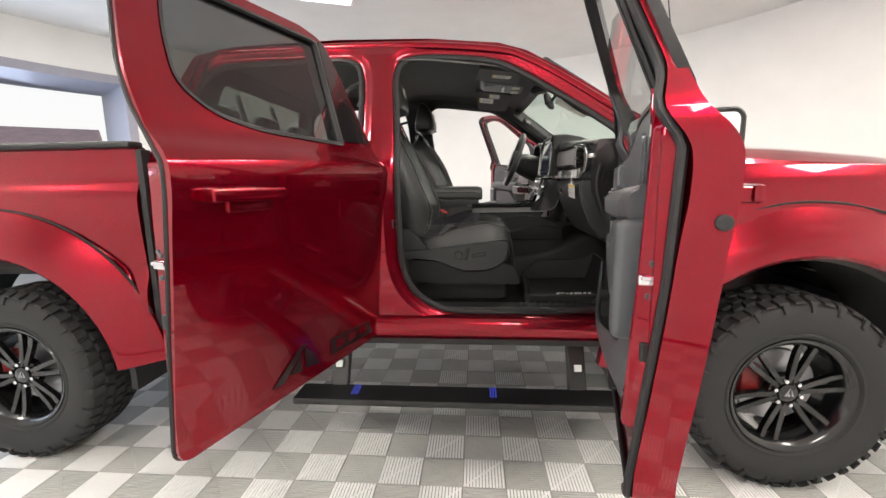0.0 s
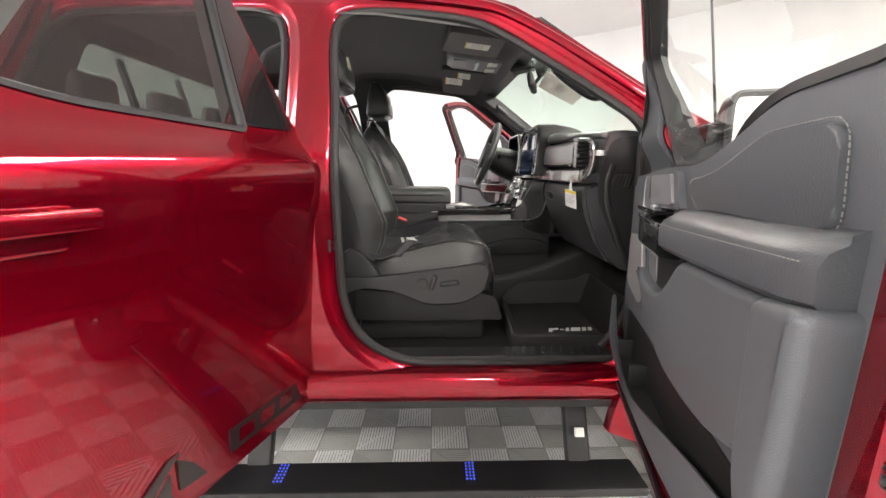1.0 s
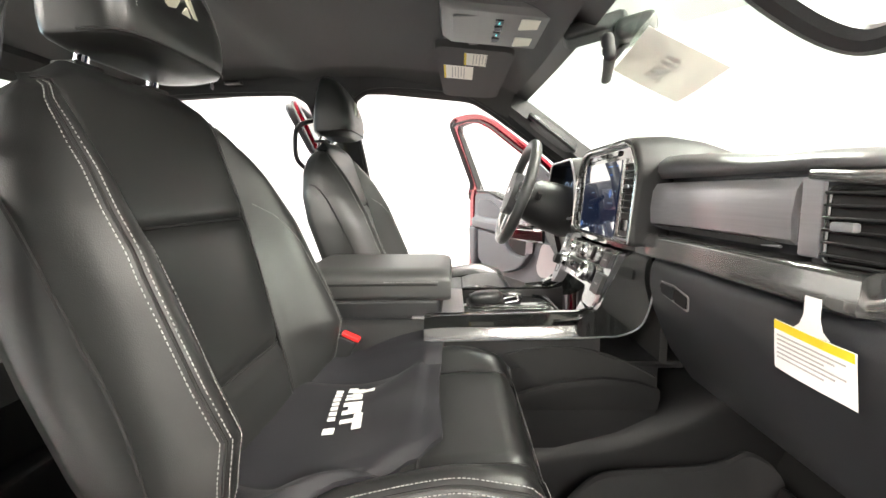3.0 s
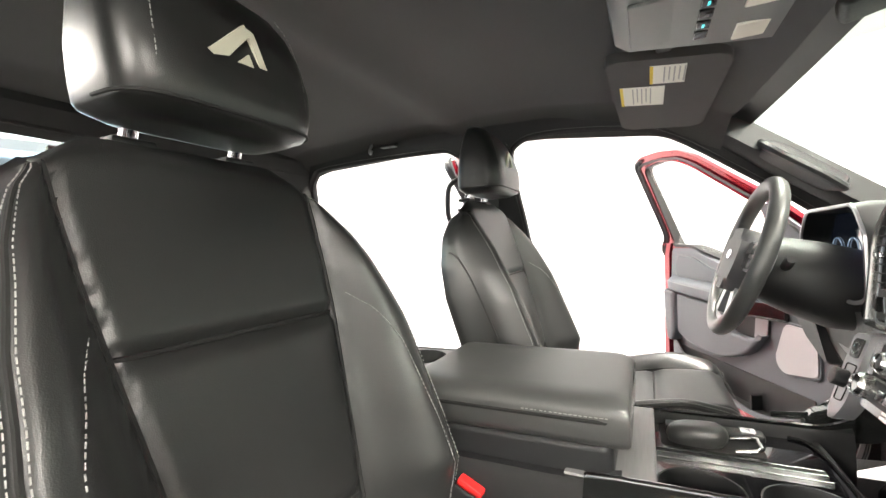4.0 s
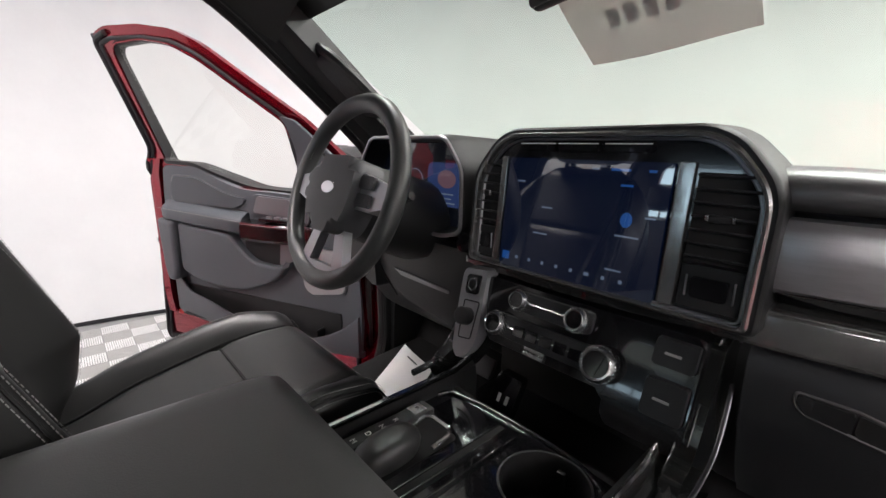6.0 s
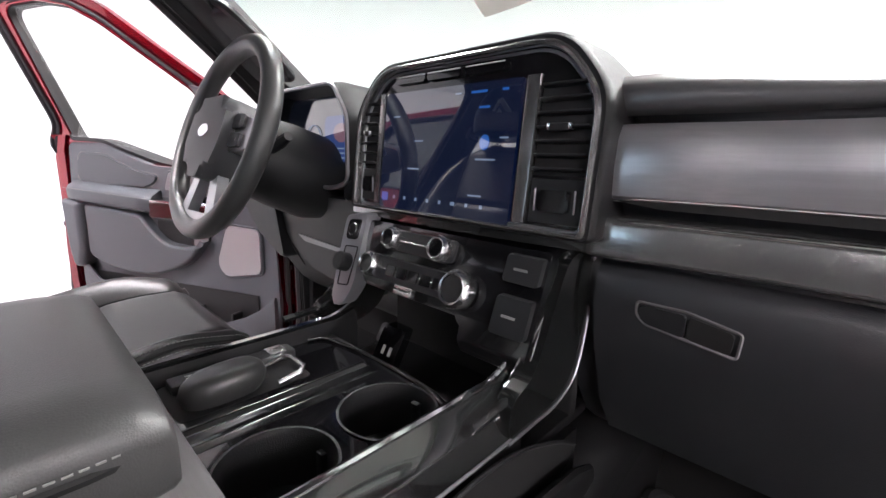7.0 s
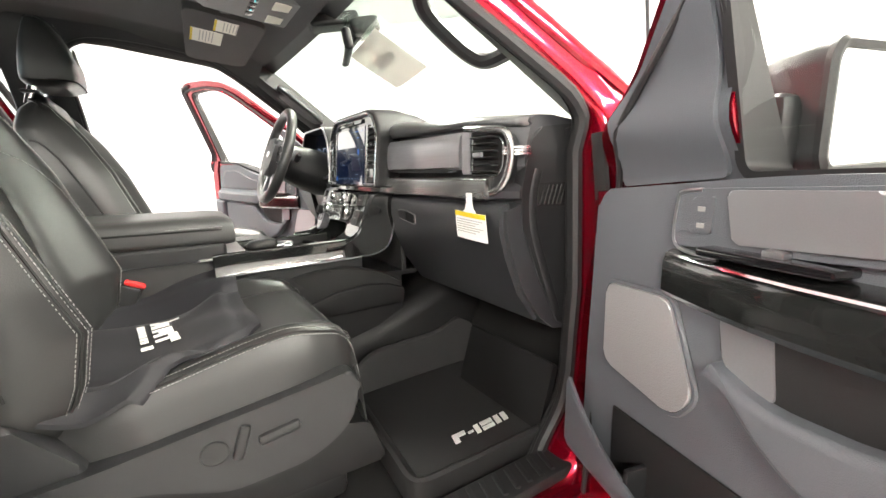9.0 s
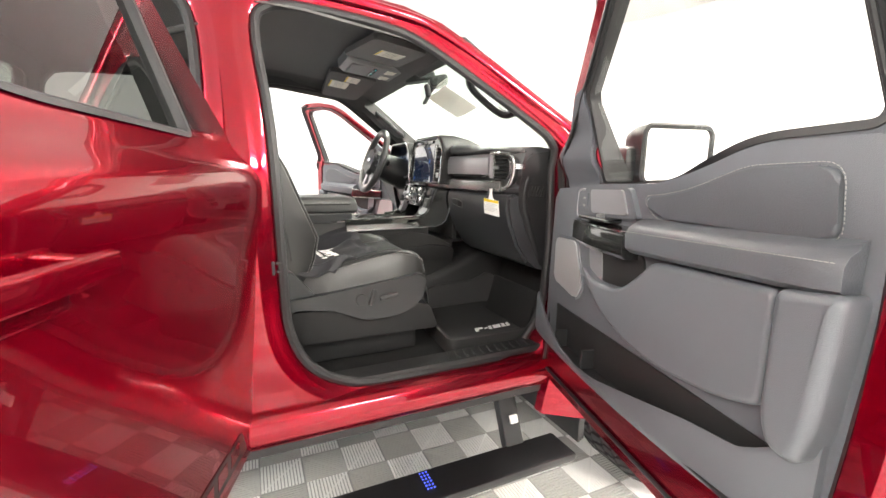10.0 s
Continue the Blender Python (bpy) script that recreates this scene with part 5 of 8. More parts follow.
for x0, w, parts in ((-0.115, 0.050, ((0, 0, 0.4, 1), (0.4, 0.55, 1, 1))), (-0.055, 0.022, ((0, 0.4, 1, 0.62),)), (-0.025, 0.018, ((0, 0, 1, 1),)), (0.003, 0.050, ((0, 0.55, 1, 1), (0, 0, 1, 0.4))), (0.063, 0.052, ((0, 0, 0.4, 1), (0.6, 0, 1, 1)))):
    for u0, v0, u1, v1 in parts:
        prism(bm, [(x0 + w * u + 0.012 * v, -0.022 + 0.044 * v) for u, v in ((u0, v0), (u1, v0), (u1, v1), (u0, v1))], 0, 0.002, lambda p, q, d: (-0.886 + 0.76 * p, -0.693 + 0.72 * q + 0.05 * p, 0.8195 + d))
ob = part("mat_emblem", bm, LETTER, floor_mat, "raised pale plain bars")
ob["kind"] = "stuff"
# toe board rise under the dash and the tunnel beside the mat
bm = bmesh.new()
prism(bm, [(-0.70, 0.77), (-0.50, 0.77), (-0.50, 1.12), (-0.56, 1.02)], -0.88, 0.88, lambda a, b, d: (a, d, b))
part("toe_board", bm, CARPET, truck)
bm = bmesh.new()
rings = []
for x, w, h in ((-1.45, 0.27, 0.93), (-1.15, 0.27, 0.95), (-0.95, 0.28, 0.99), (-0.80, 0.29, 1.05), (-0.70, 0.30, 1.10), (-0.58, 0.30, 1.12)):
    rings.append([(x, -w, 0.76), (x, -w + 0.015, h - 0.06), (x, -w + 0.05, h - 0.015), (x, -w + 0.10, h), (x, w - 0.10, h), (x, w - 0.05, h - 0.015), (x, w - 0.015, h - 0.06), (x, w, 0.76)])
loft(bm, rings)
part("tunnel", bm, BLACKPL, truck, "moulded black centre tunnel")

# ---------- seats ----------
seat_top = {}


def front_seat(s):
    """Front seat on the side s (-1 passenger, 1 driver): leather pads, seams, plastic side shield with switches."""
    yc = 0.467 * s
    dx = 0.070 if s > 0 else 0.0
    Z0, ZH = 1.10, 0.632

    def back_hw(z):
        return float(np.interp(z, [1.10, 1.20, 1.32, 1.45, 1.53, 1.61, 1.68, 1.71, 1.74], [0.255, 0.270, 0.276, 0.272, 0.262, 0.243, 0.218, 0.200, 0.165]))

    def seam_y(z):
        return float(np.interp(z, [1.12, 1.25, 1.40, 1.50, 1.57, 1.65, 1.72], [0.112, 0.120, 0.142, 0.158, 0.167, 0.174, 0.176]))

    def centre(z):
        return float(np.interp(z, [1.10, 1.18, 1.25, 1.35, 1.50, 1.62, 1.70, 1.74], [-1.660, -1.672, -1.690, -1.718, -1.762, -1.803, -1.828, -1.838]))

    def crest(z):
        return float(np.interp(z, [1.10, 1.17, 1.25, 1.48, 1.58, 1.66, 1.72, 1.74], [-1.640, -1.612, -1.597, -1.686, -1.740, -1.795, -1.832, -1.840]))

    def rear(z):
        return float(np.interp(z, [1.10, 1.33, 1.45, 1.54, 1.62, 1.68, 1.72, 1.74], [-1.775, -1.850, -1.890, -1.906, -1.906, -1.896, -1.884, -1.872]))

    def back_front(a, v):
        """Front face of the backrest; a across (-1..1), v up (0..1)."""
        z = Z0 + ZH * v
        aa, hw = abs(a), back_hw(z)
        sa = seam_y(z) / hw
        bol = smooth(sa - 0.02, 0.87, aa)
        x = centre(z) + (crest(z) - centre(z)) * bol - (0.050 - 0.040 * smooth(0.78, 1.0, v)) * smooth(0.90, 1.0, aa) ** 1.7
        x += 0.010 * math.cos(min(aa / sa, 1) * math.pi / 2) * math.sin(min(1, max(0, (z - 1.25) / 0.25)) * math.pi)
        x -= 0.020 * smooth(0.94, 1.0, v) ** 2
        groove = 0.009 * math.exp(-((z - 1.498) / 0.009) ** 2) * (1 if aa < sa else 0)
        groove += 0.008 * math.exp(-((aa - sa) / 0.022) ** 2)
        groove += 0.009 * math.exp(-((z - 1.245) / 0.012) ** 2) * (1 if aa < sa else 0)
        groove += 0.004 * math.exp(-((aa - 0.93) / 0.014) ** 2) * (1 - smooth(0.9, 1.0, v))
        return Vector((x - groove, yc + a * hw, z - 0.030 * smooth(0.60, 1.0, aa) ** 2 * smooth(0.80, 1.0, v)))

    bm = bmesh.new()
    rings = []
    nv, na = 60, 72
    for j in range(nv + 1):
        v = j / nv
        z = Z0 + ZH * v
        ring = [back_front(-1 + 2 * i / na, v) for i in range(na + 1)]
        hw = back_hw(z)
        xr, xf, ze = rear(z) + 0.012 * smooth(0.94, 1.0, v), ring[-1].x, ring[-1].z
        far = [(xf + (xr + 0.035 - xf) * q, 1.0 + 0.025 * math.sin(math.pi * q)) for q in (0.25, 0.5, 0.75, 1.0)] + [(xr + 0.012, 0.97), (xr, 0.88), (xr - 0.006, 0.5)]
        ring += [Vector((min(x, xf), yc + hw * w, ze)) for x, w in far] + [Vector((xr - 0.008, yc, z))] + [Vector((min(x, xf), yc - hw * w, ze)) for x, w in far[::-1]]
        rings.append(ring)
    loft(bm, rings)
    seat = part("front_seat", bm, LEATHER, truck, "black leather %s seat with pale double stitching" % ("passenger" if s < 0 else "driver"), 50)
    # seams as thin dark welts, and pale thread beside the bolsters
    at_z = lambda z: (z - Z0) / ZH
    bm = bmesh.new()
    for zz in (1.498, 1.245):
        w = seam_y(zz) / back_hw(zz) * 0.99
        tube(bm, [back_front(w * t, at_z(zz)) + Vector((0.0040, 0, 0)) for t in np.linspace(-1, 1, 24)], 0.0028, 5)
    for a in (-1, 1):
        tube(bm, [back_front(a * seam_y(z) / back_hw(z), at_z(z)) + Vector((0.0035, 0, 0)) for z in np.linspace(1.12, 1.722, 44)], 0.0028, 5)
    part("seam", bm, SEAM, seat)
    bm = bmesh.new()
    for a in (-1, 1):
        for off in (0.915, 0.945):
            dashes(bm, [back_front(a * off, v) + Vector((0.0020, a * 0.0010, 0)) for v in np.linspace(0.04, 0.97, 90)], 0.0007)
        dashes(bm, [back_front(a * float(np.interp(z, [1.15, 1.30, 1.44, 1.50, 1.525], [0.86, 0.85, 0.81, 0.75, 0.68])), at_z(z)) + Vector((0.0026, 0, 0)) for z in np.linspace(1.15, 1.525, 50)], 0.0007)
    part("stitching", bm, STITCH, seat, "pale grey double stitching")
    for a in (-1, 1):
        bm = bmesh.new()
        tube(bm, [back_front(a * 0.93, v) + Vector((0.0015, 0, 0)) for v in np.linspace(0.03, 0.97, 60)], 0.0024, 5)
        part("bolster_seam", bm, SEAM, seat)
        # curved seam of the side panel
        bm = bmesh.new()
        side = []
        for z, q in ((1.575, 0.98), (1.572, 0.80), (1.555, 0.60), (1.51, 0.44), (1.42, 0.34), (1.30, 0.30), (1.18, 0.28)):
            xf = back_front(1, at_z(z)).x
            side.append((xf + (rear(z) + 0.035 - xf) * q, yc + a * (back_hw(z) * (1.0 + 0.025 * math.sin(math.pi * q)) + 0.0005), z))
        tube(bm, catmull(side, 6), 0.0026, 5)
        part("side_seam", bm, SEAM, seat)
    # headrest
    bm = bmesh.new()
    rings = []
    for z, hw, f, b in ((1.750, 0.085, -1.812, -1.872), (1.753, 0.110, -1.792, -1.888), (1.763, 0.132, -1.770, -1.902), (1.770, 0.136, -1.765, -1.906), (1.79, 0.139, -1.761, -1.907), (1.83, 0.143, -1.764, -1.902), (1.88, 0.141, -1.780, -1.893), (1.92, 0.133, -1.800, -1.882), (1.945, 0.120, -1.818, -1.874), (1.958, 0.095, -1.834, -1.866)):
        ring = []
        for i in range(40):
            q = 2 * math.pi * i / 40
            c, sn = math.cos(q), math.sin(q)
            e = 0.36
            xx = 0.010 + 0.5 * (f + b) + 0.5 * (f - b) * math.copysign(abs(c) ** e, c)
            ring.append((xx - 0.012 * (abs(sn) ** 2) * (1 if c > 0 else 0), yc + 0.99 * hw * math.copysign(abs(sn) ** e, sn), z))
        rings.append(ring)
    loft(bm, [r for r in rings])
    part("headrest", bm, LEATHER, seat, "black leather headrest with a pale triangular emblem", 60)
    bm = bmesh.new()
    for sgn in (-1, 1):
        dashes(bm, catmull([(-1.771, yc + sgn * 0.104, 1.776), (-1.759, yc + sgn * 0.106, 1.80), (-1.7635, yc + sgn * 0.107, 1.85), (-1.779, yc + sgn * 0.102, 1.905), (-1.796, yc + sgn * 0.092, 1.938)], 6), 0.0007)
    part("stitching", bm, STITCH, seat)
    bm = bmesh.new()
    tube(bm, [(p[0] + 0.001, p[1], p[2] - 0.002) for p in rings[3][-10:] + rings[3][:11]], 0.0022, 6)
    part("headrest_piping", bm, SEAM, seat)
    for sgn in (-1, 1):
        bm = bmesh.new()
        tube(bm, [(-1.890, yc + sgn * 0.074, 1.70), (-1.858, yc + sgn * 0.074, 1.80)], 0.0105, 12, False, 1.3)
        part("headrest_post", bm, CHROME, seat, "bright steel headrest post")
    for sgn in (-1, 1):
        bm = bmesh.new()
        rbox(bm, (-1.880, yc + sgn * 0.074, 1.736), (0.040, 0.052, 0.010), 0.004)
        part("post_collar", bm, DARKPL, seat)
    bm = bmesh.new()
    hx = lambda a, b, d: (-1.7565 - 0.16 * max(0, b - 1.82) + d, yc + a, 1.851 + 0.82 * (b - 1.835))
    for tri in (((-0.050, 1.815), (-0.034, 1.80), (0.016, 1.868), (0.008, 1.882)), ((-0.018, 1.805), (0.020, 1.797), (0.008, 1.833)), ((0.012, 1.878), (0.022, 1.874), (0.044, 1.795), (0.028, 1.798))):
        prism(bm, list(tri), -0.004, 0.0022, hx)
    part("headrest_emblem", bm, mat("cream_embroidery_%d" % s, (0.52, 0.52, 0.42), 0.8, 0, 0, 0.5, 900), seat, "cream embroidered triangular emblem")

    # cushion
    def cush(a, v):
        """Top of the cushion; v from the back (0) to the front edge (1) and down over it."""
        hw = float(np.interp(v, [0, 0.3, 0.8, 1.0], [0.245, 0.275, 0.270, 0.255]))
        x = -1.72 + (0.525 if s > 0 else 0.50) * min(v, 0.93) / 0.93
        z = 1.105 + 0.055 * smooth(0.15, 0.8, v) + (0.035 * smooth(0.0, 0.4, v) if s > 0 else 0)
        bol = 0.034 * smooth(0.55, 0.82, abs(a)) * (1 - smooth(0.70, 1.0, v) * 0.8)
        edge = 0.022 * smooth(0.80, 0.95, abs(a)) + 0.085 * smooth(0.90, 1.0, abs(a)) ** 1.4
        fr = smooth(0.88, 1.0, v)
        x += 0.030 * fr
        z -= 0.13 * fr ** 1.6
        seam = 0.009 * math.exp(-((abs(a) - 0.60) / 0.03) ** 2) + 0.008 * math.exp(-((v - 0.62) / 0.02) ** 2) * (1 if abs(a) < 0.6 else 0)
        return Vector((x, yc + a * hw, z + bol - edge - seam))

    bm = bmesh.new()
    rings = []
    for j in range(37):
        v = j / 36
        ring = [cush(-1 + 2 * i / 44, v) for i in range(45)]
        zb = 1.02
        ring += [Vector((ring[-1].x - (0.02 if v > 0.9 else 0), yc + 0.225 * q, zb)) for q in (1, 0.5, 0, -0.5, -1)]
        rings.append(ring)
    loft(bm, rings)
    part("cushion", bm, LEATHER, seat, "black leather seat cushion", 50)
    bm = bmesh.new()
    for a in (-1, 1):
        tube(bm, [cush(a * 0.60, v) + Vector((0, 0, 0.003)) for v in np.linspace(0.05, 0.97, 30)], 0.003, 5)
    tube(bm, [cush(-0.58 + 1.16 * t, 0.62) + Vector((0, 0, 0.003)) for t in np.linspace(0, 1, 20)], 0.003, 5)
    part("seam", bm, SEAM, seat)
    bm = bmesh.new()
    for a in (-1, 1):
        for off in (0.855, 0.905):
            dashes(bm, [cush(a * off, v) + Vector((0, 0, 0.0025)) for v in np.linspace(0.15, 0.97, 60)], 0.0007, 0.0060)
    dashes(bm, [cush(-0.86 + 1.72 * t, 0.93) + Vector((0.002, 0, 0.0015)) for t in np.linspace(0, 1, 30)], 0.0006)
    part("stitching", bm, STITCH, seat)
    for a in (-1, 1):
        bm = bmesh.new()
        tube(bm, [cush(a * 0.88, v) + Vector((0, 0, 0.001)) for v in np.linspace(0.12, 0.985, 50)], 0.0026, 5)
        part("bolster_seam", bm, SEAM, seat)
    # front lip of the seat base
    bm = bmesh.new()
    rbox(bm, (-1.46, yc, 0.985), (0.46, 0.46, 0.11), 0.03)
    part("seat_pan", bm, DARKPL, seat)
    bm = bmesh.new()
    rbox(bm, (-1.47, yc, 0.85), (0.50, 0.40, 0.16), 0.02)
    part("seat_pedestal", bm, DARKPL, seat)
    # side shield
    S = lambda a, b, d: (a, yc + s * (0.258 + d), b)
    sh = fillet([(-1.86, 1.02), (-1.80, 1.045), (-1.62, 1.055), (-1.22, 1.105), (-1.215, 1.04), (-1.255, 0.985), (-1.32, 0.955), (-1.45, 0.95), (-1.56, 1.00), (-1.68, 1.015), (-1.78, 0.985)], 0.03)
    bm = bmesh.new()
    prism(bm, sh, -0.03, 0.036, S, 0.012, 3)
    part("side_shield", bm, PLASTIC, seat, "dark grey plastic seat side shield")
    # dark tube draws the shadow line under the shield's lower edge
    bm = bmesh.new()
    tube(bm, [S(a, b, 0.0085) for a, b in catmull([(-1.78, 0.982), (-1.68, 1.010), (-1.56, 0.994), (-1.45, 0.944), (-1.32, 0.949), (-1.255, 0.980), (-1.212, 1.04), (-1.216, 1.10)], 6)], 0.0045, 6)
    part("shield_shadow_line", bm, SEAM, seat)
    bm = bmesh.new()
    prism(bm, fillet([(-1.81, 1.035), (-1.745, 1.160), (-1.70, 1.155), (-1.61, 1.045)], 0.03), -0.04, 0.020, S, 0.012, 3)
    part("hinge_cover", bm, PLASTIC, seat)
    bm = bmesh.new()
    prism(bm, fillet([(-1.72, 0.880), (-1.72, 1.000), (-1.49, 0.985), (-1.25, 0.985), (-1.19, 0.968), (-1.160, 0.885), (-1.168, 0.875)], 0.008), -0.06, 0.006, S, 0.004)
    part("rail_cover", bm, BLACKPL, seat)
    bm = bmesh.new()
    disc(bm, S(-1.465, 1.028, 0.028), (0, s, 0), 0.021, 0.012, 24, 0.004)
    part("lumbar_knob", bm, DARKPL, seat, "round lumbar switch")
    bm = bmesh.new()
    rbox(bm, S(-1.425, 1.033, 0.036), (0.018, 0.016, 0.060), 0.006, 2, pose(0, 0, 0, 0, 18, 0))
    part("recline_switch", bm, DARKPL, seat)
    bm = bmesh.new()
    rbox(bm, S(-1.365, 1.03, 0.036), (0.070, 0.016, 0.020), 0.007, 2, pose(0, 0, 0, 0, -8, 0))
    part("slide_switch", bm, DARKPL, seat)
    for x in (-1.78,):
        bm = bmesh.new()
        prism(bm, fillet([(x, 0.80), (x, 0.86), (x + 0.05, 0.86), (x + 0.06, 0.80)], 0.008), 0.0, 0.03, S, 0.006)
        part("rail_end_cap", bm, PLASTIC, seat)
    bm = bmesh.new()
    for j in range(9):
        tube(bm, [S(-1.80, 0.82 + 0.018 * j, 0.005), S(-1.765, 0.82 + 0.018 * j, 0.005)], 0.009, 6)
    part("wiring_sleeve", bm, RUBBER, seat, "ribbed black wiring sleeve")
    # buckle
    bm = bmesh.new()
    rbox(bm, (-1.60, yc - s * 0.245, 1.165), (0.045, 0.028, 0.09), 0.008, 2, pose(0, 0, 0, 0, 25, 0))
    part("belt_buckle", bm, DARKPL, seat)
    bm = bmesh.new()
    rbox(bm, (-1.575, yc - s * 0.245, 1.208), (0.045, 0.022, 0.012), 0.004, 2, pose(0, 0, 0, 0, 25, 0))
    part("buckle_button", bm, BUCKLE, seat, "red buckle release button")
    seat_top[s] = cush
    seat.matrix_basis = Matrix.Translation((dx, 0, 0))
    return seat


front_seat(-1)
front_seat(1)

# rear bench
bm = bmesh.new()
rings = []
for y in np.linspace(-0.72, 0.72, 25):
    e = 0.02 * math.exp(-((abs(y) - 0.24) / 0.02) ** 2) + 0.05 * smooth(0.62, 0.72, abs(y))
    rings.append([(-2.22 - e, y, 1.02), (-2.20 - e, y, 1.15 - e), (-2.26, y, 1.215 - e), (-2.45, y, 1.19 - e), (-2.62, y, 1.17 - e), (-2.68 - e, y, 1.20), (-2.74 - e, y, 1.50), (-2.76 - e, y, 1.62), (-2.82, y, 1.64), (-2.84, y, 1.50), (-2.80, y, 1.02)])
loft(bm, rings)
bench = part("rear_bench", bm, LEATHER, truck, "black leather rear bench seat")
bm = bmesh.new()
rbox(bm, (-2.45, 0, 0.89), (0.55, 1.40, 0.24), 0.02)
part("bench_base", bm, DARKPL, bench)
for y in (-0.50, 0.0, 0.50):
    bm = bmesh.new()
    rbox(bm, (-2.775, y, 1.745), (0.09, 0.25, 0.15), 0.04, 4)
    part("rear_headrest", bm, LEATHER2, bench)
    bm = bmesh.new()
    for q in (-0.05, 0.05):
        tube(bm, [(-2.785, y + q, 1.60), (-2.78, y + q, 1.70)], 0.006, 8)
    part("headrest_post", bm, CHROME, bench)
# hook and lamp on the roof lining, rear seat belt
bm = bmesh.new()
tube(bm, catmull([(-2.30, 0.60, 2.02), (-2.305, 0.585, 1.995), (-2.31, 0.60, 1.985), (-2.315, 0.615, 2.0)], 4), 0.005, 6)
part("coat_hook", bm, SATIN, truck)
bm = bmesh.new()
rbox(bm, (-2.22, 0.60, 2.005), (0.07, 0.03, 0.012), 0.004)
part("roof_vent", bm, PLASTIC, truck)
bm = bmesh.new()
disc(bm, (-1.41, 0.30, 2.045), (0, 0, -1), 0.014, 0.006, 20, 0.002)
part("microphone", bm, SATIN, truck, "small round silver roof button")

# ---------- dashboard ----------
def dash_sec(y):
    """Profile (x, z) of the dash at y: top pad, face, shelf, lower face."""
    b = 0.010 * smooth(0.60, 0.80, abs(y))
    turn = 0.5 * max(0, -0.71 - y)
    low = 0.45 * smooth(0.28, 0.55, -y)
    return [(x + (turn if x < -0.72 and z > 1.39 else 0), z - max(0, z - 1.56) * low) for x, z in [(-0.40, 1.515), (-0.55, 1.55), (-0.70, 1.585 - b), (-0.80, 1.600 - b), (-0.846, 1.597 - b), (-0.862, 1.585 - b), (-0.866, 1.570 - b), (-0.860, 1.555), (-0.866, 1.548), (-0.880, 1.500), (-0.880, 1.468), (-0.868, 1.455), (-0.862, 1.440), (-0.885, 1.428), (-0.895, 1.415), (-0.893, 1.400), (-0.876, 1.392), (-0.884, 1.375), (-0.886, 1.335), (-0.872, 1.280), (-0.835, 1.190), (-0.785, 1.120), (-0.740, 1.085), (-0.68, 1.075), (-0.56, 1.10), (-0.45, 1.30)]]


bm = bmesh.new()
rings = []
for y in np.linspace(-0.795, -0.215, 30):
    rings.append([(x, float(y), z) for x, z in dash_sec(float(y))])
loft(bm, rings)
dash = part("dashboard", bm, GLOVE, truck, "black dashboard with padded top and brushed trim")
bm = bmesh.new()
rings = [[(x + (0.02 if z > 1.3 else 0.05), float(y), z) for x, z in dash_sec(float(y))] for y in np.linspace(0.215, 0.795, 24)]
loft(bm, rings)
part("driver_dash", bm, DARKPL, dash)
bm = bmesh.new()
rings = [[(x, float(y), z + 0.03 * (1 - (y / 0.23) ** 2)) for x, z in ((-0.40, 1.50), (-0.55, 1.56), (-0.70, 1.60), (-0.80, 1.61), (-0.80, 1.20), (-0.45, 1.20))] for y in np.linspace(-0.225, 0.225, 12)]
loft(bm, rings)
part("dash_middle", bm, BLACKPL, dash)
# top pad
bm = bmesh.new()
rings = []
for y in np.linspace(-0.79, -0.232, 26):
    b = 0.010 * smooth(0.60, 0.80, abs(y))
    low = 0.45 * smooth(0.28, 0.55, -float(y))
    turn = 0.5 * max(0, -0.71 - float(y))
    rings.append([(x - 0.018 * smooth(0.42, 0.27, -float(y)) * (1 if x < -0.82 else 0) + (turn if x < -0.6 else 0), float(y), z - max(0, z - 1.56) * low - b) for x, z in ((-0.52, 1.556), (-0.70, 1.592), (-0.80, 1.609), (-0.850, 1.607), (-0.872, 1.594), (-0.876, 1.576), (-0.868, 1.560), (-0.80, 1.575), (-0.52, 1.54))])
loft(bm, rings)
part("top_pad", bm, PAD, dash, "soft black padded dash top", 75)
# brushed trim panel
bm = bmesh.new()
rings = []
for y in np.linspace(-0.625, -0.232, 14):
    rings.append([(x - 0.018 * smooth(0.42, 0.27, -float(y)), float(y), z) for x, z in ((-0.86, 1.552), (-0.877, 1.550), (-0.886, 1.535), (-0.890, 1.500), (-0.888, 1.470), (-0.880, 1.463), (-0.86, 1.462))])
loft(bm, rings)
part("trim_panel", bm, BRUSHED, dash, "brushed graphite trim panel")
bm = bmesh.new()
prism(bm, [(-0.270, 1.4655), (-0.30, 1.4665), (-0.345, 1.4665), (-0.39, 1.4665), (-0.43, 1.4665), (-0.56, 1.4665), (-0.610, 1.4630), (-0.585, 1.4565), (-0.43, 1.4575), (-0.39, 1.4578), (-0.345, 1.4582), (-0.32, 1.4585)], -0.004, 0.0012, lambda a, b, d: (-0.8885 - 0.018 * smooth(0.42, 0.27, -a) - d, a, b))
part("trim_slot", bm, SEAM, dash, "dark slot along the trim panel")
bm = bmesh.new()
tube(bm, [(-0.9086, -0.270, 1.4660), (-0.9066, -0.30, 1.4672), (-0.9000, -0.345, 1.4672), (-0.8920, -0.40, 1.4672), (-0.8902, -0.43, 1.4672), (-0.8900, -0.56, 1.4672), (-0.8896, -0.612, 1.4635)], [0.0006, 0.0015, 0.0015, 0.0015, 0.0014, 0.0013, 0.0008], 6)
part("trim_accent", bm, CHROME, dash, "thin bright trim line")
bm = bmesh.new()
tube(bm, [(-0.8896, -0.575, 1.4575), (-0.8900, -0.612, 1.4600)], [0.0008, 0.0024], 6)
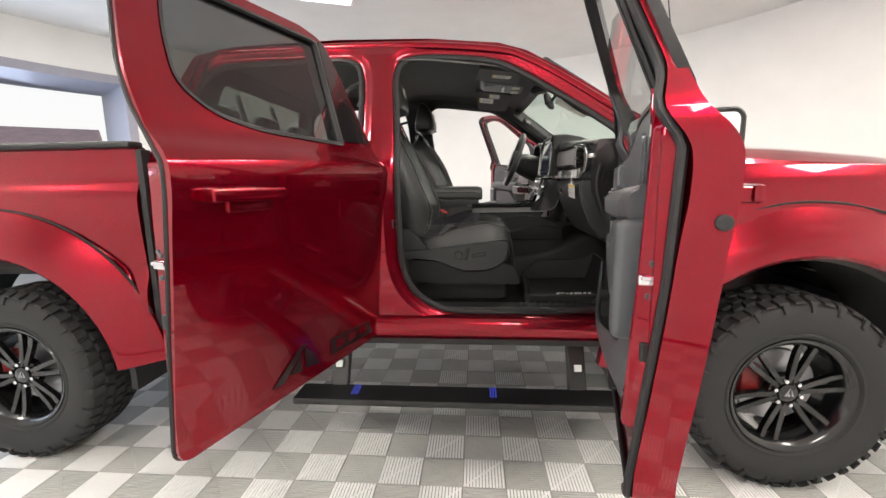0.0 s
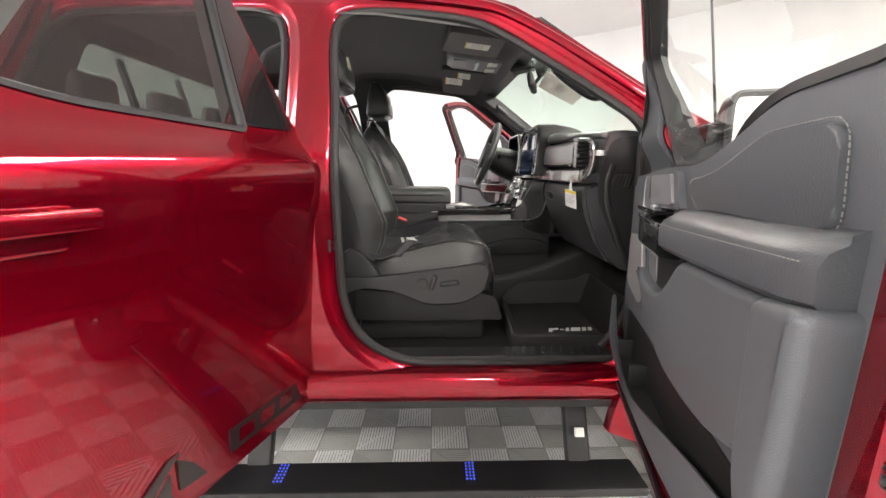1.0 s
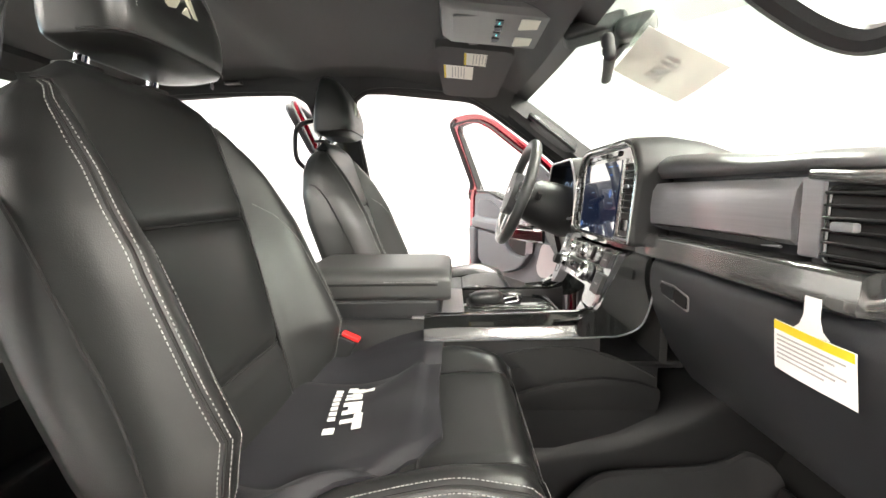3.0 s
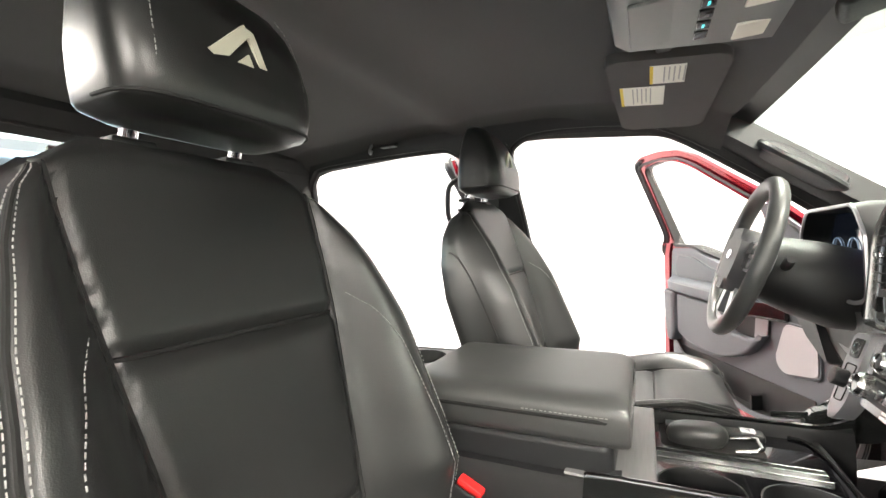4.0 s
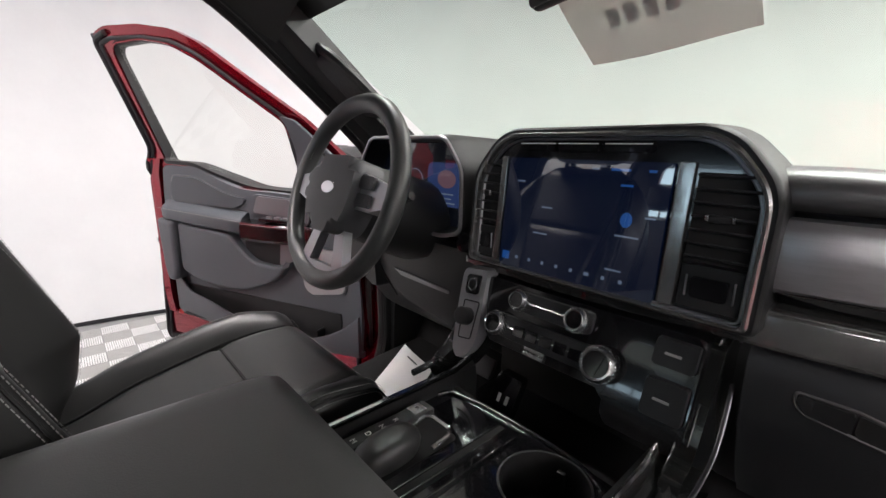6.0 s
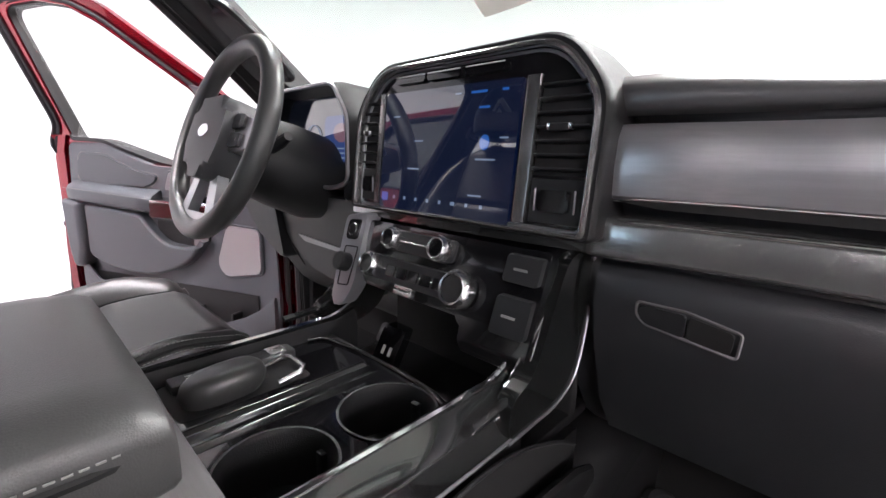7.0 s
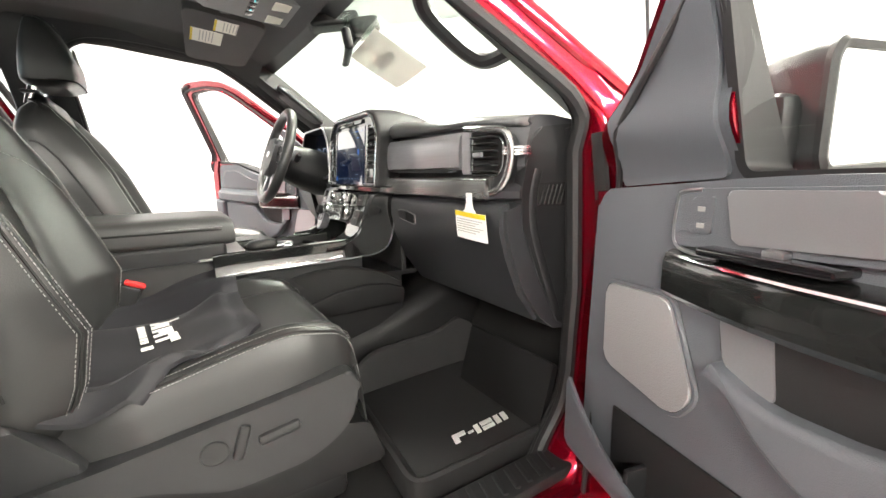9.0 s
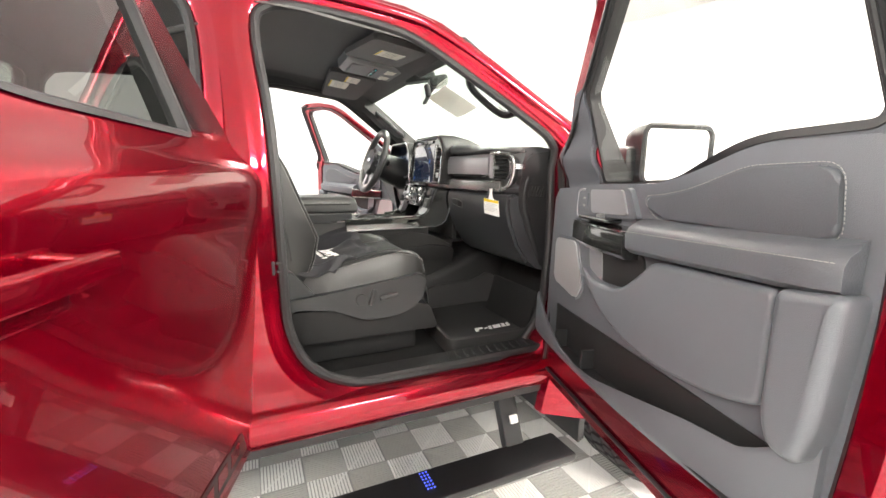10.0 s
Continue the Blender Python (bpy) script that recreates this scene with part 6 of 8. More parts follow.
part("trim_accent", bm, SATIN, dash)
# gloss shelf running across
bm = bmesh.new()
rings = []
for y in np.linspace(-0.735, -0.20, 18):
    d = 0.005 * smooth(-0.62, -0.73, float(y)) - 0.014 * smooth(0.42, 0.27, -float(y))
    rings.append([(x + d, float(y), z) for x, z in ((-0.86, 1.447), (-0.888, 1.446), (-0.897, 1.443), (-0.9015, 1.437), (-0.905, 1.404), (-0.903, 1.399), (-0.875, 1.395))])
loft(bm, rings)
part("gloss_shelf", bm, SHELF, dash, "glossy smoked trim strip")
# glove box with latch
bm = bmesh.new()
rings = []
for y in np.linspace(-0.782, -0.255, 14):
    rings.append([(x, float(y), z) for x, z in ((-0.87, 1.390), (-0.882, 1.388), (-0.8905, 1.382), (-0.8945, 1.370), (-0.8965, 1.352), (-0.896, 1.330), (-0.882, 1.275), (-0.845, 1.185), (-0.792, 1.112), (-0.76, 1.125), (-0.82, 1.25))])
loft(bm, rings)
part("glove_box", bm, GLOVE, dash, "dark grey glove box lid")
bm = bmesh.new()
gl = fillet([(-0.307, 1.350), (-0.307, 1.334), (-0.318, 1.324), (-0.410, 1.312), (-0.412, 1.340), (-0.36, 1.350)], 0.005)
# dark plate on the lid paints the shade of the finger recess
prism(bm, fillet([(-0.362, 1.346), (-0.362, 1.320), (-0.404, 1.315), (-0.406, 1.338)], 0.004), 0.0, 0.006, lambda a, b, d: (-0.892 - d, a, b), 0.002)
part("latch_recess_shade", bm, SEAM, dash, "dark plate standing in for the shaded recess beside the latch")
bm = bmesh.new()
prism(bm, fillet([(-0.310, 1.347), (-0.310, 1.334), (-0.320, 1.326), (-0.360, 1.321), (-0.360, 1.347)], 0.004), 0.0, 0.008, lambda a, b, d: (-0.892 - d, a, b), 0.002)
part("glove_latch", bm, PLASTIC, dash, "flush glove box latch")
bm = bmesh.new()
tube(bm, [(-0.8965, a, b) for a, b in gl], 0.0018, 5, True)
part("latch_rim", bm, PLATE, dash, "satin line round the latch")
# passenger vent: satin band sweeping up from the shelf round a dark slatted opening
back_off = lambda y: 0.35 * max(0, -0.715 - y)
VX = lambda a, b, d: (-0.884 + back_off(a) - d, a, b)
bm = bmesh.new()
prism(bm, fillet([(-0.655, 1.550), (-0.765, 1.540), (-0.780, 1.520), (-0.780, 1.470), (-0.765, 1.430), (-0.735, 1.412), (-0.655, 1.412)], 0.012), -0.02, 0.0, VX, 0.003)
part("vent_plate", bm, PLASTIC, dash, "dark face round the side air vent")
bm = bmesh.new()
vo = fillet([(-0.676, 1.538), (-0.752, 1.533), (-0.763, 1.520), (-0.763, 1.474), (-0.752, 1.450), (-0.676, 1.450)], 0.010)
prism(bm, vo, -0.001, 0.0015, VX)
part("vent_backing", bm, SEAM, dash)
bm = bmesh.new()
tube(bm, [VX(a, b, 0.003) for a, b in vo], 0.0032, 8, True)
part("vent_rim", bm, SMOKE, dash, "gloss rim of the side air vent")
for j in range(6):
    bm = bmesh.new()
    rbox(bm, (-0.886, -0.7165, 1.458 + 0.0145 * j), (0.018, 0.080, 0.0030), 0.001, 1, pose(0, 0, 0, 0, 12, 0))
    part("vent_slat", bm, DARKPL, dash)
bm = bmesh.new()
rbox(bm, (-0.899, -0.712, 1.494), (0.010, 0.030, 0.011), 0.003)
part("vent_tab", bm, RELEASE, dash)
bm = bmesh.new()
band = catmull([(-0.655, 1.553), (-0.715, 1.548), (-0.758, 1.544), (-0.779, 1.530), (-0.785, 1.495), (-0.778, 1.455), (-0.764, 1.428), (-0.745, 1.414), (-0.722, 1.409)], 6)
tube(bm, [VX(a, b, 0.008) for a, b in band], [0.0062 + 0.0035 * math.sin(math.pi * q / (len(band) - 1)) for q in range(len(band))], 10, False, 0.9, (1, 0, 0))
part("vent_band", bm, SHELF, dash, "satin trim band curving round the side vent")
bm = bmesh.new()
rbox(bm, (-0.8795, -0.652, 1.500), (0.018, 0.032, 0.096), 0.003)
part("vent_cheek", bm, BRUSHED, dash, "satin strip beside the side vent")
for j in range(3):
    bm = bmesh.new()
    loft(bm, [[(x - 0.004, y, 1.4935 + 0.0068 * j - h), (x - 0.0075, y, 1.4935 + 0.0068 * j - h * 0.6), (x - 0.0075, y, 1.4935 + 0.0068 * j + h * 0.6), (x - 0.004, y, 1.4935 + 0.0068 * j + h), (x + 0.01, y, 1.4935 + 0.0068 * j)] for x, y, h in ((-0.872, -0.772, 0.0032), (-0.866, -0.786, 0.0032), (-0.852, -0.799, 0.0030), (-0.836, -0.806, 0.0026))])
    part("vent_end_ridge", bm, POLISHED, dash, "bright ridged end piece beside the vent")
# end face of the dash towards the door
bm = bmesh.new()
ef = fillet([(-0.815, 1.548), (-0.70, 1.560), (-0.56, 1.53), (-0.58, 1.30), (-0.66, 1.10), (-0.72, 1.08), (-0.785, 1.20), (-0.845, 1.34), (-0.848, 1.42)], 0.025)
prism(bm, ef, -0.02, 0.008, lambda a, b, d: (a, -0.790 - d, b), 0.010, 3)
part("dash_end", bm, PLASTIC, dash, "dark grey dash end panel")
bm = bmesh.new()
prism(bm, fillet([(-0.800, 1.431), (-0.715, 1.431), (-0.720, 1.378), (-0.803, 1.382)], 0.006), 0.007, 0.010, lambda a, b, d: (a, -0.790 - d, b))
part("end_vent", bm, SEAM, dash)
for ridge in (((-0.800, 1.46), (-0.815, 1.40), (-0.810, 1.33), (-0.775, 1.23), (-0.735, 1.13)), ((-0.712, 1.55), (-0.691, 1.477), (-0.682, 1.326), (-0.700, 1.165))):
    bm = bmesh.new()
    tube(bm, [(a, -0.797, b) for a, b in catmull(ridge, 5)], 0.012, 10, False, 0.35, (0, 1, 0))
    part("end_ridge", bm, PLASTIC, dash)
for j in range(6):
    bm = bmesh.new()
    rbox(bm, (-0.790 + 0.013 * j, -0.8015, 1.405), (0.004, 0.004, 0.045), 0.001, 1, pose(0, 0, 0, 0, 20, 0))
    part("vent_slat", bm, BLACKPL, dash)

# ---------- centre stack ----------
YC = -0.018
stack_o = [(0.195, 1.418), (0.195, 1.585), (0.140, 1.655), (-0.205, 1.655), (-0.263, 1.585), (-0.263, 1.418)]
YF = -0.035
ST = lambda y, z, d: (-0.927 + 0.100 * (z - 1.517) - d, y, z)
hood = fillet([(y * 1.0, z) for y, z in stack_o], [0.01, 0.03, 0.04, 0.04, 0.03, 0.01], 6)
ring_at = lambda g, d: [ST(YF + (y - YF) * g, 1.50 + (z - 1.50) * (1 + (g - 1) * 1.35), d) for y, z in hood]
bm = bmesh.new()
loft(bm, [[(x, YF + (y - YF) * g, 1.50 + (z - 1.50) * h) for y, z in hood] for x, g, h in ((-0.56, 0.90, 0.50), (-0.66, 0.95, 0.72), (-0.76, 1.0, 0.94), (-0.84, 1.015, 1.03))] + [ring_at(1.018, 0.000), ring_at(1.015, 0.008), ring_at(1.0, 0.013), ring_at(0.975, 0.012), ring_at(0.965, -0.010)])
stack = part("control_panel", bm, BLACKPL, truck, "black centre stack with touchscreen, vents and knobs", 50)
bm = bmesh.new()
band = [ring_at(g, d) for g, d in ((0.985, 0.010), (0.980, 0.0145), (0.968, 0.0160), (0.952, 0.0150), (0.945, 0.010), (0.942, -0.006))]
loft(bm, band, True, False)
part("stack_frame", bm, SHELF, stack, "dark chrome frame round the screen and vents")
bm = bmesh.new()
tube(bm, ring_at(0.930, 0.0015), 0.0022, 6, True)
part("bezel_line", bm, SATIN, stack, "thin bright inner line")
bm = bmesh.new()
loft(bm, [ring_at(0.955, -0.012), ring_at(0.955, -0.004), ring_at(0.94, -0.0005)])
part("bezel_panel", bm, GLOSSBLK, stack, "gloss black panel")
for y0, y1 in ((-0.1525, -0.1715), (0.1405, 0.1265)):
    bm = bmesh.new()
    prism(bm, [(y0, 1.428), (y0, 1.612), (y1, 1.612), (y1, 1.428)], -0.001, 0.0055, ST, 0.002)
    part("screen_side_bar", bm, SHELF, stack, "dark satin side bar")
bm = bmesh.new()
prism(bm, fillet([(0.1215, 1.424), (0.1215, 1.610), (-0.1475, 1.610), (-0.1475, 1.424)], 0.004), -0.001, 0.006, ST, 0.0015)
part("touchscreen", bm, SCREEN, stack, "large touchscreen showing a dark blue menu")
for yy in (0.068, -0.005, -0.082):
    bm = bmesh.new()
    prism(bm, fillet([(yy - 0.034, 1.623), (yy + 0.034, 1.623), (yy + 0.034, 1.635), (yy - 0.034, 1.635)], 0.003), -0.001, 0.006, ST, 0.002)
    part("hood_button", bm, GLOSSBLK, stack)
    bm = bmesh.new()
    prism(bm, [(yy - 0.033, 1.6328), (yy + 0.033, 1.6328), (yy + 0.033, 1.6345), (yy - 0.033, 1.6345)], 0.0055, 0.0070, ST)
    part("button_line", bm, LETTER, stack, "thin bright line along the button")
bm = bmesh.new()
flat = lambda y, z, w, h: prism(bm, [(y - w / 2, z - h / 2), (y + w / 2, z - h / 2), (y + w / 2, z + h / 2), (y - w / 2, z + h / 2)], 0.0061, 0.0066, ST)
for j in range(8):
    flat(0.084 - 0.0265 * j, 1.4425, 0.0050 if j != 5 else 0.008, 0.0052)
for y, z, w in ((0.092, 1.572, 0.016), (0.035, 1.533, 0.020), (0.040, 1.490, 0.022), (0.053, 1.490, 0.005), (-0.100, 1.507, 0.034), (-0.088, 1.457, 0.024), (-0.040, 1.598, 0.012), (-0.128, 1.536, 0.014)):
    flat(y, z, w, 0.0024)
part("screen_text", bm, ICON, stack, "small pale icons and unreadable menu lines")["kind"] = "stuff"
bm = bmesh.new()
flat(0.108, 1.4425, 0.015, 0.014)
flat(-0.078, 1.598, 0.028, 0.0035)
flat(-0.122, 1.598, 0.010, 0.0035)
flat(-0.090, 1.577, 0.018, 0.003)
prism(bm, [(-0.096 + 0.0085 * math.cos(q), 1.530 + 0.0105 * math.sin(q)) for q in np.linspace(0, 2 * math.pi, 18, False)], 0.0061, 0.0066, ST)
part("screen_tile", bm, ICONBLUE, stack, "bright blue menu tiles")["kind"] = "stuff"
# vents beside the screen
for yc, w in ((0.1600, 0.036), (-0.2105, 0.070)):
    bm = bmesh.new()
    prism(bm, [(yc - w / 2, 1.490), (yc + w / 2, 1.490), (yc + w / 2, 1.606 if abs(yc) < 0.18 else 1.600), (yc - w / 2, 1.606 if abs(yc) < 0.18 else 1.600)], -0.0006, 0.0006, ST)
    part("vent_backing", bm, SEAM, stack)
    for j in range(7):
        bm = bmesh.new()
        rbox(bm, ST(yc, 1.497 + 0.0165 * j, 0.004), (0.013, w - 0.002, 0.0030), 0.001, 1, pose(0, 0, 0, 0, 16, 0))
        part("vent_slat", bm, DARKPL, stack)
    bm = bmesh.new()
    rbox(bm, ST(yc, 1.5465, 0.011), (0.008, 0.45 * w, 0.010), 0.003)
    part("vent_tab", bm, DARKPL, stack)
    for q in (-0.2 * w, 0.2 * w):
        bm = bmesh.new()
        rbox(bm, ST(yc + q, 1.5475, 0.0125), (0.008, 0.005, 0.0085), 0.002)
        part("tab_end", bm, CHROME, stack, "bright end of the vent tab")
    bm = bmesh.new()
    prism(bm, [(yc - w / 2, 1.432), (yc + w / 2, 1.432), (yc + w / 2, 1.486), (yc - w / 2, 1.486)], -0.0005, 0.0030, ST, 0.002)
    part("switch_plate", bm, DARKPL, stack)
    bm = bmesh.new()
    prism(bm, fillet([(yc - 0.3 * w, 1.447), (yc + 0.3 * w, 1.447), (yc + 0.3 * w, 1.473), (yc - 0.3 * w, 1.473)], 0.004), 0.002, 0.0085, ST, 0.003)
    part("vent_switch", bm, GLOSSBLK, stack)
    for q in (-0.38 * w, 0.38 * w):
        bm = bmesh.new()
        rbox(bm, ST(yc + q, 1.460, 0.0045), (0.003, 0.0022, 0.028), 0.0008, 1)
        part("switch_line", bm, SATIN, stack)
# gloss strip under the screen
bm = bmesh.new()
rings = []
for y in np.linspace(YC - 0.235, YC + 0.235, 20):
    d = 0.016 * (1 - ((y - YC) / 0.235) ** 2)
    rings.append([(x - d, float(y), z) for x, z in ((-0.88, 1.428), (-0.918, 1.425), (-0.930, 1.416), (-0.930, 1.404), (-0.915, 1.398), (-0.88, 1.398))])
loft(bm, rings)
part("gloss_strip", bm, SMOKE, stack, "glossy curved strip below the screen")
# sloping control panel
ctl = lambda a, b, d: (-0.955 - 0.38 * (1.40 - b) - d, a, b)
bm = bmesh.new()
prism(bm, fillet([(YC + 0.150, 1.400), (YC - 0.207, 1.400), (YC - 0.207, 1.262), (YC - 0.105, 1.262), (YC - 0.100, 1.300), (YC + 0.120, 1.300)], 0.01), -0.06, 0.0, ctl, 0.004)
part("control_panel", bm, GLOSSBLK, stack, "gloss black sloping control panel")
for z, h, w0, w1 in ((1.378, 0.030, 0.068, -0.082), (1.333, 0.034, 0.10, -0.13)):
    bm = bmesh.new()
    prism(bm, fillet([(w0, z + h / 2), (w1, z + h / 2), (w1, z - h / 2), (w0, z - h / 2)], 0.008), 0.0, 0.006, ctl, 0.002)
    part("button_bar", bm, PLASTIC, stack)
    bm = bmesh.new()
    tube(bm, [ctl(w0 - 0.02, z, 0.007), ctl(w1 + 0.02, z, 0.007)], 0.0011, 5)
    part("bar_accent", bm, POLISHED, stack)
for y, z, r in ((0.044, 1.378, 0.017), (-0.061, 1.378, 0.018), (0.078, 1.333, 0.020), (-0.109, 1.333, 0.026)):
    c, ax = Vector(ctl(y, z, 0.004)), Vector((-1, 0, 0.38)).normalized()
    bm = bmesh.new()
    revolve(bm, c, ax, [(r, 0.0), (r, 0.013), (r * 0.97, 0.017), (r * 0.84, 0.022), (r * 0.74, 0.021), (r * 0.72, 0.018), (0.0, 0.018)], 36)
    part("knob", bm, POLISHED, stack, "knurled chrome knob with a black centre")
    bm = bmesh.new()
    disc(bm, c + ax * 0.0182, ax, r * 0.71, 0.001, 28)
    part("knob_face", bm, GLOSSBLK, stack)
    bm = bmesh.new()
    up = Vector((0.38, 0, 1)).normalized()
    for q in (0.18, -0.18):
        w = 0.30 if r < 0.024 or q < 0 else 0.16
        prism(bm, [(-w * r, (q - 0.07) * r), (w * r, (q - 0.07) * r), (w * r, (q + 0.07) * r), (-w * r, (q + 0.07) * r)], 0.0188, 0.0191, lambda a, b, d: c + Vector((0, a, 0)) + up * b + ax * d)
    part("knob_mark", bm, PRINTGREY, stack)
    bm = bmesh.new()
    for j in range(30):
        q = 2 * math.pi * j / 30
        t1 = ax.orthogonal().normalized()
        t2 = ax.cross(t1)
        rad = t1 * math.cos(q) + t2 * math.sin(q)
        tube(bm, [c + rad * r + ax * 0.002, c + rad * r + ax * 0.015], 0.0012, 5)
    part("knob_knurl", bm, POLISHED, stack)
bm = bmesh.new()
for j in range(5):
    prism(bm, [(0.035 - 0.026 * j + q * 0.010, zz) for q, zz in ((1, 1.3405), (-1, 1.3405), (-1, 1.3255), (1, 1.3255))], 0.006, 0.0085, ctl)
part("small_button", bm, GLOSSBLK, stack)
bm = bmesh.new()
for q in (1.3135, 1.3060):
    prism(bm, [(0.018, q + 0.0028), (-0.020, q + 0.0028), (-0.020, q - 0.0028), (0.018, q - 0.0028)], 0.0, 0.006, ctl, 0.001)
part("climate_button", bm, POLISHED, stack, "bright climate button")
# two large buttons
for z, h in ((1.377, 0.032), (1.322, 0.044)):
    bm = bmesh.new()
    prism(bm, fillet([(-0.171, z + h / 2), (-0.221, z + h / 2), (-0.221, z - h / 2), (-0.171, z - h / 2)], 0.003), 0.0, 0.010, ctl, 0.003)
    part("outlet_cover", bm, PLASTIC, stack, "square grey outlet cover")
    bm = bmesh.new()
    for q in ((0,) if h < 0.045 else (0.004, -0.004)):
        prism(bm, [(-0.184, z + q + 0.0015), (-0.204, z + q + 0.0015), (-0.204, z + q - 0.0015), (-0.184, z + q - 0.0015)], 0.010, 0.0104, ctl)
    part("cover_print", bm, STITCH, stack)
# ignition and light switch column on the driver's side of the stack
bm = bmesh.new()
prism(bm, fillet([(0.129, 1.410), (0.186, 1.404), (0.176, 1.330), (0.160, 1.258), (0.132, 1.254), (0.112, 1.290)], [0.006, 0.008, 0.03, 0.010, 0.012, 0.02]), -0.02, 0.010, ctl, 0.004, 3)
part("switch_column", bm, RELEASE, stack, "satin column with a rotary drive switch")
bm = bmesh.new()
tube(bm, [ctl(a, b, 0.0105) for a, b in fillet([(0.128, 1.355), (0.164, 1.352), (0.155, 1.288), (0.127, 1.292)], 0.004)], 0.0012, 5, True)
part("switch_outline", bm, SEAM, stack)
bm = bmesh.new()
disc(bm, ctl(0.148, 1.326, 0.010), (-1, 0, 0.38), 0.0165, 0.020, 24, 0.004)
part("drive_knob", bm, DARKPL, stack)
bm = bmesh.new()
prism(bm, fillet([(0.138, 1.400), (0.172, 1.397), (0.168, 1.364), (0.136, 1.366)], 0.006), 0.009, 0.0125, ctl, 0.002)
part("start_button", bm, GLOSSBLK, stack)
bm = bmesh.new()
tube(bm, [ctl(0.154 + 0.010 * math.cos(q), 1.382 + 0.010 * math.sin(q), 0.013) for q in np.linspace(0, 2 * math.pi, 20, False)], 0.0011, 5, True)
part("start_ring", bm, POLISHED, stack)
# side rail that curves down to the console
for y in (YC - 0.212, YC + 0.190):
    bm = bmesh.new()
    rail = catmull([(-0.900, y, 1.415), (-0.935, y, 1.39), (-0.985, y, 1.30), (-1.00, y, 1.268), (-1.03, y, 1.248), (-1.10, y, 1.240)], 6)
    tube(bm, rail, 0.006, 6)
    part("stack_rail", bm, SMOKE, stack)
    bm = bmesh.new()
    prism(bm, fillet([(-0.87, 1.41), (-0.945, 1.395), (-0.990, 1.30), (-1.005, 1.268), (-1.05, 1.250), (-1.05, 1.203), (-0.950, 1.208), (-0.906, 1.232), (-0.886, 1.283), (-0.881, 1.33), (-0.876, 1.392)], 0.02), -0.012, 0.012, lambda a, b, d: (a, y + d, b), 0.004)
    part("stack_cheek", bm, SMOKE, stack, "glossy smoked panel sweeping from the console up to the dash")
    bm = bmesh.new()
    yl = y + (0.013 if y > 0 else -0.013)
    tube(bm, catmull([(-1.05, yl, 1.204), (-1.0, yl, 1.206), (-0.948, yl, 1.210), (-0.905, yl, 1.233), (-0.886, yl, 1.284), (-0.881, yl, 1.33), (-0.878, yl, 1.388)], 5), 0.0022, 6)
    part("cheek_line", bm, SATIN, stack, "thin bright tube drawing the highlight on the bezel edge line")
bm = bmesh.new()
rbox(bm, (-0.90, YC, 1.128), (0.22, 0.40, 0.02), 0.006)
part("stack_shelf", bm, BLACKPL, stack, "dark open storage shelf")
# back wall in the shadow-gap black, so the shelf's shade is in its colour
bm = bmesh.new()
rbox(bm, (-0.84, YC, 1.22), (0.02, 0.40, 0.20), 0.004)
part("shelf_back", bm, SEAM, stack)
bm = bmesh.new()
prism(bm, fillet([(0.062, 1.205), (0.118, 1.205), (0.118, 1.135), (0.062, 1.135)], 0.008), 0.0, 0.02, lambda a, b, d: (-0.930 - 0.55 * (1.17 - b) - d, a, b), 0.004)
part("usb_panel", bm, GLOSSBLK, stack, "gloss black panel with charging sockets")
bm = bmesh.new()
for q in (-0.010, 0.008):
    prism(bm, [(0.090 + q - 0.0035, 1.160), (0.090 + q + 0.0035, 1.160), (0.090 + q + 0.0035, 1.174), (0.090 + q - 0.0035, 1.174)], 0.0202, 0.0206, lambda a, b, d: (-0.930 - 0.55 * (1.17 - b) - d, a, b))
part("usb_mark", bm, PRINTGREY, stack)

# ---------- centre console ----------
bm = bmesh.new()
rings = []
for x, zt in ((-1.92, 1.24), (-1.40, 1.238), (-1.322, 1.238), (-1.318, 1.130), (-0.86, 1.130)):
    rings.append([(x, -0.235, 0.93), (x, -0.235, min(zt, 1.148)), (x, -0.205, zt - 0.012), (x, -0.195, zt), (x, 0.125, zt - 0.012), (x, 0.150, zt - 0.026), (x, 0.172, min(zt, 1.148)), (x, 0.172, 0.93)])
loft(bm, rings)
console = part("centre_console", bm, BLACKPL, truck, "black centre console with cup holders and shifter")
for y, sg, dz in ((-0.2, -1, 0.0), (0.140, 1, 0.018)):
    bm = bmesh.new()
    rings = []
    for x, z, lo in ((-1.402, 1.242, 1.198), (-1.36, 1.246, 1.200), (-1.10, 1.248, 1.202), (-1.03, 1.250, 1.204), (-0.985, 1.268, 1.208)):
        z, lo = z - dz, lo - dz
        rings.append([(x, y - sg * 0.004, z + 0.006), (x, y + sg * 0.006, z + 0.004), (x, y + sg * 0.028, z - 0.016), (x, y + sg * 0.030, z - 0.020), (x, y + sg * 0.0395, lo + 0.004), (x, y + sg * 0.040, lo - 0.002), (x, y + sg * 0.02, lo - 0.008), (x, y - sg * 0.006, z - 0.02)])
    loft(bm, rings)
    part("console_side", bm, SMOKE, console, "glossy smoked console side")
    bm = bmesh.new()
    tube(bm, catmull([(x, y, z - dz) for x, z in ((-1.402, 1.249), (-1.36, 1.253), (-1.10, 1.255), (-1.03, 1.257), (-0.987, 1.275))], 5), 0.0035, 6)
    part("console_rail", bm, CHROME, console, "bright rail along the console")
    bm = bmesh.new()
    tube(bm, [(x, y + sg * 0.040, z - dz) for x, z in ((-1.400, 1.199), (-1.36, 1.201), (-1.10, 1.203), (-1.03, 1.205))], 0.0025, 6)
    part("lower_rail", bm, SATIN, console)
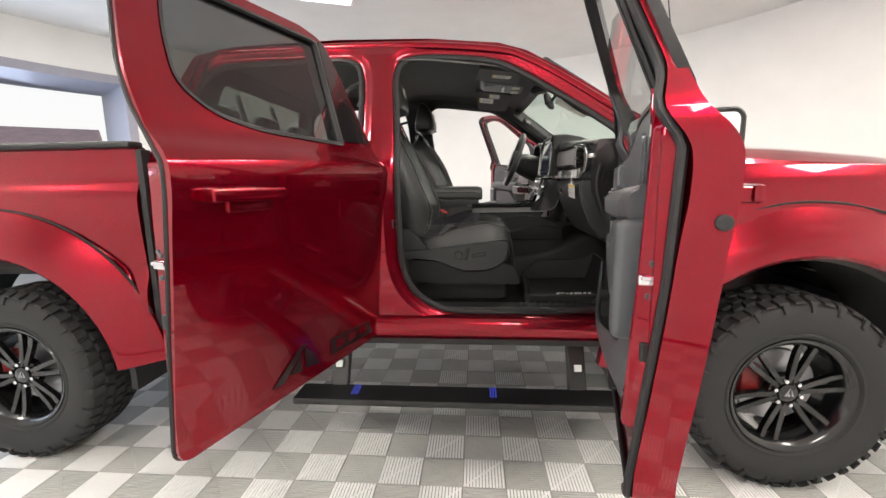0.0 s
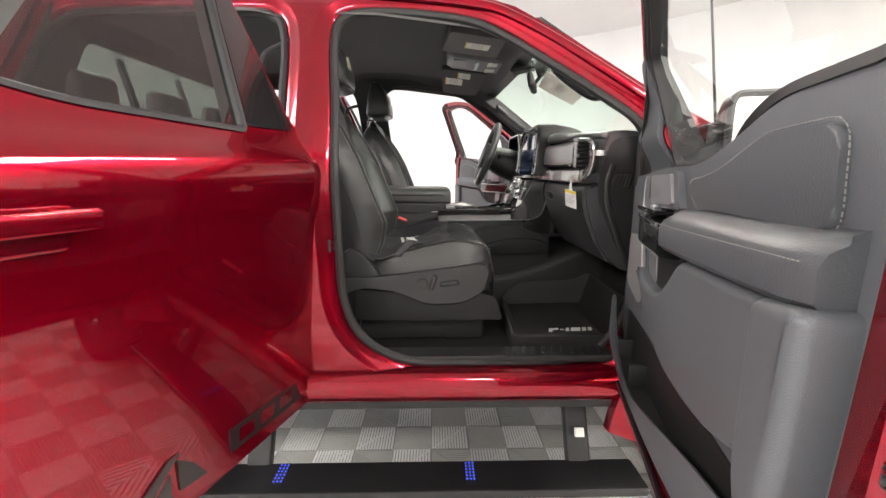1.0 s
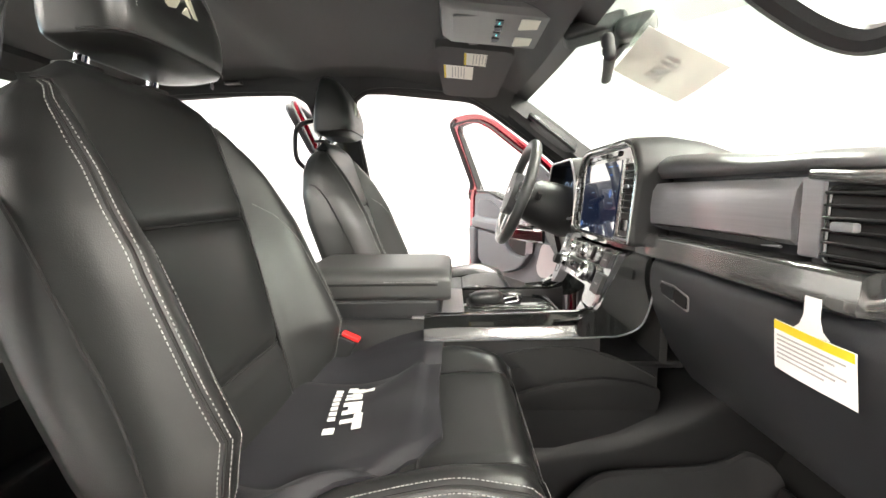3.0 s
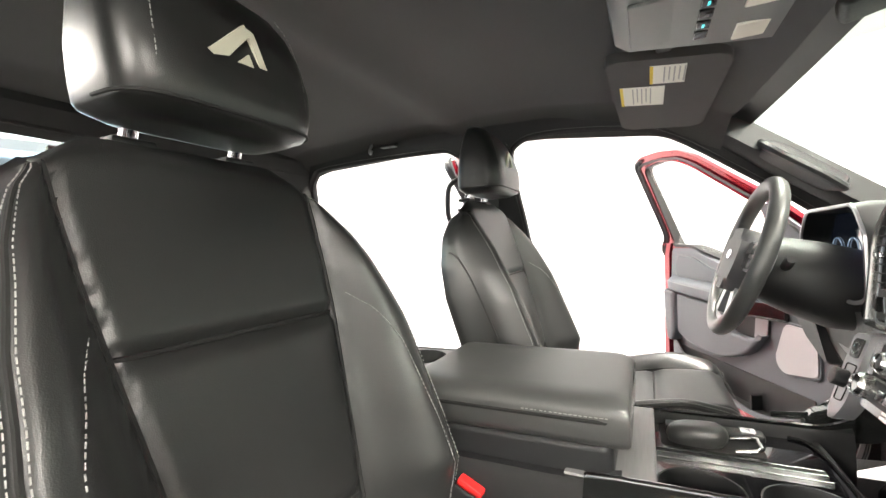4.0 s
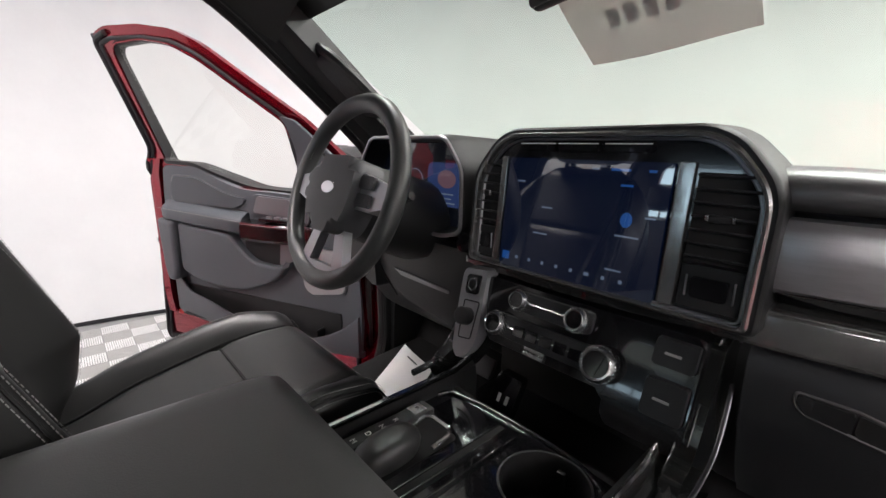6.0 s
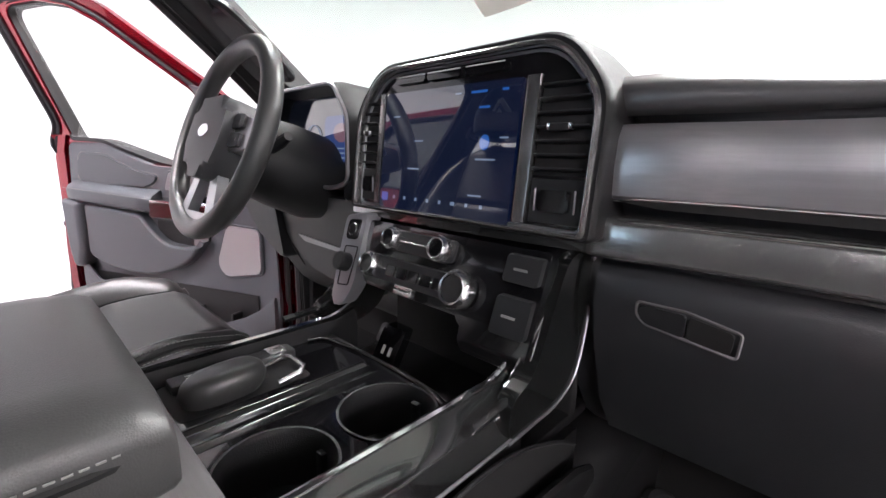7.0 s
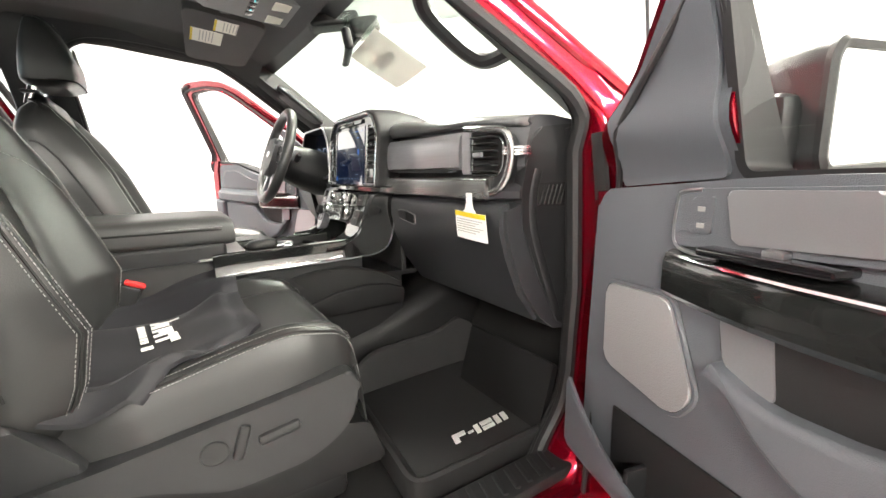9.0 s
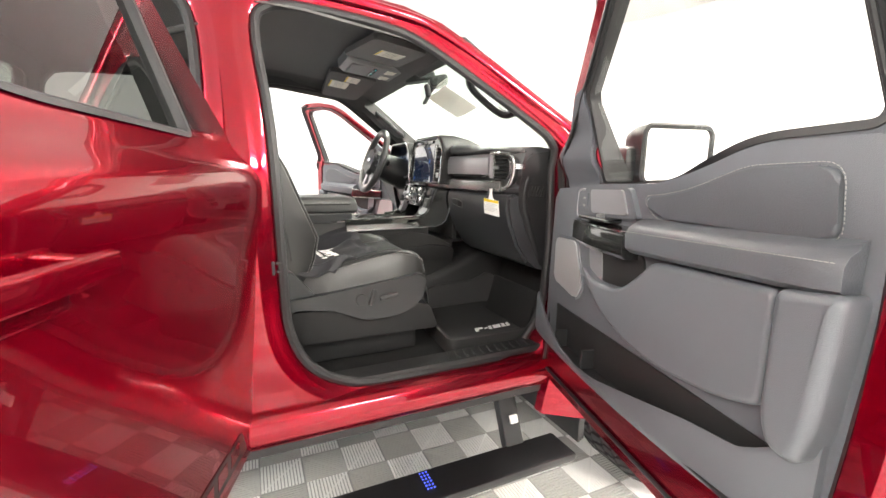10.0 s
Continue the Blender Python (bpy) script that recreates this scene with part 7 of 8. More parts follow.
# storage bin along the flank beside the footwell: flat dark sheet paints the hollow's shade under a rounded lip
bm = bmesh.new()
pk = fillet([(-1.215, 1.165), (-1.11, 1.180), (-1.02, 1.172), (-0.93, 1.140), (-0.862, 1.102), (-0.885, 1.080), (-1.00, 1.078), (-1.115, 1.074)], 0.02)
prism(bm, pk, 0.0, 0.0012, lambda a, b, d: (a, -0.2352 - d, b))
part("flank_pocket_shade", bm, SEAM, console, "flat dark sheet painting the shaded hollow of the flank pocket")
bm = bmesh.new()
tube(bm, [(a, -0.2365, b) for a, b in catmull([(-1.215, 1.166), (-1.11, 1.182), (-1.02, 1.174), (-0.93, 1.142), (-0.862, 1.104)], 6)], [0.001] + [0.0030] * 23 + [0.001], 6)
part("pocket_lip", bm, DARKPL, console, "rounded upper lip of the storage pocket")
bm = bmesh.new()
rings = []
for x, zt in ((-1.19, 1.085), (-1.10, 1.112), (-1.00, 1.122), (-0.92, 1.112), (-0.87, 1.092)):
    rings.append([(x, -0.236, 1.04), (x, -0.262, 1.04), (x, -0.272, zt - 0.02), (x, -0.270, zt - 0.004), (x, -0.264, zt), (x, -0.258, zt - 0.004), (x, -0.250, zt - 0.03), (x, -0.236, zt - 0.035)])
loft(bm, rings)
part("pocket_wall", bm, BLACKPL, console, "low outer wall of the storage pocket")
# work top panel
bm = bmesh.new()
rbox(bm, (-1.37, -0.030, 1.236), (0.13, 0.315, 0.012), 0.004)
part("console_plate", bm, PLATE, console, "brushed grey console plate")
ZD = 1.214
for y0, y1, zw in ((0.122, 0.138, 1.230), (-0.178, -0.200, 1.248)):
    bm = bmesh.new()
    rings = []
    for x, up in ((-1.322, 0.0), (-1.10, 0.0), (-1.03, 0.0), (-0.990, 0.012)):
        k = 1 if y1 > 0 else -1
        rings.append([(x, y0, 1.12), (x, y0, ZD + 0.004), (x, y0 + k * 0.004, ZD + 0.022), (x, y1 - k * 0.006, zw + up), (x, y1 + k * 0.003, zw + up), (x, y1 + k * 0.022, zw - 0.023 + up), (x, y1 + k * 0.022, 1.12)])
    loft(bm, rings)
    part("tray_wall", bm, DARKPL, console, "black inner wall of the console")
WELLS = [(-1.247, -0.113), (-1.112, -0.113)]
bm = bmesh.new()
sheet(bm, fillet([(-1.320, 0.124), (-1.056, 0.124), (-1.044, 0.02), (-1.050, -0.180), (-1.320, -0.180)], [0.005, 0.03, 0.2, 0.04, 0.005], 6), [[(x + 0.058 * math.cos(q), y + 0.058 * math.sin(q)) for q in np.linspace(0, 2 * math.pi, 32, False)] for x, y in WELLS], lambda a, b: (a, b, ZD), [], 0.012)
part("tray", bm, GLOSSBLK, console, "dark glossy console tray")
bm = bmesh.new()
tube(bm, [(a, b, ZD + 0.003) for a, b in catmull([(-1.085, 0.123), (-1.062, 0.108), (-1.050, 0.05), (-1.046, -0.03), (-1.050, -0.120), (-1.068, -0.165), (-1.10, -0.178)], 6)], 0.0035, 8, False, 0.7, (0, 0, 1))
part("tray_rim", bm, SMOKE, console, "satin rim across the front of the tray")
bm = bmesh.new()
loft(bm, [[(-1.050, y, ZD), (-1.040, y, ZD), (-1.028, y, 1.140), (-1.050, y, 1.130)] for y in (-0.176, -0.06, 0.05, 0.148)])
part("tray_front", bm, BLACKPL, console)
for y, m in ((-0.008, SEAM), (-0.0155, SMOKE), (-0.0005, SMOKE), (-0.036, SMOKE)):
    bm = bmesh.new()
    rbox(bm, (-1.190, y, ZD + (0.0015 if m is SEAM else 0.002)), (0.245, 0.013 if m is SEAM else 0.0035, 0.003 if m is SEAM else 0.006), 0.001)
    part("tray_groove" if m is SEAM else "tray_bar", bm, m, console, "dark lengthwise groove" if m is SEAM else "glossy ridge beside the groove")
for x, y in WELLS:
    bm = bmesh.new()
    loft(bm, [[(x + r * math.cos(q), y + r * math.sin(q), z) for q in np.linspace(0, 2 * math.pi, 32, False)] for r, z in ((0.060, ZD + 0.0015), (0.057, ZD + 0.0015), (0.054, ZD - 0.007), (0.052, 1.148), (0.020, 1.1465), (0.001, 1.1465))], cap=False)
    part("cup_holder", bm, DARKPL, console, "deep dark cup holder")
    bm = bmesh.new()
    rbox(bm, (x + 0.050, y + 0.006, ZD - 0.030), (0.008, 0.012, 0.030), 0.002)
    part("cup_grip", bm, PLASTIC, console)
# shifter: raised letter strip, flat dark sheet for the gate's shade, leather lever, bright bracket
bm = bmesh.new()
prism(bm, fillet([(-1.295, 0.118), (-1.135, 0.118), (-1.135, 0.020), (-1.295, 0.020)], 0.012), ZD, ZD + 0.0012, lambda a, b, d: (a, b, d))
part("shift_gate_shade", bm, SEAM, console, "flat dark sheet painting the shaded pit round the shift lever")
bm = bmesh.new()
rbox(bm, (-1.205, 0.098, ZD + 0.007), (0.160, 0.030, 0.014), 0.004)
part("letter_strip", bm, PLASTIC, console, "raised strip with gear letters")
for j, ch in enumerate("MDNR"):
    lettering("gear_letter", ch, 0.012, pose(-1.262 + 0.024 * j, 0.098, ZD + 0.0142, 0, 0, -90), LETTER, console, 0.0003)
bm = bmesh.new()
rbox(bm, (-1.150, 0.098, ZD + 0.0145), (0.024, 0.022, 0.004), 0.001)
part("park_button", bm, POLISHED, console, "bright park button")
lettering("gear_letter", "P", 0.011, pose(-1.150, 0.098, ZD + 0.0167, 0, 0, -90), INK, console, 0.0003)
bm = bmesh.new()
rings = []
for z, g in ((ZD - 0.004, 0.80), (ZD + 0.006, 0.95), (ZD + 0.016, 1.0), (ZD + 0.026, 0.93), (ZD + 0.033, 0.74), (ZD + 0.036, 0.4)):
    rings.append([(-1.236 + 0.050 * g * math.copysign(abs(math.cos(q)) ** 0.75, math.cos(q)), 0.052 + 0.028 * g * math.copysign(abs(math.sin(q)) ** 0.75, math.sin(q)), z + 0.004 * math.cos(q) * g) for q in np.linspace(0, 2 * math.pi, 28, False)])
loft(bm, rings)
part("shift_lever", bm, LEATHER2, console, "rounded leather shift lever", 60)
bm = bmesh.new()
tube(bm, [(-1.180, 0.025, ZD + 0.004), (-1.150, 0.024, ZD + 0.010), (-1.140, 0.034, ZD + 0.011), (-1.140, 0.070, ZD + 0.011), (-1.150, 0.080, ZD + 0.010), (-1.180, 0.080, ZD + 0.004)], 0.0035, 8)
part("lever_bracket", bm, POLISHED, console, "bright bracket in front of the lever")
# armrest box
bm = bmesh.new()
rings = []
for x, g, zc in ((-1.346, 0.40, 1.300), (-1.338, 0.66, 1.305), (-1.342, 0.85, 1.308), (-1.360, 0.97, 1.310), (-1.385, 1.0, 1.311), (-1.50, 1.0, 1.312), (-1.60, 1.0, 1.313), (-1.695, 1.0, 1.314), (-1.712, 0.96, 1.314), (-1.716, 0.80, 1.314)):
    w, h = 0.168 * (0.95 + 0.05 * g), 0.040 * g
    ring = []
    for i in range(36):
        q = 2 * math.pi * i / 36
        c, sn = math.cos(q), math.sin(q)
        ring.append((x, -0.010 + w * math.copysign(abs(c) ** 0.24, c), zc + h * math.copysign(abs(sn) ** 0.5, sn) + (0.004 * (1 - c * c) if sn > 0 else 0)))
    rings.append(ring)
loft(bm, rings)
part("armrest_lid", bm, LEATHER2, console, "padded black leather armrest lid", 50)
bm = bmesh.new()
rbox(bm, (-1.547, -0.010, 1.248), (0.370, 0.330, 0.075), 0.014, 3)
part("armrest_box", bm, PLASTIC, console)
bm = bmesh.new()
tube(bm, [(-1.357, -0.172, 1.318), (-1.385, -0.1785, 1.320), (-1.70, -0.1785, 1.322)], 0.003, 5)
part("lid_piping", bm, SEAM, console)
bm = bmesh.new()
for zz in (1.321, 1.328):
    dashes(bm, catmull([(-1.50, -0.1792, zz), (-1.385, -0.1785, zz - 0.001), (-1.352, -0.168, zz - 0.002), (-1.3385, -0.140, zz - 0.004), (-1.3365, -0.01, zz - 0.004), (-1.3385, 0.120, zz - 0.004), (-1.352, 0.148, zz - 0.002)], 8), 0.0008)
part("stitching", bm, STITCH, console)
# rear end of the console, with two cup holders
for y in (-0.168, 0.148):
    bm = bmesh.new()
    rbox(bm, (-1.815, y, 1.287), (0.19, 0.010, 0.082), 0.003)
    part("rear_cheek", bm, PLASTIC, console)
R_WELLS = [(-1.815, -0.085), (-1.815, 0.065)]
bm = bmesh.new()
loft(bm, [[(-1.725, y, 1.260), (-1.885, y, 1.260), (-1.905, y, 1.322), (-1.93, y, 1.30), (-1.945, y, 1.10), (-1.93, y, 1.0), (-1.90, y, 1.0), (-1.90, y, 1.10), (-1.895, y, 1.240), (-1.725, y, 1.240)] for y in (-0.170, -0.165, 0.145, 0.150)])
part("rear_console", bm, PLASTIC, console, "rear end of the console")
bm = bmesh.new()
sheet(bm, fillet([(-1.722, -0.165), (-1.905, -0.165), (-1.905, 0.145), (-1.722, 0.145)], 0.02), [[(x + 0.060 * math.cos(q), y + 0.060 * math.sin(q)) for q in np.linspace(0, 2 * math.pi, 32, False)] for x, y in R_WELLS], lambda a, b: (a, b, 1.326), [])
part("rear_cup_plate", bm, PLATE, console, "satin plate round the rear cup holders")
for x, y in R_WELLS:
    bm = bmesh.new()
    loft(bm, [[(x + r * math.cos(q), y + r * math.sin(q), z) for q in np.linspace(0, 2 * math.pi, 32, False)] for r, z in ((0.062, 1.328), (0.058, 1.328), (0.055, 1.322), (0.052, 1.265), (0.020, 1.2635), (0.001, 1.2635))], cap=False)
    part("rear_cup_holder", bm, SEAM, console, "dark rear cup holder")

# ---------- driver's side ----------
# steering wheel
sw_c, sw_ax = Vector((-1.090, 0.420, 1.536)), Vector((-1, 0, 0.36)).normalized()
sy_, sz_ = Vector((0, -1, 0)), sw_ax.cross(Vector((0, -1, 0))).normalized()
if sz_.z < 0:
    sz_ = -sz_
SWP = lambda a, b, d: sw_c + sy_ * a + sz_ * b + sw_ax * d
bm = bmesh.new()
tube(bm, [SWP(0.188 * math.cos(q), 0.188 * math.sin(q) * (0.985 if math.sin(q) > -0.8 else 0.97), 0) for q in np.linspace(0, 2 * math.pi, 56, False)], 0.0190, 12, True)
swheel = part("steering_wheel", bm, LEATHER2, truck, "black leather steering wheel with grey button spokes", 60)
bm = bmesh.new()
prism(bm, fillet([(-0.080, 0.066), (0.080, 0.066), (0.088, -0.02), (0.056, -0.088), (-0.056, -0.088), (-0.088, -0.02)], 0.03), -0.035, 0.030, SWP, 0.024, 5)
part("airbag_cover", bm, HUB, swheel, "dark grey airbag cover")
for sg in (-1, 1):
    bm = bmesh.new()
    prism(bm, fillet([(sg * 0.06, 0.045), (sg * 0.125, 0.030), (sg * 0.180, 0.022), (sg * 0.180, -0.018), (sg * 0.125, -0.032), (sg * 0.065, -0.030)], 0.01), -0.022, 0.008, SWP, 0.006)
    part("wheel_spoke", bm, SATIN, swheel, "satin spoke frame")
    for z in (0.022, -0.012):
        bm = bmesh.new()
        prism(bm, fillet([(sg * 0.082, z + 0.013), (sg * 0.130, z + 0.011), (sg * 0.130, z - 0.013), (sg * 0.082, z - 0.013)], 0.005), 0.006, 0.014, SWP, 0.003)
        part("wheel_button", bm, HUB, swheel, "grey button pad")
        bm = bmesh.new()
        prism(bm, [(sg * 0.096, z + 0.003), (sg * 0.116, z + 0.003), (sg * 0.116, z - 0.003), (sg * 0.096, z - 0.003)], 0.014, 0.0146, SWP)
        part("button_mark", bm, INK, swheel)
    bm = bmesh.new()
    prism(bm, fillet([(sg * 0.020, -0.06), (sg * 0.052, -0.06), (sg * 0.092, -0.165), (sg * 0.055, -0.175)], 0.008), -0.016, 0.004, SWP, 0.005)
    part("lower_spoke", bm, SATIN, swheel, "satin lower spoke")
bm = bmesh.new()
prism(bm, fillet([(-0.078, -0.150), (0.078, -0.150), (0.088, -0.176), (-0.088, -0.176)], 0.006), -0.014, 0.004, SWP, 0.004)
part("spoke_bridge", bm, SATIN, swheel)
bm = bmesh.new()
dashes(bm, [SWP(0.1712 * math.cos(q), 0.1712 * math.sin(q), 0.008) for q in np.linspace(0.35, math.pi - 0.35, 40)], 0.0007, 0.0060)
part("stitching", bm, STITCH, swheel)
bm = bmesh.new()
prism(bm, [(0.026 * math.cos(q), 0.012 * math.sin(q)) for q in np.linspace(0, 2 * math.pi, 24, False)], 0.028, 0.0325, SWP, 0.001)
part("wheel_emblem", bm, CHROME, swheel, "plain oval silver emblem")
bm = bmesh.new()
rings = []
for d, r in ((-0.02, 0.065), (-0.06, 0.085), (-0.12, 0.095), (-0.20, 0.100), (-0.24, 0.09)):
    rings.append([SWP(r * math.cos(q), r * 0.95 * math.sin(q) - 0.01, d) for q in np.linspace(0, 2 * math.pi, 24, False)])
loft(bm, rings)
part("column_shroud", bm, DARKPL, swheel, "black steering column shroud")
for sg in (-1, 1):
    bm = bmesh.new()
    tube(bm, [SWP(sg * 0.06, 0.0, -0.07), SWP(sg * 0.13, 0.01, -0.055), SWP(sg * 0.165, 0.02, -0.05)], [0.010, 0.011, 0.008], 8)
    part("stalk", bm, DARKPL, swheel)
# instrument binnacle
bi = fillet([(0.235, 1.455), (0.235, 1.585), (0.285, 1.648), (0.565, 1.648), (0.615, 1.585), (0.60, 1.47), (0.55, 1.44), (0.29, 1.44)], 0.02)
bc = (0.425, 1.54)
bm = bmesh.new()
loft(bm, [[(x, bc[0] + (y - bc[0]) * g, bc[1] + (z - bc[1]) * g) for y, z in bi] for x, g in ((-0.66, 0.75), (-0.76, 0.98), (-0.90, 1.03), (-0.925, 1.0), (-0.925, 0.95), (-0.86, 0.88))])
clus = part("gauge_binnacle", bm, BLACKPL, truck, "hooded digital gauge display")
bm = bmesh.new()
tube(bm, [(-0.926, bc[0] + (y - bc[0]) * 0.975, bc[1] + (z - bc[1]) * 0.975) for y, z in bi], 0.0045, 6, True)
part("cluster_rim", bm, SATIN, clus)
bm = bmesh.new()
prism(bm, [(bc[0] + (y - bc[0]) * 0.87, bc[1] + (z - bc[1]) * 0.87) for y, z in bi], 0, 0.004, lambda a, b, d: (-0.866 - d, a, b))
part("cluster_glass", bm, glow("dark_gauge_glass", (0.004, 0.006, 0.012), 0.3, 1.9), clus, "dark reflecting gauge glass")
CD = lambda a, b, d: (-0.871 - d, a, b)
bm = bmesh.new()
prism(bm, fillet([(0.285, 1.495), (0.285, 1.575), (0.300, 1.592), (0.400, 1.592), (0.408, 1.575), (0.408, 1.495)], 0.008), 0.0, 0.0012, CD)
part("cluster_display", bm, glow("cluster_picture", (0.05, 0.09, 0.26), 0.38, 1.6), clus, "lit blue instrument display")
bm = bmesh.new()
prism(bm, [(0.342 + 0.030 * math.cos(q), 1.556 + 0.020 * math.sin(q)) for q in np.linspace(0, 2 * math.pi, 20, False)], 0.0013, 0.0017, CD)
part("display_picture", bm, glow("cluster_warm_patch", (0.30, 0.17, 0.22), 0.34, 1.6), clus, "warm oval picture on the display")
bm = bmesh.new()
for z, w in ((1.523, 0.050), (1.513, 0.036), (1.503, 0.060)):
    prism(bm, [(0.345 - w / 2, z - 0.0016), (0.345 + w / 2, z - 0.0016), (0.345 + w / 2, z + 0.0016), (0.345 - w / 2, z + 0.0016)], 0.0013, 0.0017, CD)
part("display_lines", bm, ICON, clus, "pale unreadable lines")
bm = bmesh.new()
for y in (0.455, 0.545):
    tube(bm, [(-0.8725, y + 0.030 * math.cos(q), 1.545 + 0.030 * math.sin(q)) for q in np.linspace(-0.6, 3.7, 18)], 0.0012, 5)
part("gauge_ring", bm, ICON, clus)
bm = bmesh.new()
tube(bm, [(-0.873, 0.455, 1.545), (-0.873, 0.43, 1.535)], 0.0016, 5)
part("gauge_needle", bm, TEAL, clus)
# lower dash panels on the driver's side
bm = bmesh.new()
prism(bm, fillet([(0.19, 1.42), (0.60, 1.42), (0.64, 1.33), (0.56, 1.22), (0.30, 1.18), (0.20, 1.28)], 0.02), 0.0, 0.05, lambda a, b, d: (-0.865 + 0.35 * (1.42 - b) - d, a, b), 0.012, 3)
part("knee_panel", bm, PLASTIC, dash, "dark grey knee panel")
KP = lambda a, b, d: (-0.915 + 0.35 * (1.42 - b) - d, a, b)
bm = bmesh.new()
prism(bm, fillet([(0.537, 1.310), (0.326, 1.300), (0.330, 1.290), (0.515, 1.293)], 0.003), -0.002, 0.003, KP, 0.001)
part("knee_slot", bm, RELEASE, dash, "satin ledge along the knee panel")
bm = bmesh.new()
tube(bm, [KP(a, b, 0.0) for a, b in ((0.612, 1.320), (0.600, 1.26), (0.575, 1.215))], 0.0022, 5)
part("knee_seam", bm, SEAM, dash)
bm = bmesh.new()
prism(bm, fillet([(0.56, 1.43), (0.78, 1.43), (0.76, 1.30), (0.64, 1.22)], 0.02), 0.0, 0.05, lambda a, b, d: (-0.88 + 0.30 * (1.42 - b) - d, a, b), 0.012, 3)
part("light_switch_panel", bm, PLASTIC, dash)
bm = bmesh.new()
disc(bm, (-0.925, 0.22, 1.44), (-1, 0, 0.2), 0.020, 0.012, 24, 0.003)
part("side_dial", bm, GLOSSBLK, dash)
bm = bmesh.new()
rbox(bm, (-0.66, 0.42, 1.00), (0.02, 0.12, 0.06), 0.01, 2, pose(0, 0, 0, 0, 30, 0))
rbox(bm, (-0.64, 0.28, 0.98), (0.02, 0.05, 0.14), 0.01, 2, pose(0, 0, 0, 0, 25, 0))
part("pedal", bm, RUBBER, truck, "black rubber pedals")

# ---------- roof fittings ----------
for s in (-1, 1):
    bm = bmesh.new()
    prism(bm, fillet([(-1.38, s * 0.17), (-1.13, s * 0.17), (-1.15, s * 0.60), (-1.36, s * 0.62)], 0.03), 0, 0.022, lambda a, b, d: (a, b, 2.008 - 0.12 * (a + 1.38) - 0.10 * (abs(b) - 0.17) - d), 0.006, 3)
    vis = part("sun_visor", bm, HEADLINER, truck, "black cloth sun visor folded up")
    V = lambda x, y, d: (x, y, 2.008 - 0.12 * (x + 1.38) - 0.10 * (abs(y) - 0.17) - 0.022 - d)
    for y, x, ly, lx in ((0.362, -1.303, 0.115, 0.100), (0.245, -1.250, 0.090, 0.072)) if s > 0 else ((-0.40, -1.24, 0.12, 0.10),):
        bm = bmesh.new()
        prism(bm, [(x - lx / 2, y - ly / 2), (x + lx / 2, y - ly / 2), (x + lx / 2, y + ly / 2), (x - lx / 2, y + ly / 2)], 0.0003, 0.0012, lambda a, b, d: V(a, b, d))
        part("warning_label", bm, CREAM, vis, "cream printed warning label")
        bm = bmesh.new()
        prism(bm, [(x - lx / 2, y - ly / 2), (x - lx / 2 + 0.007, y - ly / 2), (x - lx / 2 + 0.007, y + ly / 2), (x - lx / 2, y + ly / 2)], 0.0013, 0.0016, lambda a, b, d: V(a, b, d))
        part("label_band", bm, YELLOW, vis)
        bm = bmesh.new()
        for j in range(5):
            xx = x - lx / 2 + 0.028 + 0.010 * j
            prism(bm, [(xx, y - ly * 0.42), (xx + 0.003, y - ly * 0.42), (xx + 0.003, y + ly * (0.40 - 0.1 * (j % 2))), (xx, y + ly * (0.40 - 0.1 * (j % 2)))], 0.0013, 0.0016, lambda a, b, d: V(a, b, d))
        part("label_print", bm, PRINTGREY, vis)
bm = bmesh.new()
rings = []
for x, g, z in ((-1.355, 0.76, 2.010), (-1.35, 0.90, 1.99), (-1.325, 1.0, 1.976), (-1.15, 1.0, 1.955), (-1.07, 0.98, 1.945), (-1.06, 0.90, 1.955)):
    rings.append([(x, y * g, zz) for y, zz in ((-0.125, 2.03), (-0.125, z + 0.012), (-0.11, z), (0.11, z), (0.125, z + 0.012), (0.125, 2.03))])
loft(bm, rings)
oh = part("overhead_console", bm, OVERHEAD, truck, "pale grey overhead console with lamps and buttons")
bm = bmesh.new()
rbox(bm, (-1.285, 0, 1.9715), (0.075, 0.17, 0.008), 0.004)
part("glasses_lid", bm, OVERHEAD, oh)
for y in (-0.06, 0.06):
    bm = bmesh.new()
    rbox(bm, (-1.13, y, 1.952), (0.05, 0.06, 0.006), 0.003)
    part("map_lamp", bm, CREAM, oh, "clear map lamp lens")
bm = bmesh.new()
for j in range(4):
    rbox(bm, (-1.205, -0.06 + 0.04 * j, 1.961), (0.022, 0.028, 0.007), 0.002)
part("overhead_button", bm, GLOSSBLK, oh)
bm = bmesh.new()
for j in (0, 2):
    rbox(bm, (-1.205, -0.06 + 0.04 * j, 1.957), (0.004, 0.012, 0.001), 0.0003, 1)
part("button_light", bm, TEAL, oh)
bm = bmesh.new()
rbox(bm, (-1.26, 0.15, 1.99), (0.03, 0.03, 0.02), 0.005)
part("visor_clip", bm, DARKPL, truck)
# inside mirror on its stalk
bm = bmesh.new()
mm = pose(-0.915, 0.005, 1.880, 0, -9, -17)
vs = rbox(bm, (0, 0, 0), (0.030, 0.255, 0.068), 0.014, 4)
imirror = part("inside_mirror", bm, DARKPL, truck, "frameless black inside mirror")
imirror.matrix_basis = mm
bm = bmesh.new()
prism(bm, fillet([(-0.122, -0.029), (0.122, -0.029), (0.122, 0.029), (-0.122, 0.029)], 0.012), 0.0145, 0.0165, lambda a, b, d: (-d, a, b))
part("mirror_glass", bm, MIRROR, imirror)
bm = bmesh.new()
tube(bm, [(0.012, 0, 0.0), (0.05, 0.0, 0.03), (0.085, 0.0, 0.05)], 0.010, 8)
part("mirror_stalk", bm, DARKPL, imirror)
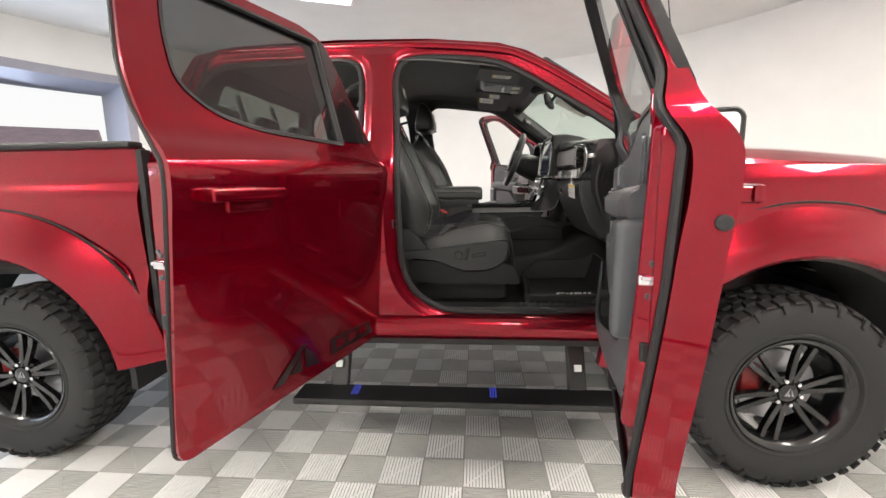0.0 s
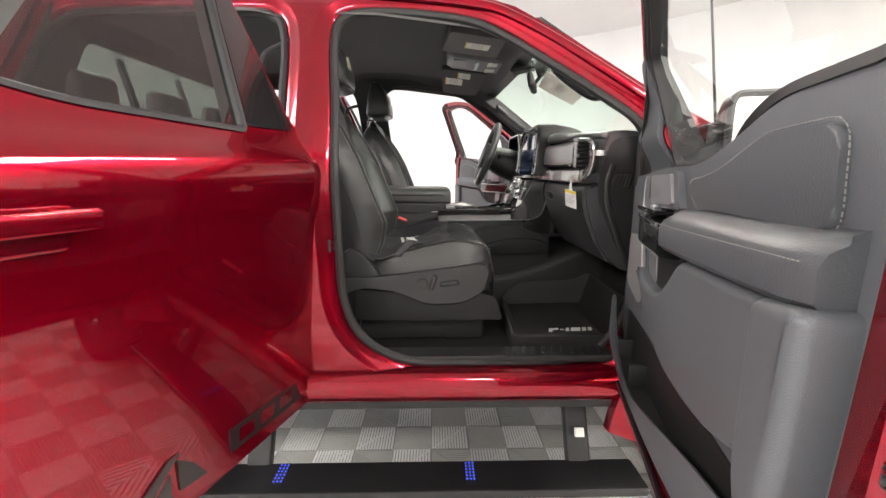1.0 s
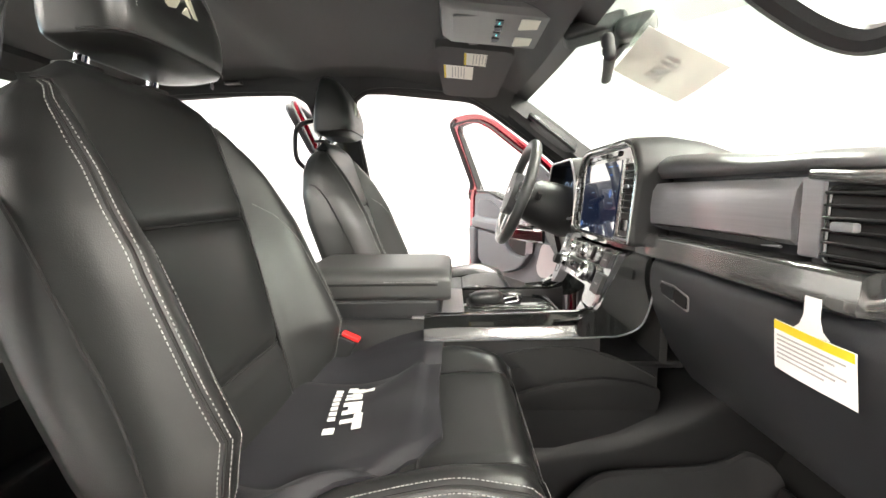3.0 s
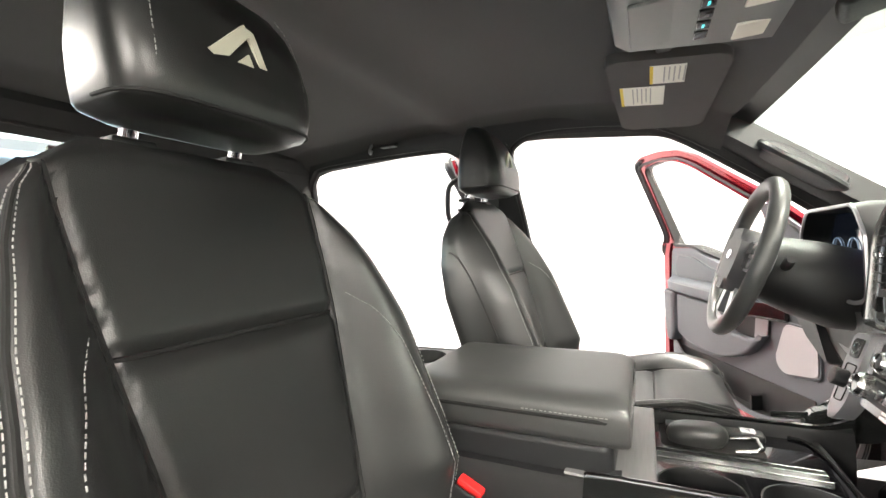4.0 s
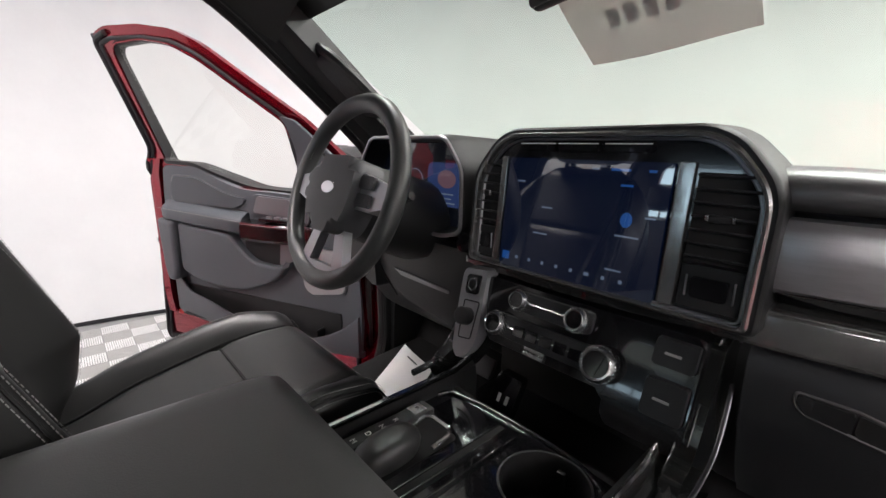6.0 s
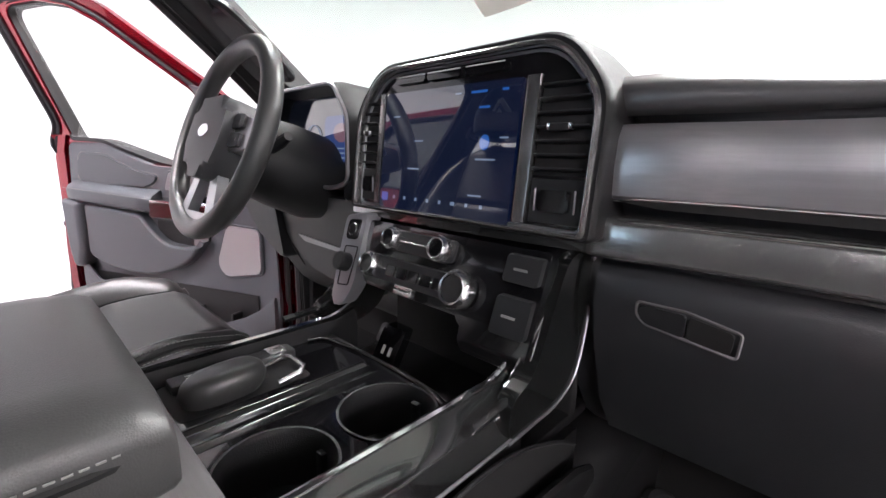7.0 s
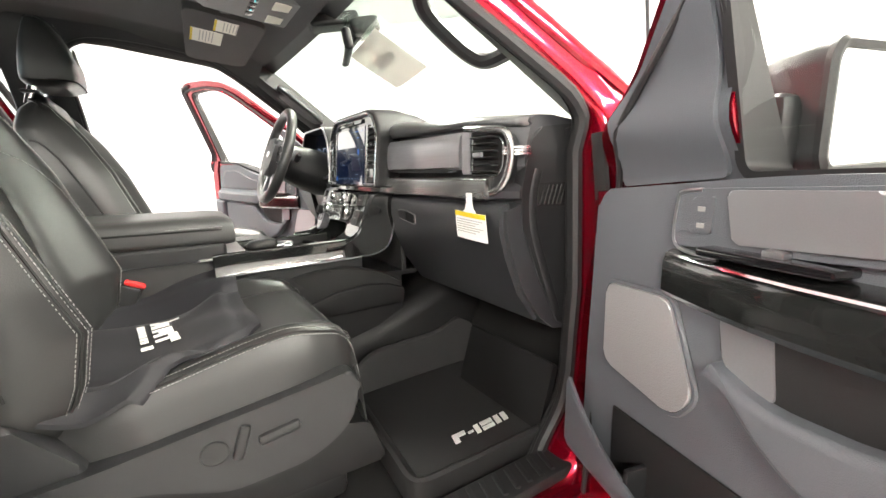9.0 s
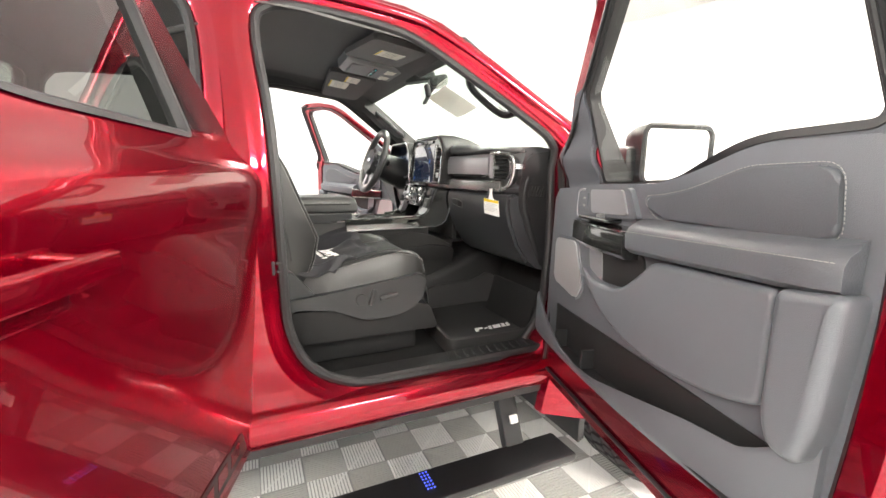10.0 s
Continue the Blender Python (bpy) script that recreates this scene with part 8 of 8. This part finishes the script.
bm = bmesh.new()
rbox(bm, (0.075, 0.0, 0.055), (0.10, 0.12, 0.055), 0.020, 3)
rbox(bm, (-0.02, 0.0, 0.085), (0.16, 0.10, 0.040), 0.014, 3)
part("camera_cover", bm, DARKPL, imirror)

# ---------- loose things ----------
# sheet hanging under the top of the windscreen
def plate(name, p0, ux, uy, material, label, category, bow=0.0, n=10, thick=0.0006):
    bm = bmesh.new()
    p0, ux, uy = Vector(p0), Vector(ux), Vector(uy)
    nn = ux.cross(uy).normalized()
    f = lambda u, v: p0 + ux * u + uy * v + nn * (bow * math.sin(math.pi * u) * (0.4 + 0.6 * v) + bow * 0.3 * math.sin(5 * u + 3 * v))
    grid(bm, f, n, n)
    bmesh.ops.recalc_face_normals(bm, faces=bm.faces)
    out = bmesh.ops.extrude_face_region(bm, geom=bm.faces[:])
    bmesh.ops.translate(bm, vec=nn * thick, verts=[g for g in out["geom"] if isinstance(g, bmesh.types.BMVert)])
    ob = tagged(part(name, bm, material), label, category)
    return ob, f, nn


tag_sheet, sf, sn = plate("hanging_sheet", (-0.664, 0.130, 1.793), (-0.028, -0.29, 0.016), (-0.195, -0.02, 0.092), SHEETMAT, "thin white plastic sheet hanging below the mirror", "plastic sheet", 0.008)
bm = bmesh.new()
for j in range(5):
    u = 0.25 + 0.11 * j
    loft(bm, [[sf(u, 0.42) - sn * 0.0012, sf(u + 0.07, 0.42) - sn * 0.0012, sf(u + 0.07, 0.62) - sn * 0.0012, sf(u, 0.62) - sn * 0.0012], [sf(u, 0.42) - sn * 0.0018, sf(u + 0.07, 0.42) - sn * 0.0018, sf(u + 0.07, 0.62) - sn * 0.0018, sf(u, 0.62) - sn * 0.0018]])
part("number_bar", bm, SHEETPRINT, tag_sheet, "plain grey bars of print")
# hang tag on the glove box
tag, tf, tn = plate("hang_tag", (-0.913, -0.650, 1.309), (0.006, -0.107, -0.006), (-0.003, 0.003, 0.063), WHITE, "white hang tag with a yellow band on the glove box", "hang tag", 0.003)


def on_tag(name, f, nn, rects, material, parent, d=0.0012):
    bm = bmesh.new()
    for u0, v0, u1, v1 in rects:
        loft(bm, [[f(u, v) + nn * (d * q) for u, v in ((u0, v0), (u1, v0), (u1, v1), (u0, v1))] for q in (0.6, 1.0)])
    return part(name, bm, material, parent)


sgn = 1 if tn.x < 0 else -1
on_tag("yellow_band", tf, tn * sgn, [(0.01, 0.82, 0.25, 0.99), (0.25, 0.82, 0.5, 0.99), (0.5, 0.82, 0.75, 0.99), (0.75, 0.82, 0.99, 0.99)], YELLOW, tag, 0.002)
on_tag("print_line", tf, tn * sgn, [(0.06, 0.70 - 0.09 * j, 0.90 - 0.12 * (j % 3), 0.73 - 0.09 * j) for j in range(6)], PRINTGREY, tag, 0.002)
bm = bmesh.new()
loft(bm, [[Vector((-0.913, -0.698 - w, z)), Vector((-0.913, -0.698 + w, z)), Vector((-0.9142, -0.698 + w, z)), Vector((-0.9142, -0.698 - w, z))] for z, w in ((1.368, 0.026), (1.376, 0.016), (1.390, 0.011), (1.412, 0.011))])
part("tag_loop", bm, WHITE, tag)
# paper on the driver's floor, on the raised foot rest
bm = bmesh.new()
prism(bm, [(-0.98, 0.765), (-0.97, 0.905), (-0.60, 0.940), (-0.56, 0.765)], 0.38, 0.785, lambda a, b, d: (a, d, b), 0.01)
part("foot_rest", bm, CARPET, truck, "black carpeted foot rest in the driver's footwell")
bm = bmesh.new()
paper, pf, pn = plate("paper_floor_mat", (-0.677, 0.765, 0.937), (-0.036, -0.195, -0.004), (-0.228, -0.128, -0.022), WHITE, "white protective paper on the driver's floor", "paper", 0.004)
on_tag("paper_frame", pf, pn, [(0.12, 0.12, 0.88, 0.15), (0.12, 0.85, 0.88, 0.88), (0.12, 0.15, 0.15, 0.85), (0.85, 0.15, 0.88, 0.85)], INK, paper, 0.002)
on_tag("paper_print", pf, pn, [(0.3, 0.3 + 0.07 * j, 0.7, 0.33 + 0.07 * j) for j in range(4)], PRINTGREY, paper, 0.002)
# cloth bag on the passenger seat
bm = bmesh.new()
top_of = seat_top[-1]


def bf0(u, v):
    """The bag's upper face: u from the backrest forwards, v from the door side across to the console."""
    a = -0.92 + 2.00 * v
    reach = float(np.interp(v, [0, 0.10, 0.28, 0.60, 1.0], [-1.56, -1.475, -1.345, -1.350, -1.36]))
    x = -1.715 + (reach + 1.715) * u + 0.012 * math.sin(5 * v + 2 * u)
    p = top_of(max(-0.84, min(0.84, a)), (x + 1.72) / 0.5 * 0.93)
    drop = 0.03 * smooth(0.80, 0.92, -a) - 0.055 * smooth(0.80, 1.08, a)
    fold = 0.005 * math.sin(9 * u + 3 * v) * math.sin(6 * v + 1) + 0.004 * math.sin(17 * v + 8 * u) * u + 0.012 * math.exp(-((v - 0.30 - 0.5 * u) / 0.05) ** 2) * smooth(0.3, 1.0, u)
    return Vector((x, -0.467 + 0.278 * a, p.z + 0.020 + 0.018 * math.exp(-(u / 0.25) ** 2) + fold - drop - 0.010 * smooth(0.88, 1.0, u)))


grid(bm, bf0, 36, 40)
bmesh.ops.recalc_face_normals(bm, faces=bm.faces)
out_g = bmesh.ops.extrude_face_region(bm, geom=bm.faces[:])
bmesh.ops.translate(bm, vec=(0, 0, -0.008), verts=[g for g in out_g["geom"] if isinstance(g, bmesh.types.BMVert)])
bag = tagged(part("cloth_bag", bm, BAG), "black nylon cloth bag lying on the passenger seat", "bag")
on_tag("bag_print", bf0, Vector((0, 0, 1)), [(0.485, 0.632, 0.535, 0.669), (0.515, 0.621, 0.580, 0.653), (0.560, 0.611, 0.640, 0.637), (0.485, 0.590, 0.565, 0.606), (0.530, 0.558, 0.580, 0.590), (0.485, 0.563, 0.580, 0.579), (0.485, 0.521, 0.590, 0.542), (0.515, 0.494, 0.590, 0.521), (0.485, 0.473, 0.590, 0.494), (0.485, 0.420, 0.590, 0.441), (0.555, 0.377, 0.602, 0.467)], WHITE, bag, 0.004)["kind"] = "stuff"
on_tag("bag_small_print", bf0, Vector((0, 0, 1)), [(0.415, 0.630 - 0.031 * j, 0.455, 0.649 - 0.031 * j) for j in range(7)] + [(0.410, 0.366, 0.468, 0.398)], WHITE, bag, 0.004)["kind"] = "stuff"
# aerial mast on the front wing
bm = bmesh.new()
tube(bm, [(-0.475, -0.86, 1.46), (-0.49, -0.855, 1.55), (-0.60, -0.85, 2.30)], [0.012, 0.005, 0.0025], 8)
part("aerial", bm, RUBBER, truck, "thin black aerial mast")

# ---------- ribbed floor tiles ----------
def rib_cells(cells, along_y):
    """Vertices and faces of ribbed squares whose lower corners are given."""
    V, F = [], []
    n, w, h = 13, 0.2, 0.006
    for x0, y0 in cells:
        for j in range(n):
            a0 = 0.002 + (w - 0.004) * j / n
            a1 = a0 + (w - 0.004) / n * 0.72
            k = len(V)
            for a, z in ((a0, -h), (a0 + 0.0008, 0), (a1 - 0.0008, 0), (a1, -h)):
                for b in (0.002, w - 0.002):
                    V.append((x0 + a, y0 + b, z) if along_y else (x0 + b, y0 + a, z))
            for q in (0, 2, 4):
                F.append((k + q, k + q + 1, k + q + 3, k + q + 2))
        # diagonal brace through the ribs
        k = len(V)
        for p, q in ((0.004, 0.010), (0.010, 0.004), (0.196, 0.190), (0.190, 0.196)):
            V.append((x0 + p, y0 + (q if along_y else 0.2 - q), 0.0006))
        F.append((k, k + 1, k + 2, k + 3))
    return V, F


def tile_mesh(name, cells, along_y, material):
    me = bpy.data.meshes.new(name)
    V, F = rib_cells(cells, along_y)
    me.from_pydata(V, [], F)
    bm = bmesh.new()
    bm.from_mesh(me)
    bmesh.ops.recalc_face_normals(bm, faces=bm.faces)
    for f in bm.faces:
        if abs(f.normal.z) > 0.5 and f.normal.z < 0:
            f.normal_flip()
    bm.to_mesh(me)
    bm.free()
    me.materials.append(material)
    return me


bm = bmesh.new()
disc(bm, (CX, CY, -0.008), (0, 0, 1), RAD + 0.6, 0.002, 96)
floor = tagged(part("floor", bm, TILE_BASE), "grey and white ribbed snap-together floor tiles", "floor", kind="structure")
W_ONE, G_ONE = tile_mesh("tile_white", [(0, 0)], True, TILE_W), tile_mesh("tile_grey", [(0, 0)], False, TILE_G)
rest = {0: [], 1: []}
for i in range(-36, 24):
    for j in range(-26, 26):
        x, y = -1.04 + 0.2 * i, -0.88 + 0.2 * j
        if (x + 0.1 - CX) ** 2 + (y + 0.1 - CY) ** 2 > (RAD - 0.02) ** 2:
            continue
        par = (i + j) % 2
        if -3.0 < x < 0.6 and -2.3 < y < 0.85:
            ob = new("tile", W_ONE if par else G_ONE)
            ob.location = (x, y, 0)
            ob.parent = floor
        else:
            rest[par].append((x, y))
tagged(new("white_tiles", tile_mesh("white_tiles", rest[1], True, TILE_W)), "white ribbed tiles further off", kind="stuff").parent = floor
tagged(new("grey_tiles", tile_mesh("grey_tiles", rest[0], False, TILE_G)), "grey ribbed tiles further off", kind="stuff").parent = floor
